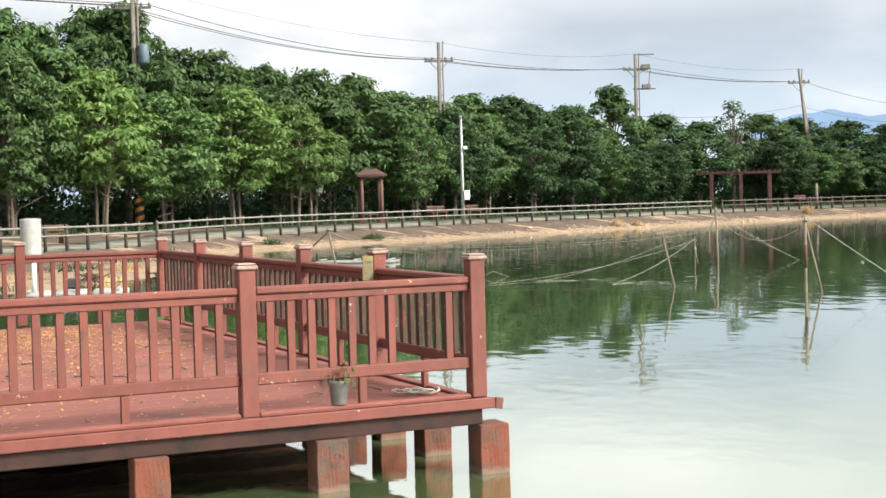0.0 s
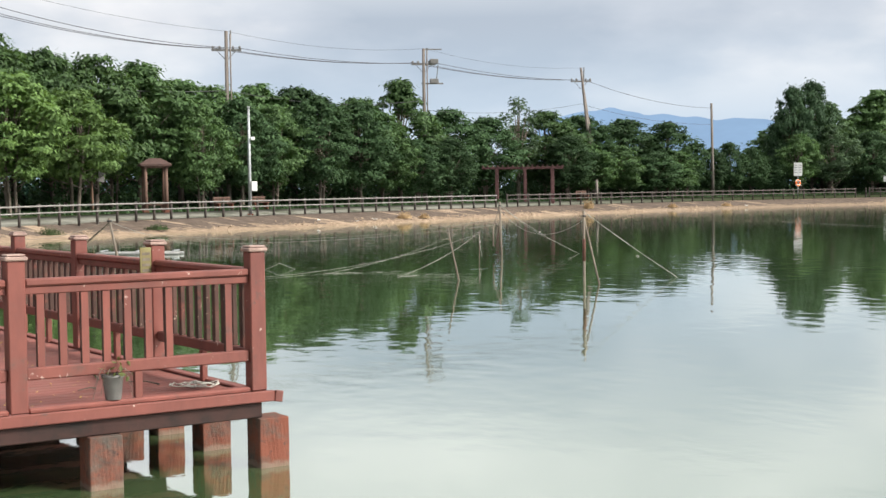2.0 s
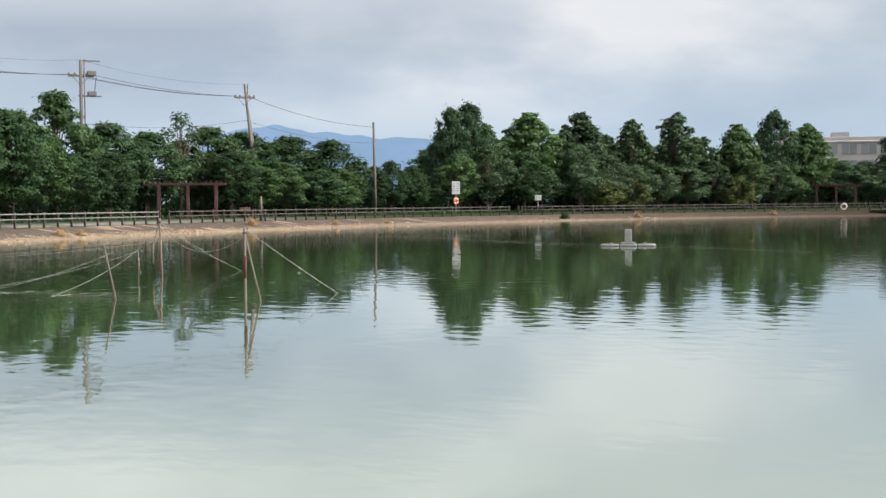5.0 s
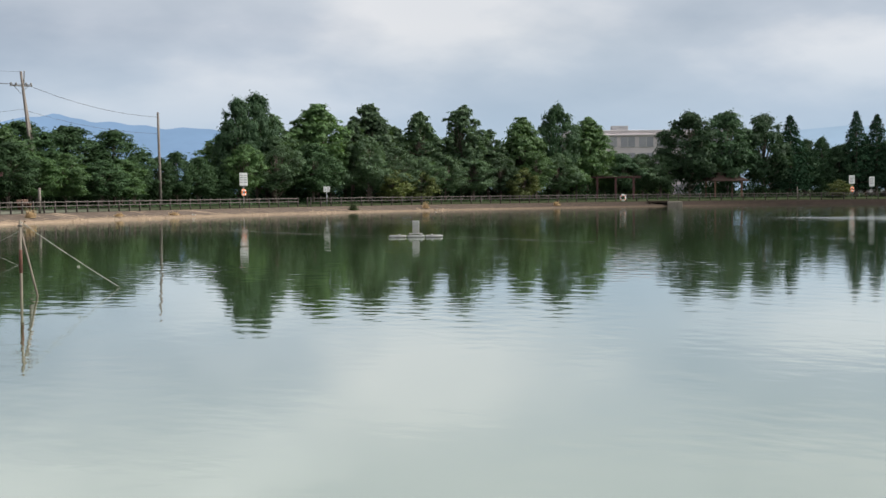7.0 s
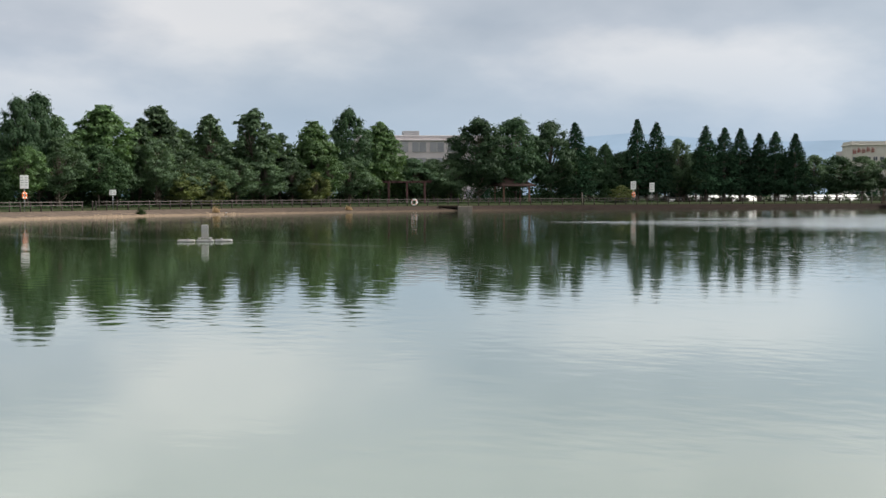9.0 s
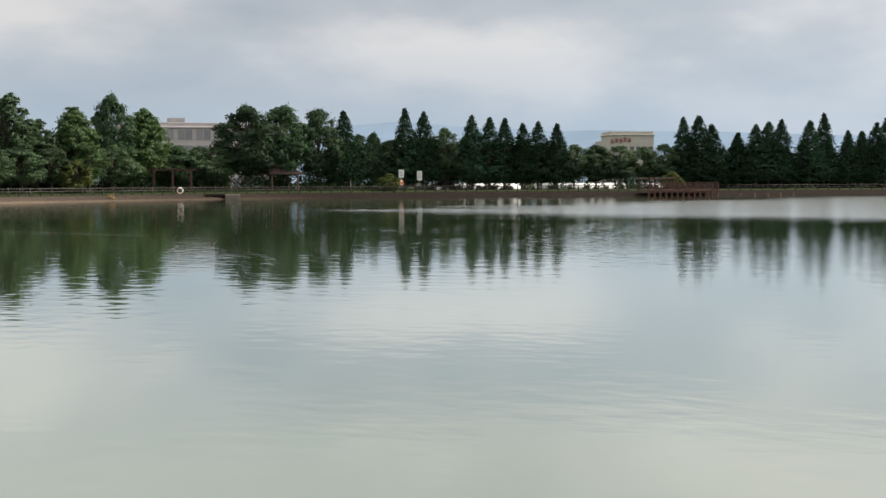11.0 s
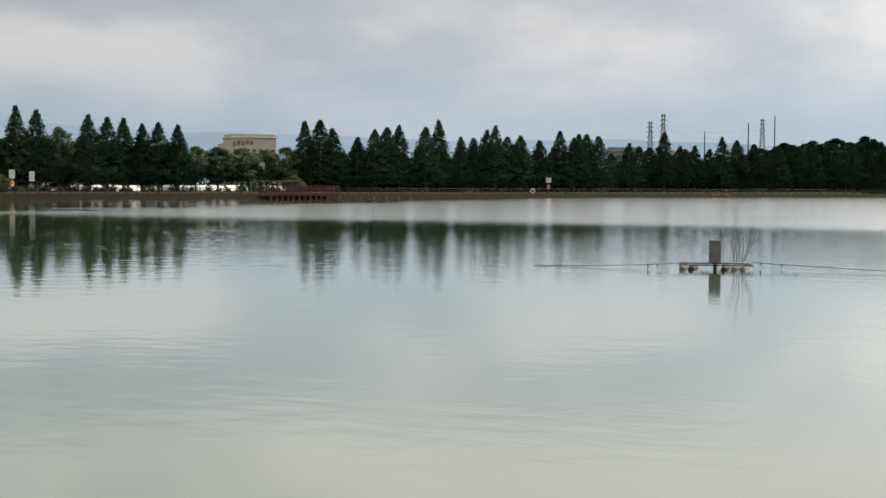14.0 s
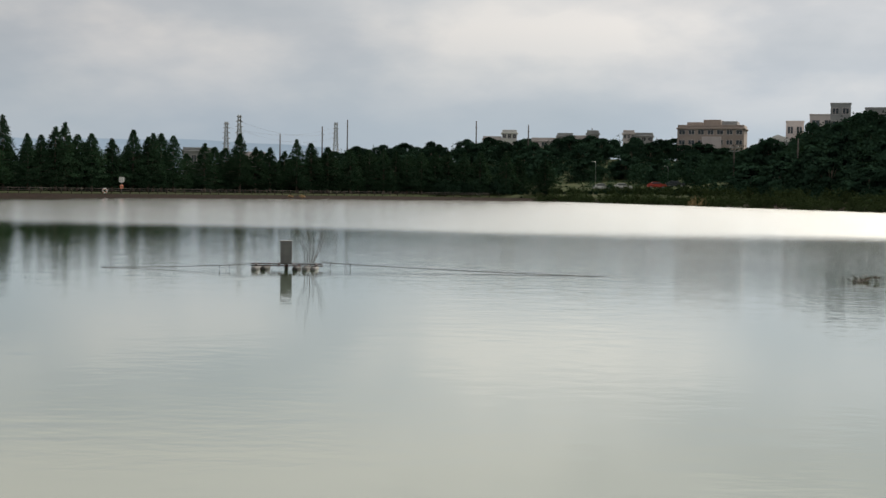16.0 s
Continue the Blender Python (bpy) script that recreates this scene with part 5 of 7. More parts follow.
def lamp_post():
    x, y, _ = along(68.9, 5.3)
    top = empty("lamp_post", x, y, 0.62, facing(x, y))
    part("shaft", tubed([(0, 0, -0.1), (0, 0, 3.2), (0, 0, 6.7)], [0.12, 0.10, 0.07], 9), STEEL, top, smooth=True)
    part("lamp_head", boxed((-0.09, -0.3, 6.66), (0.09, 0.1, 6.76), 0.03), STEEL, top)
    part("camera_box", boxed((0.1, -0.2, 4.7), (0.35, 0.0, 4.9), 0.03), WHITE, top)
    part("control_cabinet", boxed((0.1, -0.18, 1.55), (0.45, 0.14, 2.15), 0.02), WHITE, top, "white control cabinet")
    part("base", boxed((-0.2, -0.2, -0.1), (0.2, 0.2, 0.15), 0.02), PIER, top)
    tagged(top, "pale steel lamp post with white control cabinet", "lamp post")


def torus(bm, r0, r1, n=22, k=8, m=None):
    rings = []
    for i in range(n):
        a = i * math.tau / n
        rings.append([bm.verts.new(Vector(((r0 + r1 * math.cos(b * math.tau / k)) * math.cos(a), r1 * math.sin(b * math.tau / k), (r0 + r1 * math.cos(b * math.tau / k)) * math.sin(a)))) for b in range(k)])
    for i in range(n):
        for b in range(k):
            bm.faces.new((rings[i][b], rings[i][(b + 1) % k], rings[(i + 1) % n][(b + 1) % k], rings[(i + 1) % n][b]))
    if m:
        bmesh.ops.transform(bm, matrix=m, verts=bm.verts)
    return bm


def lifebuoy(x, y, z, rz, r, label, ring_mat=None):
    top = empty("lifebuoy", x, y, z, rz)
    part("float_ring", torus(bmesh.new(), r, r * 0.3), ring_mat or ORANGE, top, smooth=True)
    for a in (45, 135, 225, 315):
        bm = boxed((r * 0.68, -r * 0.32, -0.05), (r * 1.32, r * 0.32, 0.05), 0.02, Matrix.Rotation(radians(a), 4, "Y"))
        part("band", bm, ORANGE if ring_mat else WHITE, top)
    tagged(top, label, "lifebuoy", "lifebuoys round the pond")


def sign_post(s, off, h, w, ph, mats, label, two=False):
    x, y, _ = along(s, off)
    rz = facing(x, y)
    top = empty("sign_post", x, y, 0.6, rz)
    part("shaft", tubed([(0, 0, -0.1), (0, 0, h - 0.05)], 0.045, 7), STEEL, top, smooth=True)
    panels = ((-w * 0.52, 0.0), (0.02, w * 0.52)) if two else ((-w / 2, w / 2),)
    for a0, a1 in panels:
        pn = part("panel", boxed((a0, -0.09, h - ph), (a1, -0.05, h), 0.01), mats, top)
        for i in range(4):
            zz = h - ph * (0.22 + 0.18 * i)
            part("text_bar", boxed((a0 + (a1 - a0) * 0.15, -0.097, zz), (a1 - (a1 - a0) * 0.15, -0.093, zz + ph * 0.06)), GREY_WALL, pn)
    tagged(top, label, "sign", "signs round the pond")
    return x, y, rz


gazebo()
lamp_post()
pergola(105.6, 9.0, 6.9, 2.2, 3.1, 0, PLUM, "plum-coloured timber pergola beside the footpath")
pergola(203.4, 11.0, 7.4, 2.4, 3.3, 0, PLUM, "dark timber pergola under the trees")
x, y, rz = sign_post(140.25, 4.9, 3.75, 0.8, 1.35, WHITE, "white notice board on a steel post by the water", True)
lifebuoy(x, y, 2.3, rz + 48, 0.29, "orange lifebuoy hung on the sign post")
part_x, part_y, part_rz = sign_post(153.4, 5.2, 2.3, 0.7, 0.6, WHITE, "small white double notice on a leaning post", True)
x, y, rz = sign_post(234.5, 4.9, 3.5, 0.8, 1.2, WHITE, "white notice board on a steel post by the water")
lifebuoy(x, y - 0.05, 2.1, rz + 48, 0.30, "orange lifebuoy hung on the sign post")
sign_post(237.3, 4.9, 3.3, 0.75, 1.4, WHITE, "tall white notice board beside the railing")
x, y, rz = sign_post(327.6, 4.9, 3.0, 0.9, 0.9, WHITE, "white notice board on the far shore")
lifebuoy(x, y, 1.9, rz + 40, 0.30, "orange lifebuoy hung on the sign post")
for s in (200.5, 323.5):
    x, y, _ = along(s, 4.1)
    lifebuoy(x, y, 1.2, facing(x, y), 0.36, "white lifebuoy with orange bands hung on the railing", WHITE)


def big_gazebo():
    x, y, _ = along(219.4, 12.2)
    top = empty("gazebo", x, y, 0.98, facing(x, y) + 25)
    for px in (-2.1, 2.1):
        for py in (-1.6, 1.6):
            part("post", boxed((px - 0.12, py - 0.12, -0.2), (px + 0.12, py + 0.12, 2.5), 0.02), TIMBER, top)
    bm = bmesh.new()
    lo = [bm.verts.new((px * 2.9, py * 2.4, 2.45)) for px, py in ((-1, -1), (1, -1), (1, 1), (-1, 1))]
    rim = [bm.verts.new((px * 2.9, py * 2.4, 2.6)) for px, py in ((-1, -1), (1, -1), (1, 1), (-1, 1))]
    hi = [bm.verts.new((px * 0.9, py * 0.15, 3.8)) for px, py in ((-1, -1), (1, -1), (1, 1), (-1, 1))]
    bm.faces.new(lo[::-1])
    bm.faces.new(hi)
    for i in range(4):
        j = (i + 1) % 4
        bm.faces.new((lo[i], lo[j], rim[j], rim[i]))
        bm.faces.new((rim[i], rim[j], hi[j], hi[i]))
    part("roof", bm, SHINGLE, top, "brown hipped roof")
    tagged(top, "open pavilion with brown hipped roof under trees", "gazebo")


big_gazebo()


def park_bench(s, off):
    x, y, h = along(s, off)
    top = empty("park_bench", x, y, flat_height(s, off) if s < 50 else 0.98, h)
    for i in range(3):
        part("slat", boxed((-0.8, -0.2 + i * 0.14, 0.42), (0.8, -0.09 + i * 0.14, 0.46), 0.006), LOG, top)
    for i in range(2):
        part("back_slat", boxed((-0.8, 0.22, 0.56 + i * 0.16), (0.8, 0.26, 0.68 + i * 0.16), 0.006), LOG, top)
    for px in (-0.6, 0.6):
        part("leg", boxed((px - 0.05, -0.2, -0.1), (px + 0.05, 0.21, 0.42), 0.01), PIER, top)
        part("back_post", boxed((px - 0.03, 0.26, 0.0), (px + 0.03, 0.31, 0.86), 0.006), LOG, top)
    tagged(top, "reddish timber bench on concrete feet by the path", "bench", "benches along the footpath")


for s, o in ((38.3, 0.8), (70.5, 9.0), (74.0, 9.1), (114, 9.0)):
    park_bench(s, o)


def notice_board():
    x, y, _ = along(59.4, 9.0)
    top = empty("notice_board", x, y, 0.98, facing(x, y) + 10)
    part("post", tubed([(0, 0, -0.2), (0, 0, 1.9)], 0.06, 7), TIMBER, top, smooth=True)
    part("panel", boxed((-0.2, -0.1, 1.9), (0.2, -0.05, 2.45), 0.01, Matrix.Rotation(radians(14), 4, "Y")), POT, top, "faded tilted board")
    tagged(top, "faded tilted notice board on a timber post", "notice board")


notice_board()


def marker_post(s, off, h, r=0.07):
    x, y, _ = along(s, off)
    top = part("marker_post", tubed([(x, y, 0.4), (x, y, 0.6 + h * 0.6), (x, y, 0.6 + h)], [r, r * 0.95, r * 0.8], 8), CONC, smooth=True)
    tagged(top, "pale stub post standing behind the railing", "post", "stub posts")


marker_post(110.8, 5.0, 2.2, 0.13)
marker_post(226.8, 5.0, 1.9, 0.08)


def outlet():
    x, y, h = along(205.6, 1.6)
    top = empty("drain_outlet", x, y, 0, facing(x, y))
    part("side_wall", boxed((-2.4, -1.2, -0.8), (-2.1, 2.0, 0.74), 0.03), BANK, top)
    part("side_wall", boxed((0.2, -1.6, -0.8), (2.2, 1.8, 0.62), 0.03), CONC, top)
    part("lintel", boxed((-2.09, -0.6, 0.45), (0.19, 2.0, 0.72), 0.03), BANK, top)
    part("gate", boxed((-2.08, 0.2, -0.8), (0.18, 0.3, 0.44), 0.01), BLACK, top)
    tagged(top, "concrete drain outlet in the bank", "drain outlet")


outlet()


# ---- stakes and lines in the water ----
def stake(base, tip, r, label, brace=None, sleeve=None):
    top = empty("mooring_stake", base[0], base[1], 0)
    rel = lambda p: (p[0] - base[0], p[1] - base[1], p[2])
    d = Vector(tip) - Vector(base)
    part("shaft", tubed([rel(Vector(base) - d * 0.6), rel(base), rel(tip)], [r * 1.1, r, r * 0.85], 8), BAMBOO, top, smooth=True)
    if brace:
        part("brace", tubed([rel(Vector(brace) - Vector((0, 0, 0.6))), rel(brace), rel(Vector(tip) - Vector((0, 0, 0.15)))], r * 0.7, 7), BAMBOO, top, smooth=True)
    if sleeve:
        part("sleeve", tubed([rel(Vector(base).lerp(Vector(tip), sleeve[0])), rel(Vector(base).lerp(Vector(tip), sleeve[1]))], r * 1.2, 8), RUST, top, "rusty red sleeve", True)
    part("binding", torus(bmesh.new(), r * 1.2, r * 0.5, 12, 6, Matrix.Translation(rel(Vector(base).lerp(Vector(tip), 0.93))) @ Matrix.Rotation(radians(90), 4, "X")), BLACK, top, smooth=True)
    tagged(top, label, "stake", "stakes in the pond")


stake((7.8, 29.4, 0), (7.8, 29.4, 1.66), 0.032, "weathered pole standing in the water with red sleeve", (8.2, 29.6, 0), (0.32, 0.62))
stake((8.75, 43.4, 0), (8.70, 43.4, 1.74), 0.035, "weathered pole standing in the water", (8.4, 43.0, 0.9))
stake((5.39, 32.00, 0), (5.14, 32.04, 1.26), 0.022, "thin dark pole leaning out of the water")
stake((7.75, 42.0, 0), (7.75, 42.0, 0.86), 0.016, "short stub pole tied with rope")
stake((-3.9, 47.6, 0), (-4.2, 48.2, 1.3), 0.05, "pale pole leaning against its twin", (-5.6, 51.5, 0.1))
stake((-7.6, 50.5, 0), (-7.6, 50.5, 0.6), 0.045, "short stub pole tied with rope", (-8.6, 50.8, 0.0))


def line(name, p, q, sag, r, mat, label, n=14):
    p, q = Vector(p), Vector(q)
    pts = [p.lerp(q, t) - Vector((0, 0, sag * 4 * t * (1 - t))) for t in np.linspace(0, 1, n)]
    tagged(part(name, tubed(pts, r, 5), mat, smooth=True), label, "rope", "mooring lines")


for p, q, sag, r in [((7.8, 29.4, 1.64), (10.6, 31.2, -0.02), 0.03, 0.010), ((8.7, 43.4, 1.62), (11.3, 43.0, -0.02), 0.10, 0.008), ((8.7, 43.4, 1.68), (10.6, 42.9, 0.35), 0.16, 0.006),
                     ((7.75, 42.0, 0.8), (3.78, 32.68, -0.02), 0.16, 0.007), ((7.75, 42.0, 0.72), (7.2, 38.6, 0.2), 0.1, 0.007), ((7.75, 42.0, 0.75), (0.6, 34.0, 0.03), 0.22, 0.005),
                     ((6.95, 41.6, 0.76), (0.8, 33.2, -0.01), 0.25, 0.005), ((8.7, 43.4, 1.0), (-0.6, 41.0, 0.62), 0.14, 0.005), ((-0.6, 41.0, 0.55), (-4.2, 48.2, 1.2), 0.12, 0.005),
                     ((8.7, 43.4, 1.2), (-4.1, 48.1, 0.9), 0.5, 0.005), ((7.8, 29.4, 1.45), (8.7, 43.4, 1.5), 0.55, 0.006), ((-4.2, 48.2, 1.25), (-7.6, 50.5, 0.55), 0.2, 0.006),
                     ((-4.2, 48.2, 1.2), (-1.6, 49.5, 0.3), 0.1, 0.006), ((0.89, 37.8, -0.01), (1.32, 37.8, 0.17), 0.0, 0.008), ((1.32, 37.8, 0.17), (1.76, 37.76, -0.01), 0.0, 0.008)]:
    line("rope", p, q, sag, r * 0.75, ROPE, "pale slack rope strung between stakes over the water")


def knots(spots):
    for x, y, z in spots:
        tagged(part("rope_knot", torus(bmesh.new(), 0.026, 0.010, 10, 5, Matrix.Translation((x, y, z))), ROPE, smooth=True), "knot of pale rope on a line", "rope knot", "knots on the mooring lines")


knots([(9.35, 30.4, 0.56), (10.0, 43.2, 0.72), (7.75, 41.9, 0.5)])


# ---- floating aerators ----
def aerator(x, y, rz, width, box_w, box_h, box_x, pipe, box_mat, deck_mat, label, lift=0.12):
    top = empty("floating_aerator", x, y, 0, rz)
    for py in (-0.42, 0.42):
        n = 3
        for i in range(n):
            x0 = -width / 2 + i * width / n
            part("float_pipe", tubed([(x0 + 0.02, py, lift * 0.4), (x0 + 0.08, py, lift * 0.4), (x0 + width / n - 0.08, py, lift * 0.4), (x0 + width / n - 0.02, py, lift * 0.4)], [pipe * 0.6, pipe, pipe, pipe * 0.6], 10), DRUM, top, smooth=True)
    for px in (-width * 0.3, -width * 0.1, width * 0.1, width * 0.3):
        part("cross_bar", boxed((px - 0.04, -0.5, lift * 0.4 + pipe), (px + 0.04, 0.5, lift * 0.4 + pipe + 0.05), 0.008), deck_mat, top)
    z0 = lift * 0.4 + pipe + 0.052
    part("platform", boxed((box_x - box_w, -0.4, z0), (box_x + box_w, 0.4, z0 + 0.03), 0.006), deck_mat, top)
    body = part("housing", boxed((box_x - box_w / 2, -box_w / 2, z0 + 0.03), (box_x + box_w / 2, box_w / 2, z0 + 0.03 + box_h), 0.02), box_mat, top, "upright pale housing")
    for i in range(4):
        zz = z0 + 0.1 + box_h * 0.22 * i
        part("rib", boxed((box_x - box_w / 2 - 0.006, -box_w / 2 - 0.006, zz), (box_x + box_w / 2 + 0.006, box_w / 2 + 0.006, zz + 0.015)), box_mat, body)
    tagged(top, label, "aerator", "floating aerators")
    return top, z0


aerator(33.8, 56.2, facing(33.8, 56.2), 2.65, 0.34, 0.62, 0.0, 0.055, DRUM, DRUM, "floating aerator on white pipe floats with pale housing")


def feeder():
    top = empty("fish_feeder", -9.6, 34.9, 0, 12)
    for py in (-0.5, 0.4):
        for x0, x1 in ((-1.35, -0.55), (-0.5, 0.4), (0.45, 1.35)):
            part("float_pipe", tubed([(x0, py, 0.05), (x0 + 0.05, py, 0.05), (x1 - 0.05, py, 0.05), (x1, py, 0.05)], [0.04, 0.07, 0.07, 0.04], 10), DRUM, top, smooth=True)
    for px in (-1.1, 0.0, 1.1):
        part("cross_bar", boxed((px - 0.04, -0.6, 0.121), (px + 0.04, 0.5, 0.16), 0.006), STEEL, top)
    part("stand_pipe", tubed([(-1.0, -0.1, 0.1), (-1.0, -0.1, 1.0)], 0.06, 8), WHITE, top, smooth=True)
    n = 20
    prof = [(0.24, 1.0), (0.255, 1.03)] + [(0.255 + 0.012 * (k % 2), 1.08 + 0.068 * k) for k in range(13)] + [(0.268, 1.95), (0.25, 1.98), (0.05, 2.0)]
    bm = bmesh.new()
    rings = [[bm.verts.new((-1.05 + r * math.cos(i * math.tau / n), -0.1 + r * math.sin(i * math.tau / n), z)) for i in range(n)] for r, z in prof]
    for a0, a1 in zip(rings[:-1], rings[1:]):
        for i in range(n):
            bm.faces.new((a0[i], a0[(i + 1) % n], a1[(i + 1) % n], a1[i]))
    bm.faces.new(rings[0][::-1])
    bm.faces.new(rings[-1])
    part("drum", bm, DRUM, top, "white ribbed drum", True)
    part("motor", boxed((-0.2, -0.3, 0.162), (0.15, 0.1, 0.42), 0.04), BLACK, top)
    tagged(top, "floating fish feeder with white drum and pipe floats", "feeder")


feeder()


def side_float():
    top = empty("pipe_float", -3.2, 48.6, 0, -14)
    for py in (-0.3, 0.3):
        part("float_pipe", tubed([(-1.5, py, 0.05), (-1.45, py, 0.05), (1.45, py, 0.05), (1.5, py, 0.05)], [0.03, 0.05, 0.05, 0.03], 10), DRUM, top, smooth=True)
    for px in (-1.3, 0, 1.3):
        part("cross_bar", boxed((px - 0.04, -0.35, 0.121), (px + 0.04, 0.35, 0.16), 0.006), STEEL, top)
    tagged(top, "empty floating frame of white pipes", "float")


side_float()


def old_raft():
    x, y = 35.9, 7.4
    rz = facing(x, y)
    top = empty("floating_aerator", x, y, 0, rz)
    for px in (-0.86, -0.62, 0.22, 0.48, 0.7):
        part("drum", tubed([(px, -0.55, 0.03), (px, -0.5, 0.03), (px + 0.12, 0.5, 0.03), (px + 0.12, 0.55, 0.03)], [0.05, 0.075, 0.075, 0.05], 9), HOUSING if px > 0.3 or px < -0.7 else BLACK, top, smooth=True)
    for py in (-0.45, 0.45):
        part("frame_bar", boxed((-0.95, py - 0.03, 0.106), (0.98, py + 0.03, 0.135), 0.008), DARK_BEAM, top)
    for px in (-0.8, -0.2, 0.2, 0.8):
        part("cross_bar", boxed((px - 0.03, -0.4, 0.137), (px + 0.03, 0.4, 0.16), 0.008), DARK_BEAM, top)
    h = part("housing", boxed((-0.16, -0.16, 0.162), (0.15, 0.15, 0.75), 0.012), HOUSING, top, "grey metal housing")
    part("lid", boxed((-0.175, -0.175, 0.751), (0.165, 0.165, 0.772), 0.006), HOUSING, h)
    part("shaft", tubed([(0, 0, 0.2), (0, 0, -0.5)], 0.05, 8), BLACK, top)
    tagged(top, "weathered timber raft aerator with grey housing", "aerator", "floating aerators")
    # bare shrub rooted on the raft
    rng = random.Random(3)
    m = pose(x, y, 0.2, 0, 0, rz)
    bm = bmesh.new()
    for bx, dx, hh in ((0.5, -0.22, 0.95), (0.56, -0.12, 0.75), (0.62, -0.10, 1.45), (0.66, 0.05, 0.7), (0.7, 0.26, 1.0), (0.72, 0.34, 0.9)):
        p0 = Vector((bx, 0, -0.02))
        p1 = Vector((bx + dx, rng.uniform(-0.1, 0.1), hh))
        pts = [p0, p0.lerp(p1, 0.35) + Vector((0.05, 0, 0)), p0.lerp(p1, 0.7) + Vector((0.04 * (1 if dx > 0 else -1), 0, 0)), p1]
        tube(bm, pts, [0.011, 0.009, 0.006, 0.003], 5)
        for t in (0.4, 0.55, 0.7, 0.82):
            q = p0.lerp(p1, t)
            tube(bm, [q, q + Vector((rng.uniform(-0.14, 0.14), rng.uniform(-0.08, 0.08), rng.uniform(0.08, 0.2)))], [0.004, 0.002], 4)
    bmesh.ops.transform(bm, matrix=m, verts=bm.verts)
    tagged(part("bare_shrub", bm, BARK), "bare twiggy shrub growing on the raft", "shrub")
    left, right = m @ Vector((-0.95, -0.45, -0.04)), m @ Vector((0.98, 0.45, -0.04))
    line("rope", left, m @ Vector((-4.9, 0.2, -0.19)), 0.03, 0.008, WIRE, "dark rope tethering the raft")
    line("rope", right, m @ Vector((8.8, -2.4, -0.205)), 0.03, 0.008, WIRE, "dark rope tethering the raft")
    for px, pz in ((-1.75, -0.07), (-1.5, -0.06), (1.75, -0.07), (1.2, -0.05)):
        p = m @ Vector((px, -0.5 if px < 0 else 0.47, pz))
        tagged(part("rope_float", tubed([p + Vector((0, 0, -0.08)), p + Vector((0, 0, 0.01))], 0.014, 6), BLACK, smooth=True), "small dark float hanging on the tether", "float", "floats on the tether")


old_raft()


def drift():
    rng = np.random.default_rng(8)
    n = 90
    pos = np.column_stack([35.4 + rng.normal(0, 0.12, n), -7.7 + rng.normal(0, 0.24, n), np.abs(rng.normal(0.04, 0.06, n))])
    v, f = leaf_cloud(pos, unit(rng, n), 0.16, rng, 0.1, 0.2)
    tagged(link_mesh("driftwood", v, f, BARK), "clump of twigs and dead weed drifting on the water", "driftwood", kind="stuff")


drift()
line("rope", (31.5, 73.9, 0.03), (33.8 - 1.1, 56.9, 0.06), 0.02, 0.004, ROPE, "pale line lying on the water")
line("rope", (33.8 + 1.2, 55.5, 0.06), (36.0, 45.1, 0.03), 0.02, 0.004, ROPE, "pale line lying on the water")


# ---- loose things on the deck ----
def on_deck(p):
    return pose(*DECK[:3], 0, 0, DECK[3]) @ Vector(p)


def flowerpot():
    p = on_deck((-1.172, -0.005, DZ + 0.071))
    top = empty("flowerpot", p.x, p.y, p.z)
    bm = bmesh.new()
    n = 16
    prof = [(0.055, 0), (0.06, 0.01), (0.078, 0.165), (0.086, 0.168), (0.086, 0.19), (0.076, 0.19), (0.07, 0.16)]
    rings = [[bm.verts.new((r * math.cos(i * math.tau / n), r * math.sin(i * math.tau / n), z)) for i in range(n)] for r, z in prof]
    for a0, a1 in zip(rings[:-1], rings[1:]):
        for i in range(n):
            bm.faces.new((a0[i], a0[(i + 1) % n], a1[(i + 1) % n], a1[i]))
    bm.faces.new(rings[0][::-1])
    bm.faces.new(rings[-1])
    part("pot", bm, POT, top, "grey plastic pot", True)
    rng = np.random.default_rng(5)
    n = 34
    a = rng.uniform(0, math.tau, n)
    r = rng.uniform(0.02, 0.15, n)
    pos = np.column_stack([np.cos(a) * r, np.sin(a) * r - 0.02, 0.2 + rng.uniform(0.0, 0.14, n) - r * 0.5])
    v, f = leaf_cloud(pos, unit(rng, n) + np.array([0, 0, 0.5]), 0.055, rng, 0.3, 0.5)
    link_mesh("foliage", v, f, LEAF_YELLOW, top)
    rr = random.Random(2)
    for i in range(9):
        a = rr.uniform(0, math.tau)
        e = Vector((math.cos(a) * 0.16, math.sin(a) * 0.1 - 0.05, rr.uniform(-0.02, 0.2)))
        part("stem", tubed([(0, 0, 0.16), (e.x * 0.6, e.y * 0.6, 0.24), e], [0.003, 0.003, 0.002], 4), BARK, top)
    tagged(top, "grey flowerpot with straggling plant on the deck edge", "flowerpot")


flowerpot()


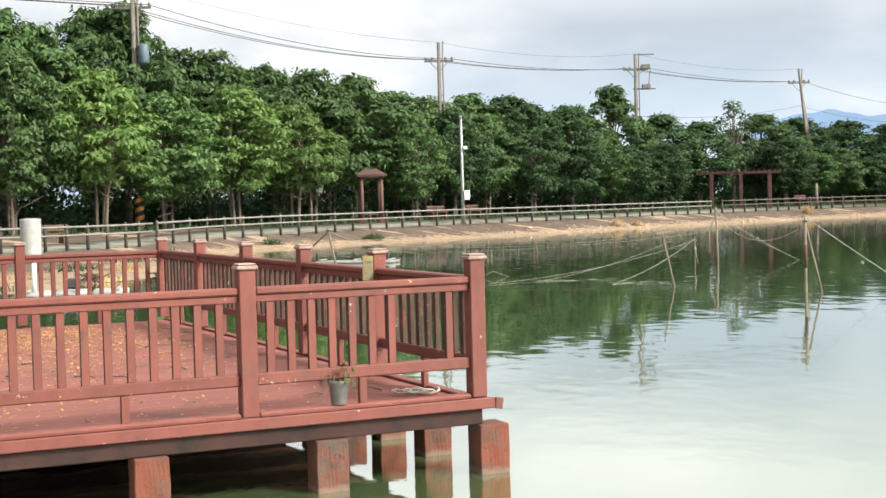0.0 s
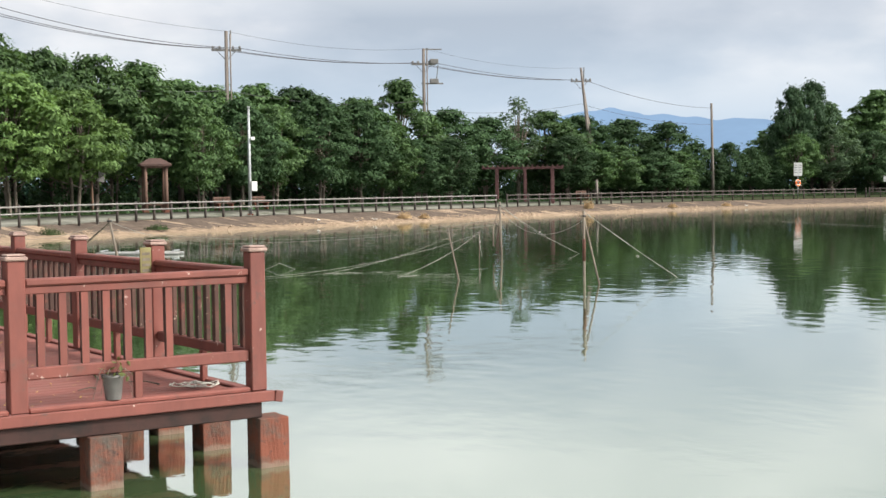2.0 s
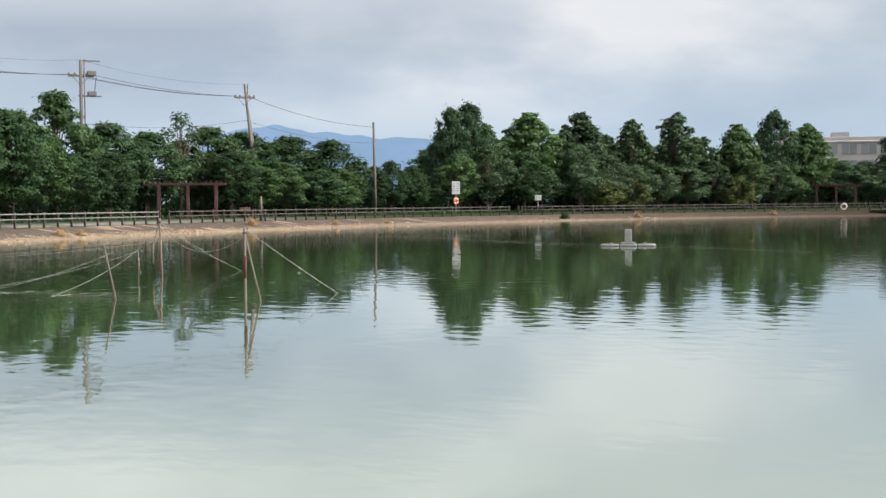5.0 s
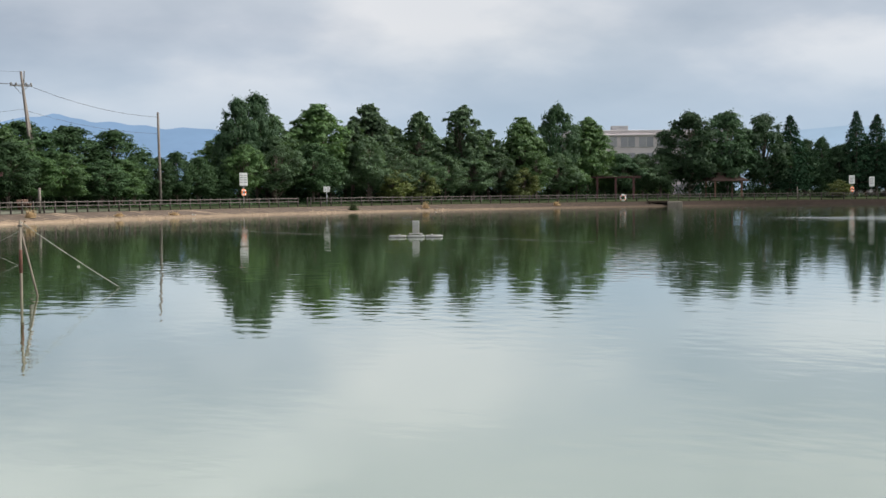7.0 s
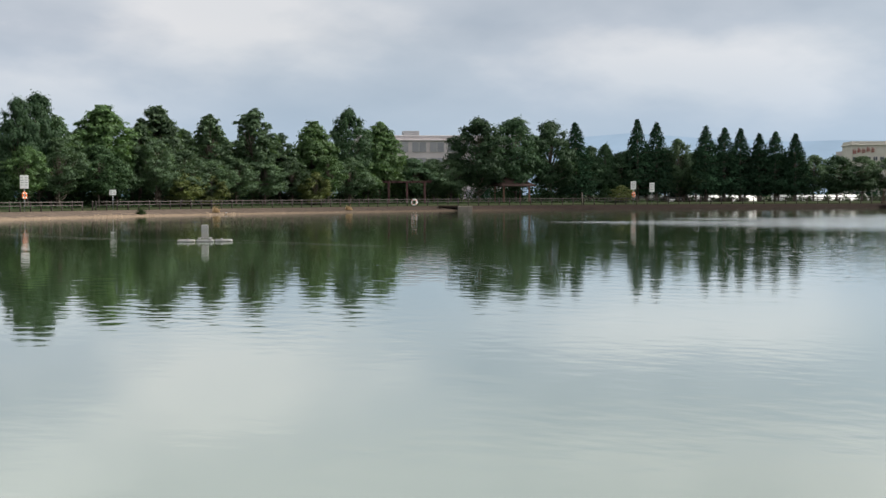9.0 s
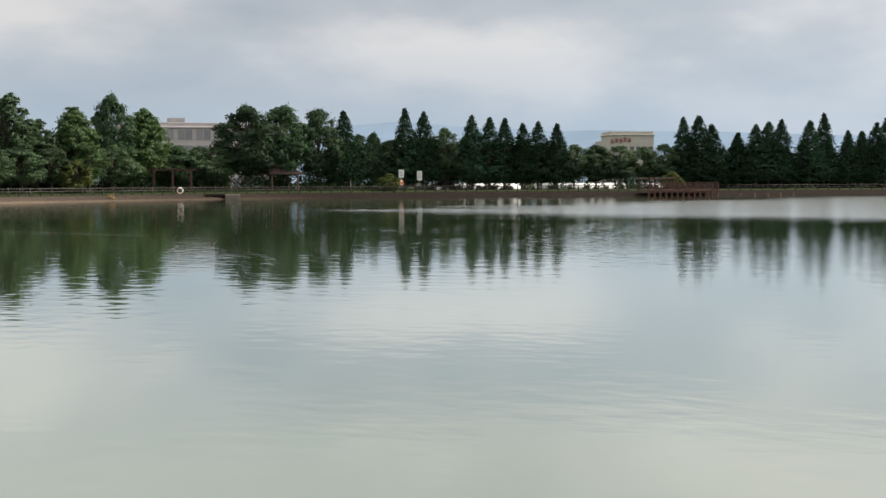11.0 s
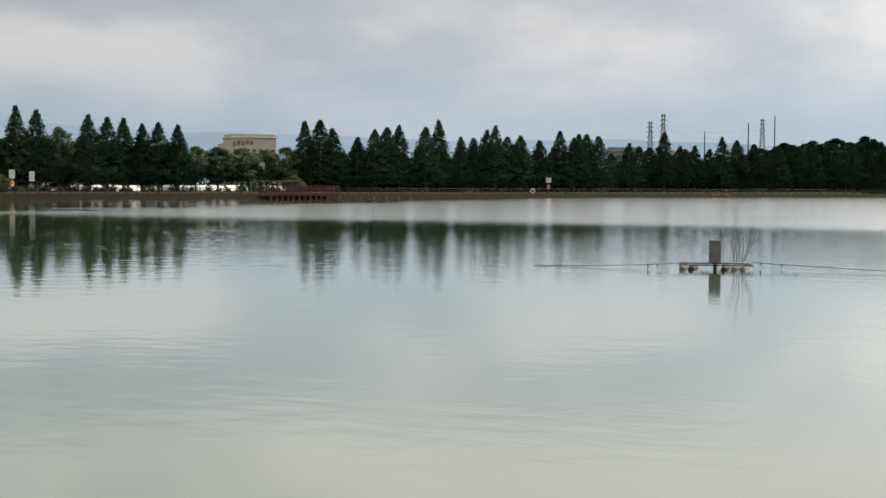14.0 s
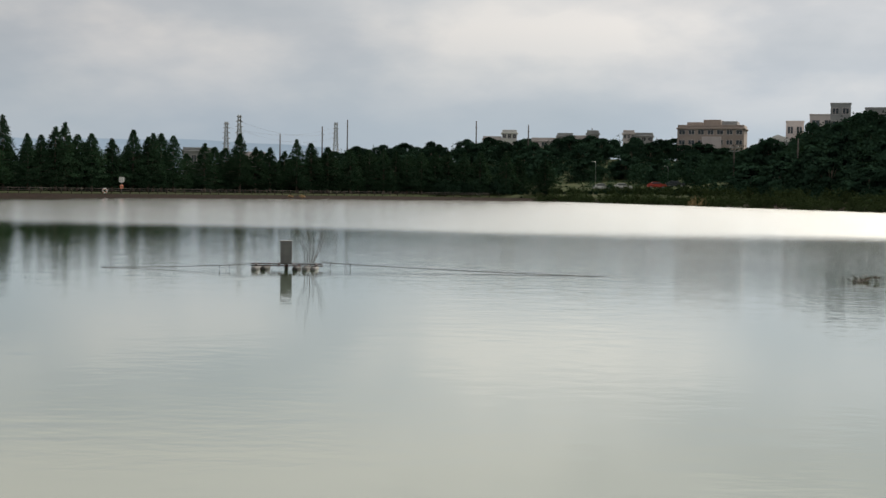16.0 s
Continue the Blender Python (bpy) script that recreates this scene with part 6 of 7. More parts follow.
def litter():
    rng = np.random.default_rng(12)
    n = 13000
    x = -0.7 - rng.beta(1.6, 1.0, n) * 6.3
    y = 0.3 + (Y_BACK - 0.6) * np.where(rng.random(n) < 0.84, rng.beta(4.2, 1.6, n), rng.random(n))
    m = pose(*DECK[:3], 0, 0, DECK[3])
    pos = np.array([m @ Vector((p, q, DZ + 0.012)) for p, q in zip(x, y)])
    out = np.tile([0, 0, 3.0], (n, 1))
    v, f = leaf_cloud(pos, out, 0.038, rng, 0.0, 0.5)
    tagged(link_mesh("fallen_leaves", v, f, LEAF_DRY), "dry yellow leaves scattered on the deck boards", "fallen leaves", kind="stuff")
    for i in range(34):
        rr = random.Random(i)
        p = m @ Vector((-0.4 - rr.uniform(0, 5.0), rr.uniform(0.3, 6.0), DZ + 0.012))
        a = rr.uniform(0, math.tau)
        L = rr.uniform(0.1, 0.45)
        d = Vector((math.cos(a), math.sin(a), 0)) * L
        tagged(part("twig", tubed([p, p + d * 0.5 + Vector((0.02, 0.02, 0.01)), p + d], [0.008, 0.007, 0.004], 5), BARK), "dry fallen twig on the deck boards", "twig", "twigs on the deck")
    rr = random.Random(8)
    p, a = [], 0.0
    q = Vector((-0.34, 0.6))
    for t in range(70):  # a tangle thrown down in short loops
        a += rr.uniform(-0.3, 1.5)
        q += Vector((math.cos(a) * 0.05, math.sin(a) * 0.06)) + (Vector((-0.24, 0.66)) - q) * 0.16
        p.append(m @ Vector((q.x, q.y, DZ + 0.012 + rr.uniform(0.0, 0.03))))
    tagged(part("tangled_cord", tubed(p, 0.006, 5), CORD, smooth=True), "loose tangled pale cord lying on the deck corner", "cord")


LEAF_DRY = leaf_material("leaf_dry", (0.20, 0.10, 0.035), (0.52, 0.36, 0.11), 0.1)
litter()


def small_sign():
    m = pose(*DECK[:3], 0, 0, DECK[3])
    p = m @ Vector((side[1][0] - 0.11, side[1][1] - 0.08, DZ + 0.885))
    top = empty("warning_tag", p.x, p.y, p.z, DECK[3] + SKEW + 12)
    pn = part("panel", boxed((-0.075, -0.006, -0.02), (0.045, 0.006, 0.24), 0.003), YELLOW, top)
    for i in range(4):
        part("text_bar", boxed((-0.055, -0.010, 0.02 + i * 0.05), (0.025, -0.007, 0.045 + i * 0.05)), BAMBOO, pn)
    tagged(top, "faded yellow notice tied to the deck railing post", "notice")


small_sign()


# ---- second deck on the far shore, with stub posts beside it ----
def far_deck():
    ax, ay, _ = along(270.9, -1.0)
    bx, by, _ = along(282.3, -1.0)
    L = math.hypot(bx - ax, by - ay)
    rz = math.degrees(math.atan2(by - ay, bx - ax))
    top = empty("timber_deck", ax, ay, 0, rz)
    z = 0.95
    part("platform", boxed((0, -1.6, z - 0.14), (L, 3.5, z), 0.02), SHADED_RED, top)
    part("fascia", boxed((-0.03, -1.66, z - 0.3), (L + 0.03, -1.61, z - 0.01), 0.01), SHADED_RED, top)
    n = 12
    for i in range(n + 1):
        px = 0.2 + i * (L - 0.4) / n
        part("pier", boxed((px - 0.14, -1.45, -0.8), (px + 0.14, -1.15, z - 0.142), 0.02), PIER, top)
        part("railing_post", boxed((px - 0.07, -1.6, z + 0.002), (px + 0.07, -1.46, z + 1.12), 0.01), SHADED_RED, top)
    for zz in (0.18, 1.0):
        part("rail", boxed((0.05, -1.58, z + zz), (L - 0.05, -1.48, z + zz + 0.08), 0.01), SHADED_RED, top)
    me = None
    for i in range(int(L / 0.2)):
        if me is None:
            ob = part("baluster", boxed((-0.03, -1.55, z + 0.26), (0.03, -1.51, z + 1.0)), SHADED_RED, top)
            me = ob.data
        else:
            ob = new("baluster", me)
            ob.parent = top
        ob.matrix_basis = pose(0.15 + i * 0.2, 0, 0)
    for i in range(6):
        part("railing_post", boxed((0.3 + i * 1.2, 3.3, z + 0.002), (0.42 + i * 1.2, 3.42, z + 1.7), 0.01), SHADED_RED, top)
    part("rail", boxed((0.3, 3.3, z + 1.702), (6.5, 3.42, z + 1.8), 0.01), CAPW, top)
    tagged(top, "red-brown timber deck on many piers by the far shore", "deck")
    for i, s in enumerate((286, 288.4, 290.6, 292.8, 295)):
        x, y, _ = along(s, -2.0)
        tagged(part("stub_post", tubed([(x, y, -0.8), (x, y, 0.3 + 0.08 * (i % 2))], [0.13, 0.11], 8), PIER, smooth=True), "short dark stub post in the water", "post", "stub posts beside the far deck")


far_deck()


# ---- buildings, pylons and traffic beyond ----
def storey_building(name, x, y, z, w, d, h, rz, rows, cols, wall, label, cornice=True, extras=True, top_row=1.0, pier_w=0.16, sill=(0.24, 0.74), glass=None):
    top = empty(name, x, y, z, rz)
    part("wall", boxed((-w / 2, -d / 2, -3), (w / 2, d / 2, h)), wall, top)
    if cornice:
        part("cornice", boxed((-w / 2 - 0.35, -d / 2 - 0.35, h - 0.7), (w / 2 + 0.35, d / 2 + 0.35, h - 0.25), 0.08), wall, top)
        part("parapet", boxed((-w / 2 + 0.1, -d / 2 + 0.1, h + 0.002), (w / 2 - 0.1, d / 2 - 0.1, h + 0.7), 0.05), wall, top)
    else:
        part("parapet", boxed((-w / 2 - 0.1, -d / 2 - 0.1, h + 0.002), (w / 2 + 0.1, d / 2 + 0.1, h + 0.4), 0.05), wall, top)
    if extras:
        part("stair_tower", boxed((-w * 0.12, -d * 0.3, h + 0.702), (w * 0.14, d * 0.3, h + 2.4), 0.05), wall, top)
    sh = h * top_row / rows
    for r in range(rows):
        for c in range(cols):
            cw = w / cols
            x0, x1 = -w / 2 + cw * (c + pier_w), -w / 2 + cw * (c + 1 - pier_w)
            z0, z1 = sh * (r + sill[0]), sh * (r + sill[1])
            win = part("window", boxed((x0, -d / 2 - 0.10, z0), (x1, -d / 2 - 0.06, z1)), PALE_WALL, top)
            part("pane", boxed((x0 + 0.12, -d / 2 - 0.13, z0 + 0.12), ((x0 + x1) / 2 - 0.06, -d / 2 - 0.101, z1 - 0.12)), glass or GLASS, win)
            part("pane", boxed(((x0 + x1) / 2 + 0.06, -d / 2 - 0.13, z0 + 0.12), (x1 - 0.12, -d / 2 - 0.101, z1 - 0.12)), glass or GLASS, win)
    tagged(top, label, "building", "buildings beyond the pond")
    return top


ba = storey_building("office_building", 221, 257, 0.6, 40, 14, 15.6, facing(221, 257) + 6, 4, 9, LILAC_WALL, "pale lilac four-storey building with rows of large windows", extras=False, pier_w=0.09, sill=(0.10, 0.78), glass=PALE_PANE)
part("roof_room", boxed((-8, -3, 15.9), (-4, 2, 17.6), 0.05), GREY_WALL, ba)
bb = storey_building("hotel_block", 392, 238, 0.6, 15, 13, 17.6, facing(392, 238) + 14, 5, 7, CREAM_WALL, "pale block with red rooftop lettering", extras=False, top_row=0.8)
for i in range(5):
    z = 14.1 + 0.35 * (i % 2) + 0.12 * i
    for bar in ((0.0, 1.25, 0.9, 1.1), (0.0, 1.25, 0.3, 0.5), (0.25, 0.5, 0.0, 1.7), (0.8, 1.0, 0.2, 1.5)):  # strokes too far off to read
        part("letter_bar", boxed((-7.2 + i * 1.45 + bar[0] * 0.9, -6.75, z + bar[2]), (-7.2 + i * 1.45 + bar[1] * 0.9, -6.62, z + bar[3]), 0.02), SIGN_RED, bb)
part("side_wing", boxed((-7.4, 6.51, -3), (2, 16, 15.5)), PALE_WALL, bb)
home = storey_building("apartment_house", 430, -47, 10.4, 20.5, 12, 12.6, facing(430, -47) - 6, 4, 7, PEACH, "peach apartment house with cornice on the hill")
part("roof_room", boxed((-7.5, -4, 13.302), (-2.8, 4, 14.2), 0.05), PEACH, home)
part("roof_room", boxed((3.2, -4, 13.302), (8.0, 4, 14.5), 0.05), GREY_WALL, home)
part("bay", boxed((-2.6, -6.8, -3), (3.4, -6.14, 9.6), 0.05), PALE_WALL, home, "pale grey projecting bay")
storey_building("factory_hall", 405, 112, 2, 9, 12, 11.3, facing(405, 112), 2, 4, GREY_WALL, "grey flat-roofed hall behind the conifers", extras=False)
storey_building("factory_hall", 410, 96, 2, 8, 12, 10.3, facing(410, 96), 2, 4, PALE_WALL, "pale flat-roofed hall behind the conifers", extras=False)
for x, y, top_z, w, m in [(470, 24.7, 21.0, 6.6, PALE_WALL), (470, 18.7, 23.3, 5.2, WHITE), (470, 6.5, 20.7, 9, PALE_WALL), (470, -0.7, 22.4, 5.6, GREY_WALL), (472, -5.9, 21.7, 5, PALE_WALL), (470, -10.3, 23.4, 4.2, GREY_WALL), (470, -22.7, 23.6, 4, PALE_WALL), (470, -27.9, 22.8, 6.4, GREY_WALL)]:
    storey_building("hillside_house", x, y, top_z - 9.6, w, 8, 9, facing(x, y), 3, 3, m, "small flat-roofed house on the wooded hill", extras=False)
storey_building("water_tower_house", 326, -65.5, 14.5, 4.6, 5, 9.2, facing(326, -65), 3, 2, GREY_WALL, "grey rooftop tower above the trees", cornice=False, extras=False)
storey_building("hillside_house", 356, -60, 13, 4.5, 5, 8, facing(356, -60), 2, 2, PALE_WALL, "pale box house above the trees", cornice=False, extras=False)
storey_building("hillside_house", 346, -65, 14, 6, 5, 8.2, facing(346, -65), 2, 2, PALE_WALL, "pale box house above the trees", cornice=False, extras=False)
storey_building("hillside_house", 318, -72, 14, 5, 5, 8.2, facing(318, -72), 2, 2, GREY_WALL, "grey box house above the trees", cornice=False, extras=False)
shed = empty("shed", 346, -55, 11, facing(346, -55))
part("wall", boxed((-4, -3, -2), (4, 3, 4.5)), GREY_WALL, shed)
bm = bmesh.new()
for v0 in ((-4.4, -3.4, 4.5), (4.4, -3.4, 4.5), (4.4, 3.4, 4.5), (-4.4, 3.4, 4.5), (-1.0, -3.4, 6.3), (-1.0, 3.4, 6.3)):
    bm.verts.new(v0)
bm.verts.ensure_lookup_table()
for q in ((0, 3, 2, 1), (0, 1, 4), (3, 5, 2), (0, 4, 5, 3), (1, 2, 5, 4)):
    bm.faces.new([bm.verts[i] for i in q])
part("roof", bm, WHITE, shed, "pale gabled roof")
tagged(shed, "grey shed with pale gabled roof on the hill", "shed")


def pylon(x, y, h, rz):
    top = empty("pylon", x, y, 0, rz)

    def half(z):
        u = z / h
        return (0.10 * (1 - u) ** 1.5 + 0.030) * h * 0.55

    zs = [h * k for k in (0, 0.14, 0.27, 0.39, 0.5, 0.6, 0.69, 0.77, 0.84, 0.9, 0.95, 1.0)]
    for sx, sy in ((-1, -1), (1, -1), (1, 1), (-1, 1)):
        part("leg", tubed([(sx * half(z), sy * half(z), z) for z in zs], 0.22, 5), STEEL, top)
    bm = bmesh.new()
    for z0, z1 in zip(zs[:-1], zs[1:]):
        for sx in (-1, 1):
            for ax in (0, 1):
                p = [sx * half(z0), -half(z0), z0]
                q = [sx * half(z1), half(z1), z1]
                p2, q2 = [sx * half(z0), half(z0), z0], [sx * half(z1), -half(z1), z1]
                if ax:
                    p, q, p2, q2 = ([k[1], k[0], k[2]] for k in (p, q, p2, q2))
                tube(bm, [p, q], 0.13, 4)
                tube(bm, [p2, q2], 0.13, 4)
    part("lattice", bm, STEEL, top)
    for k, L in ((0.60, 2.9), (0.68, 2.8), (0.76, 2.7), (0.84, 2.6), (0.91, 2.4), (0.97, 2.0)):
        part("arm", tubed([(-L, 0, h * k), (0, 0, h * k + 0.9), (L, 0, h * k)], 0.2, 5), STEEL, top)
        part("arm_tie", tubed([(-L, 0, h * k), (L, 0, h * k)], 0.16, 5), STEEL, top)
    tagged(top, "tall steel lattice power pylon in the distance", "pylon", "distant pylons")


pylon(872, 222, 45, facing(872, 222) + 12)
pylon(875, 214, 50, facing(875, 214) + 12)
pylon(1085, 185, 56, facing(1085, 185) + 12)
for a0, b0 in (((872, 222, 42), (1085, 185, 52)), ((875, 214, 46), (1085, 185, 48)), ((875, 214, 40), (1085, 185, 44))):
    wire(a0, b0, 6, 0.04)


def plain_pole(x, y, ztop, r=0.22, arm=False):
    zb = height_at(x, y)
    top = empty("utility_pole", x, y, zb, facing(x, y))
    part("shaft", tubed([(0, 0, -0.5), (0, 0, ztop - zb)], [r, r * 0.75], 8), FENCE_POST, top, smooth=True)
    if arm:
        for dz in (0.5, 1.3):
            part("crossarm", boxed((-1.1, -0.08, ztop - zb - dz - 0.08), (1.1, 0.08, ztop - zb - dz + 0.08), 0.02), STEEL, top)
        for px in (-0.9, 0.0, 0.9):
            part("insulator", tubed([(px, 0, ztop - zb - 0.42), (px, 0, ztop - zb - 0.15)], 0.09, 6), WHITE, top)
    else:
        part("step_bolts", boxed((-r * 1.7, -0.04, ztop - zb - 2.2), (r * 1.7, 0.04, ztop - zb - 2.1), 0.01), FENCE_POST, top)
    tagged(top, "slender utility pole rising above the trees", "utility pole", "poles on the hill")


for x, y, z in [(413.6, 74.8, 21.4), (415, 67.1, 23.6), (419.5, 27.1, 23.9), (420.2, 10.8, 22.9), (413, 88, 19), (470, -10, 24.5)]:
    plain_pole(x, y, z)
plain_pole(298, -37.3, 12.9, 0.2, True)
plain_pole(246.8, -42.2, 12.4, 0.14)


def street_lamp(x, y, z, h):
    top = empty("street_lamp", x, y, z, facing(x, y))
    part("shaft", tubed([(0, 0, -0.5), (0, 0, h - 0.6), (-0.15, 0, h - 0.1), (-0.6, 0, h)], [0.1, 0.07, 0.06, 0.05], 8), STEEL, top, smooth=True)
    part("lamp_head", boxed((-1.0, -0.14, h - 0.06), (-0.5, 0.14, h + 0.06), 0.03), WHITE, top)
    tagged(top, "grey street lamp with curved arm", "street lamp", "street lamps beyond the pond")


x, y, _ = along(275.4, 20)
street_lamp(x, y, 0.6, 6.2)
street_lamp(322, -25, 2.6, 6.0)
street_lamp(326, -8, 2.6, 7.0)


def parked_car(x, y, z, rz, paint, label):
    top = empty("parked_car", x, y, z, rz)
    bm = bmesh.new()
    prof = [(-2.1, 0.35), (-2.15, 0.75), (-1.9, 0.95), (-1.1, 1.0), (-0.5, 1.45), (0.9, 1.5), (1.6, 1.05), (2.1, 0.98), (2.15, 0.4)]
    sides = [[bm.verts.new((px, py * (0.82 if pz < 1.02 else 0.68), pz)) for px, pz in prof] for py in (-1, 1)]
    n = len(prof)
    bm.faces.new(sides[0])
    bm.faces.new(sides[1][::-1])
    for i in range(n):
        j = (i + 1) % n
        bm.faces.new((sides[0][j], sides[0][i], sides[1][i], sides[1][j]))
    body = part("body", bm, paint, top)
    for py in (-0.80, 0.74):
        part("side_window", boxed((-0.75, py, 1.04), (1.15, py + 0.06, 1.36), 0.02), GLASS, body)
    for px in (-1.3, 1.35):
        for py in (-0.85, 0.65):
            w = part("wheel", tubed([(px, py, 0.31), (px, py + 0.2, 0.31)], 0.31, 14), BLACK, top, smooth=True)
            part("rim", tubed([(px, py - 0.01, 0.31), (px, py + 0.21, 0.31)], 0.18, 10), STEEL, w)
    tagged(top, label, "car", "parked cars on the far road")


CAR_WHITE = surface("car_white", (0.70, 0.71, 0.72), (0.78, 0.79, 0.80), 2, 0.3, relief=0)
CAR_RED = surface("car_red", (0.50, 0.05, 0.04), (0.56, 0.07, 0.05), 2, 0.3, relief=0)
CAR_DARK = surface("car_dark", (0.03, 0.04, 0.05), (0.05, 0.06, 0.07), 2, 0.3, relief=0)
for x, y, p, lab in [(304.2, -8.9, CAR_WHITE, "white saloon car parked on the far road"),
                     (304.0, -13.6, CAR_WHITE, "white saloon car parked on the far road"),
                     (303.6, -21.1, CAR_RED, "red saloon car parked on the far road"),
                     (303.3, -25.2, CAR_DARK, "dark saloon car parked on the far road"),
                     (272.7, -38.0, CAR_WHITE, "white saloon car parked on the far road"),
                     (272.2, -41.8, CAR_DARK, "dark saloon car parked on the far road")]:
    parked_car(x, y, height_at(x, y) + 0.05, 90, p, lab)
for s, p, lab in [(241, CAR_WHITE, "white car parked behind the railing"), (245.5, CAR_DARK, "dark car parked behind the railing"), (302, CAR_DARK, "dark car parked under the conifers")]:
    x, y, h = along(s, 21)
    parked_car(x, y, 1.0, h, p, lab)


def greenhouse(s0, s1, off):
    ax, ay, _ = along(s0, off)
    bx, by, _ = along(s1, off)
    L = math.hypot(bx - ax, by - ay)
    top = empty("greenhouse", ax, ay, 0.6, math.degrees(math.atan2(by - ay, bx - ax)))
    bm = bmesh.new()
    n = 9
    ends = []
    for px in (0, L):
        ends.append([bm.verts.new((px, -2.2 * math.cos(math.pi * i / n), 0.15 + 1.25 * math.sin(math.pi * i / n))) for i in range(n + 1)])
    for i in range(n):
        bm.faces.new((ends[0][i], ends[1][i], ends[1][i + 1], ends[0][i + 1]))
    bm.faces.new(ends[0])
    bm.faces.new(ends[1][::-1])
    part("cover", bm, WHITE, top, "white plastic cover", True)
    for i in range(int(L / 3) + 1):
        px = min(L, i * 3.0)
        part("hoop", tubed([(px, -2.23 * math.cos(math.pi * k / 8), 0.1 + 1.32 * math.sin(math.pi * k / 8)) for k in range(9)], 0.04, 5), STEEL, top)
    tagged(top, "long low greenhouse tunnel with white cover", "greenhouse", "greenhouses behind the far shore")


greenhouse(246, 259, 25)
greenhouse(261, 276, 25)
greenhouse(280, 286, 26)


# ---- growth on the bank: tufts of dry and green grass ----
def tuft(s, off, z, r, h, n, mat, label, seed):
    rng = np.random.default_rng(seed)
    x, y, _ = along(s, off)
    a = rng.uniform(0, math.tau, n)
    rr = rng.uniform(0, 1, n) ** 0.5 * r
    base = np.column_stack([x + np.cos(a) * rr, y + np.sin(a) * rr, np.full(n, z)])
    b = rng.uniform(0, math.tau, n)
    hh = h * rng.uniform(0.25, 1.0, n) * (1.15 - 0.8 * rr / r)
    tip = base + np.column_stack([np.cos(b) * hh * 0.45, np.sin(b) * hh * 0.45, hh])
    side = np.column_stack([-np.sin(a), np.cos(a), np.zeros(n)]) * 0.018
    v = np.stack([base - side, base + side, tip], 1).reshape(-1, 3)
    f = np.arange(3 * n).reshape(n, 3)
    tagged(link_mesh("grass_tuft", v, f, mat), label, "grass tuft", "tufts on the bank", "stuff")


for i, (s, off, h, r, mat) in enumerate([(79.5, 1.2, 0.7, 0.9, DRY), (81.5, 1.0, 0.5, 0.7, DRY), (105.5, 2.2, 1.15, 0.75, DRY), (117, 1.4, 0.5, 0.8, DRY), (125, 1.2, 0.5, 0.9, DRY), (153.5, 1.2, 1.3, 1.0, LEAF_REED), (165.5, 1.4, 1.1, 0.8, DRY), (187.5, 1.6, 0.9, 0.8, DRY), (57, 1.0, 0.5, 1.2, LEAF_REED), (50, 0.8, 0.6, 1.5, LEAF_REED), (46, 0.8, 0.6, 1.3, LEAF_REED), (365, 2, 0.8, 1.0, DRY), (368, 2, 0.8, 1.2, DRY), (486, 0.8, 2.3, 3.0, DRY), (489, 0.8, 1.9, 2.4, DRY)]):
    tuft(s, off, 0.05 + off * 0.15, r * 0.6, h, 420, mat, "tuft of dry pale grass on the concrete bank" if mat is DRY else "clump of green reedy grass at the waterline", 100 + i)


def mud_clods():
    """Broken dried mud lying on the lower slope, in drifts."""
    rng = np.random.default_rng(61)
    n = 2300
    drift = np.concatenate([rng.uniform(24, 125, 40), rng.uniform(125, 172, 6)])
    k = rng.integers(0, len(drift), n)
    ss = drift[k] + rng.normal(0, 0.9, n)
    off = np.clip(0.15 + np.abs(rng.normal(0, 0.75, n)) + 0.12 * (ss - drift[k]), 0.05, 3.2)
    size = rng.uniform(0.04, 0.19, n) * rng.uniform(0.6, 1.0, n)
    base = np.column_stack([np.interp(ss, far_s, far[:, 0]) + np.interp(ss, far_s, far_n[:, 0]) * off, np.interp(ss, far_s, far[:, 1]) + np.interp(ss, far_s, far_n[:, 1]) * off, off * 0.157])
    corner = np.array([[1, 0.2, -0.3], [-0.5, 0.9, -0.3], [-0.6, -0.8, -0.3], [0.1, 0.0, 0.75]])
    a = rng.uniform(0, math.tau, n)
    ca, sa = np.cos(a)[:, None], np.sin(a)[:, None]
    shape = corner[None] + rng.normal(0, 0.18, (n, 4, 3))
    v = np.stack([shape[:, :, 0] * ca - shape[:, :, 1] * sa, shape[:, :, 0] * sa + shape[:, :, 1] * ca, shape[:, :, 2] * 0.7], 2) * size[:, None, None] + base[:, None, :]
    f = (np.arange(n)[:, None, None] * 4 + np.array([[0, 1, 3], [1, 2, 3], [2, 0, 3], [0, 2, 1]])[None]).reshape(-1, 3)
    tagged(link_mesh("mud_clods", v.reshape(-1, 3), f, MUD), "pale broken clods of dried mud on the bank", "mud", kind="stuff")


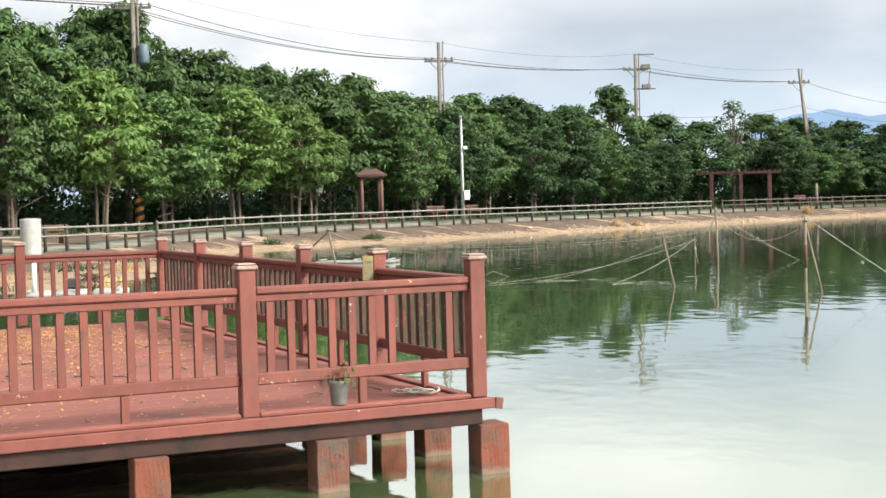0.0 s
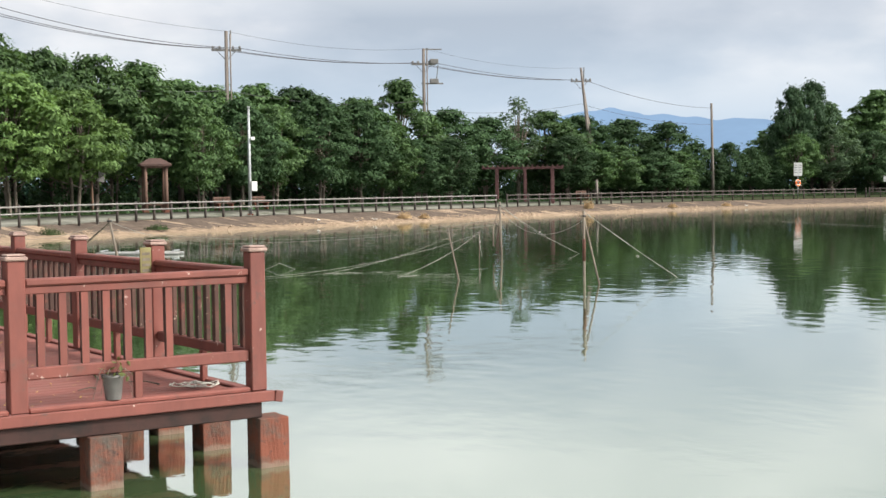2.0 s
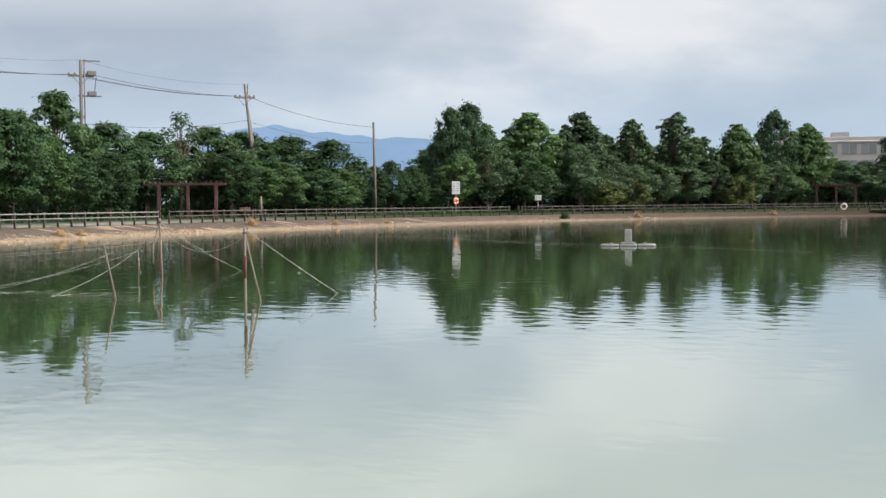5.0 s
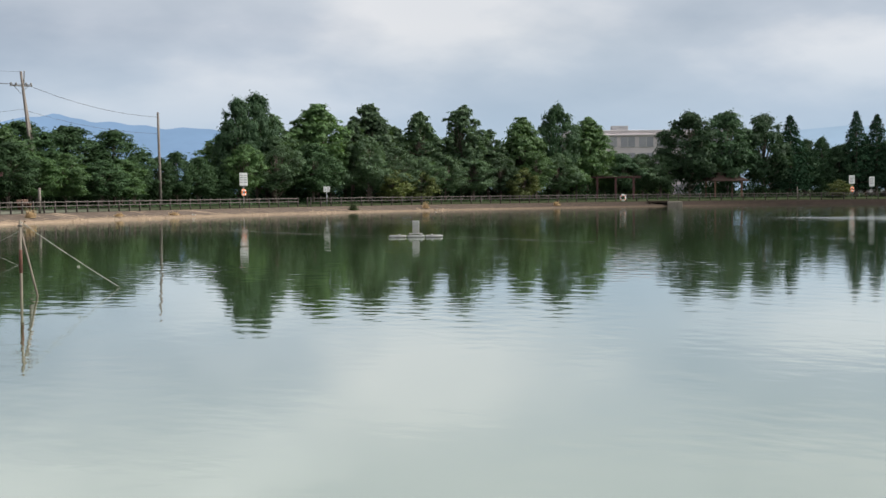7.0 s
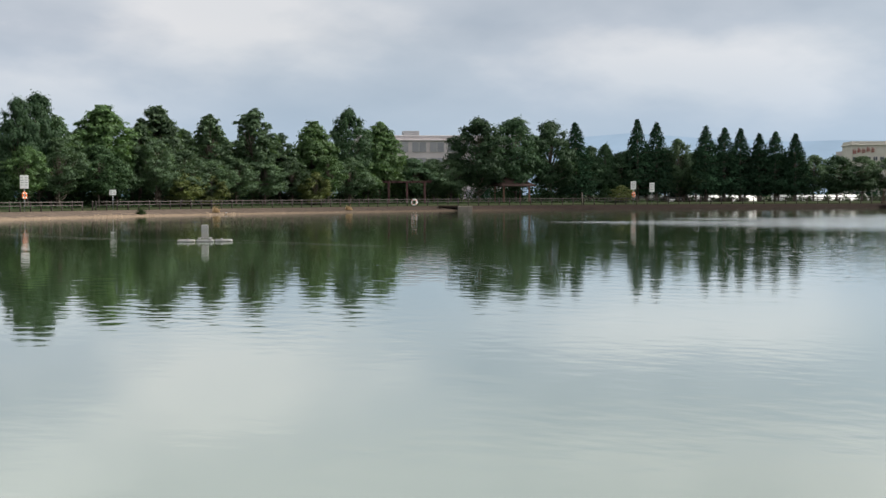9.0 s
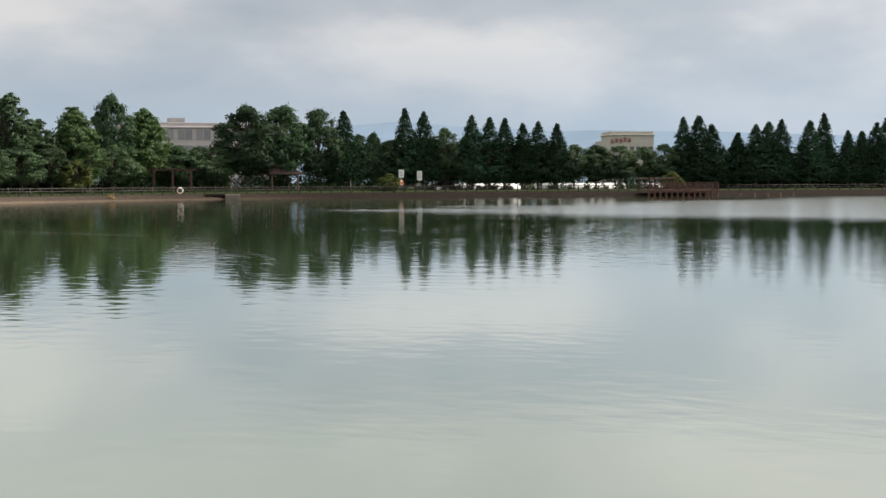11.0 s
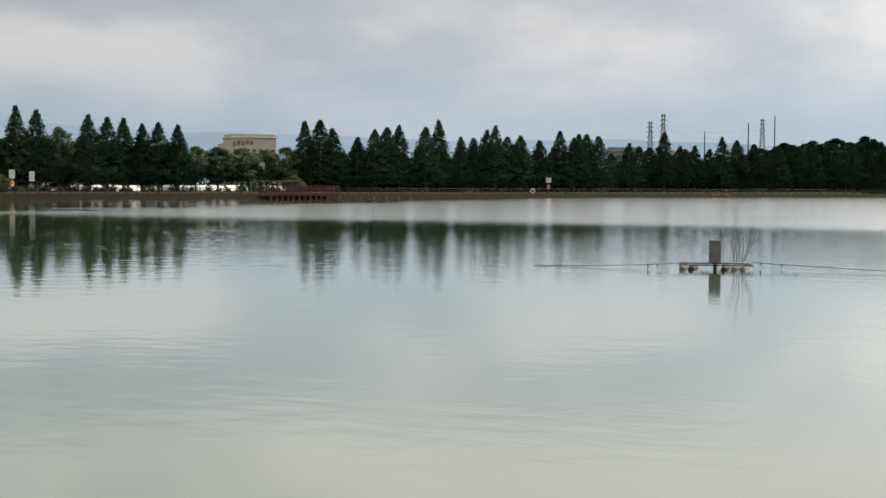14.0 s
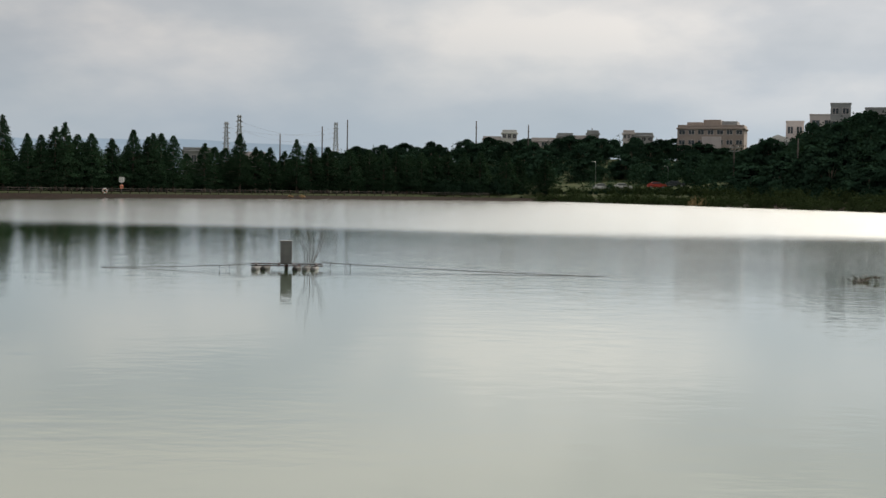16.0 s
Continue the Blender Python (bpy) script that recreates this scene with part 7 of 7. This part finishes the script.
MUD = surface("dried_mud", (0.20, 0.145, 0.10), (0.40, 0.30, 0.21), 3, 0.95)
mud_clods()
for i, (q, off) in enumerate(((71.5, 2.0), (74.2, 1.0), (76.6, 1.5), (128.0, 1.2), (166.5, 0.8))):
    x, y, h = along(q, off)
    bm = boxed((-0.16, -0.08, 0.0), (0.16, 0.08, 0.035), 0.01, Matrix.Rotation(radians(25 + 30 * i), 4, "Z") @ Matrix.Rotation(radians(12), 4, "X"))
    bmesh.ops.subdivide_edges(bm, edges=bm.edges[:], cuts=1)
    for w in bm.verts:
        w.co += Vector((0.02, 0.02, 0.03)) * noise.noise(w.co * 11 + Vector((i, 0, 0)))
    scrap = part("plastic_scrap", bm, WHITE)
    scrap.matrix_world = pose(x, y, off * 0.157 + 0.01, 0, 0, h)
    tagged(scrap, "crumpled white plastic scrap lying on the bank", "litter", "scraps on the bank")


# ---- on the mud flat: tufts, a heap of brushwood and a stake ----
for i, (q, back, h, r, mat) in enumerate([(24, 1.5, 0.45, 1.0, LEAF_REED), (27, 3.5, 0.4, 1.2, DRY), (29.5, 1.2, 0.5, 0.9, DRY), (31.5, 4.5, 0.45, 1.3, LEAF_REED), (33, 2.0, 0.55, 0.8, DRY), (36, 3.2, 0.5, 1.1, LEAF_REED),
                                      (38, 1.0, 0.5, 0.9, DRY), (40.5, 1.6, 0.45, 0.8, LEAF_REED), (22, 6.0, 0.4, 1.5, DRY), (28.5, 8.0, 0.35, 1.5, LEAF_REED), (34, 6.5, 0.35, 1.2, DRY)]):
    off = float(flat_edge(q)) + back
    tuft(q, off, flat_height(q, off) - 0.02, r, h, 260, mat, "sparse tuft of dry grass on the mud flat" if mat is DRY else "sparse green weeds growing on the mud flat", 140 + i)


def brush_heap():
    rr = random.Random(31)
    x, y, _ = along(28.6, float(flat_edge(28.6)) + 0.9)
    bm = bmesh.new()
    for i in range(46):
        a, t = rr.uniform(0, math.tau), rr.uniform(0.2, 1.3)
        c = Vector((rr.gauss(0, 0.22), rr.gauss(0, 0.16), 0.06 + abs(rr.gauss(0, 0.12))))
        d = Vector((math.cos(a), math.sin(a) * 0.7, math.tan(t) * 0.35)).normalized() * rr.uniform(0.18, 0.5)
        tube(bm, [c - d * 0.5, c + Vector((rr.gauss(0, 0.03), 0, 0.03)), c + d], [0.016, 0.013, 0.006], 5)
    ob = part("brushwood_heap", bm, TWIG)
    ob.matrix_world = pose(x, y, flat_height(28.6, float(flat_edge(28.6)) + 0.9) - 0.03)
    tagged(ob, "small heap of dark dead brushwood at the muddy shore", "brushwood")


TWIG = surface("dead_twigs", (0.022, 0.017, 0.014), (0.06, 0.047, 0.038), 8, 0.9)
brush_heap()
off = float(flat_edge(26.6)) + 5.5
x, y, _ = along(26.6, off)
ob = part("stake", tubed([(0, 0, -0.2), (0.01, 0, 0.25), (0.03, 0, 0.62)], [0.045, 0.04, 0.03], 7), TWIG)
ob.matrix_world = pose(x, y, flat_height(26.6, off))
tagged(ob, "short dark stake standing in the mud flat", "stake")


def bank_grass():
    """Short uneven grass between the path and the trees."""
    rng = np.random.default_rng(77)
    n = 12000
    s = rng.uniform(0, 240, n)
    off = rng.uniform(8.3, 12.5, n)
    pts = np.column_stack([np.interp(s, far_s, far[:, 0]) + np.interp(s, far_s, far_n[:, 0]) * off, np.interp(s, far_s, far[:, 1]) + np.interp(s, far_s, far_n[:, 1]) * off, np.full(n, 0.95)])
    a = rng.uniform(0, math.tau, n)
    tip = pts + np.column_stack([np.cos(a) * 0.12, np.sin(a) * 0.12, rng.uniform(0.1, 0.4, n)])
    side = np.column_stack([-np.sin(a), np.cos(a), np.zeros(n)]) * 0.06
    v = np.stack([pts - side, pts + side, tip], 1).reshape(-1, 3)
    tagged(link_mesh("grass", v, np.arange(3 * n).reshape(n, 3), LEAF_SHADE), "short uneven grass beneath the trees", "grass", kind="stuff")


bank_grass()
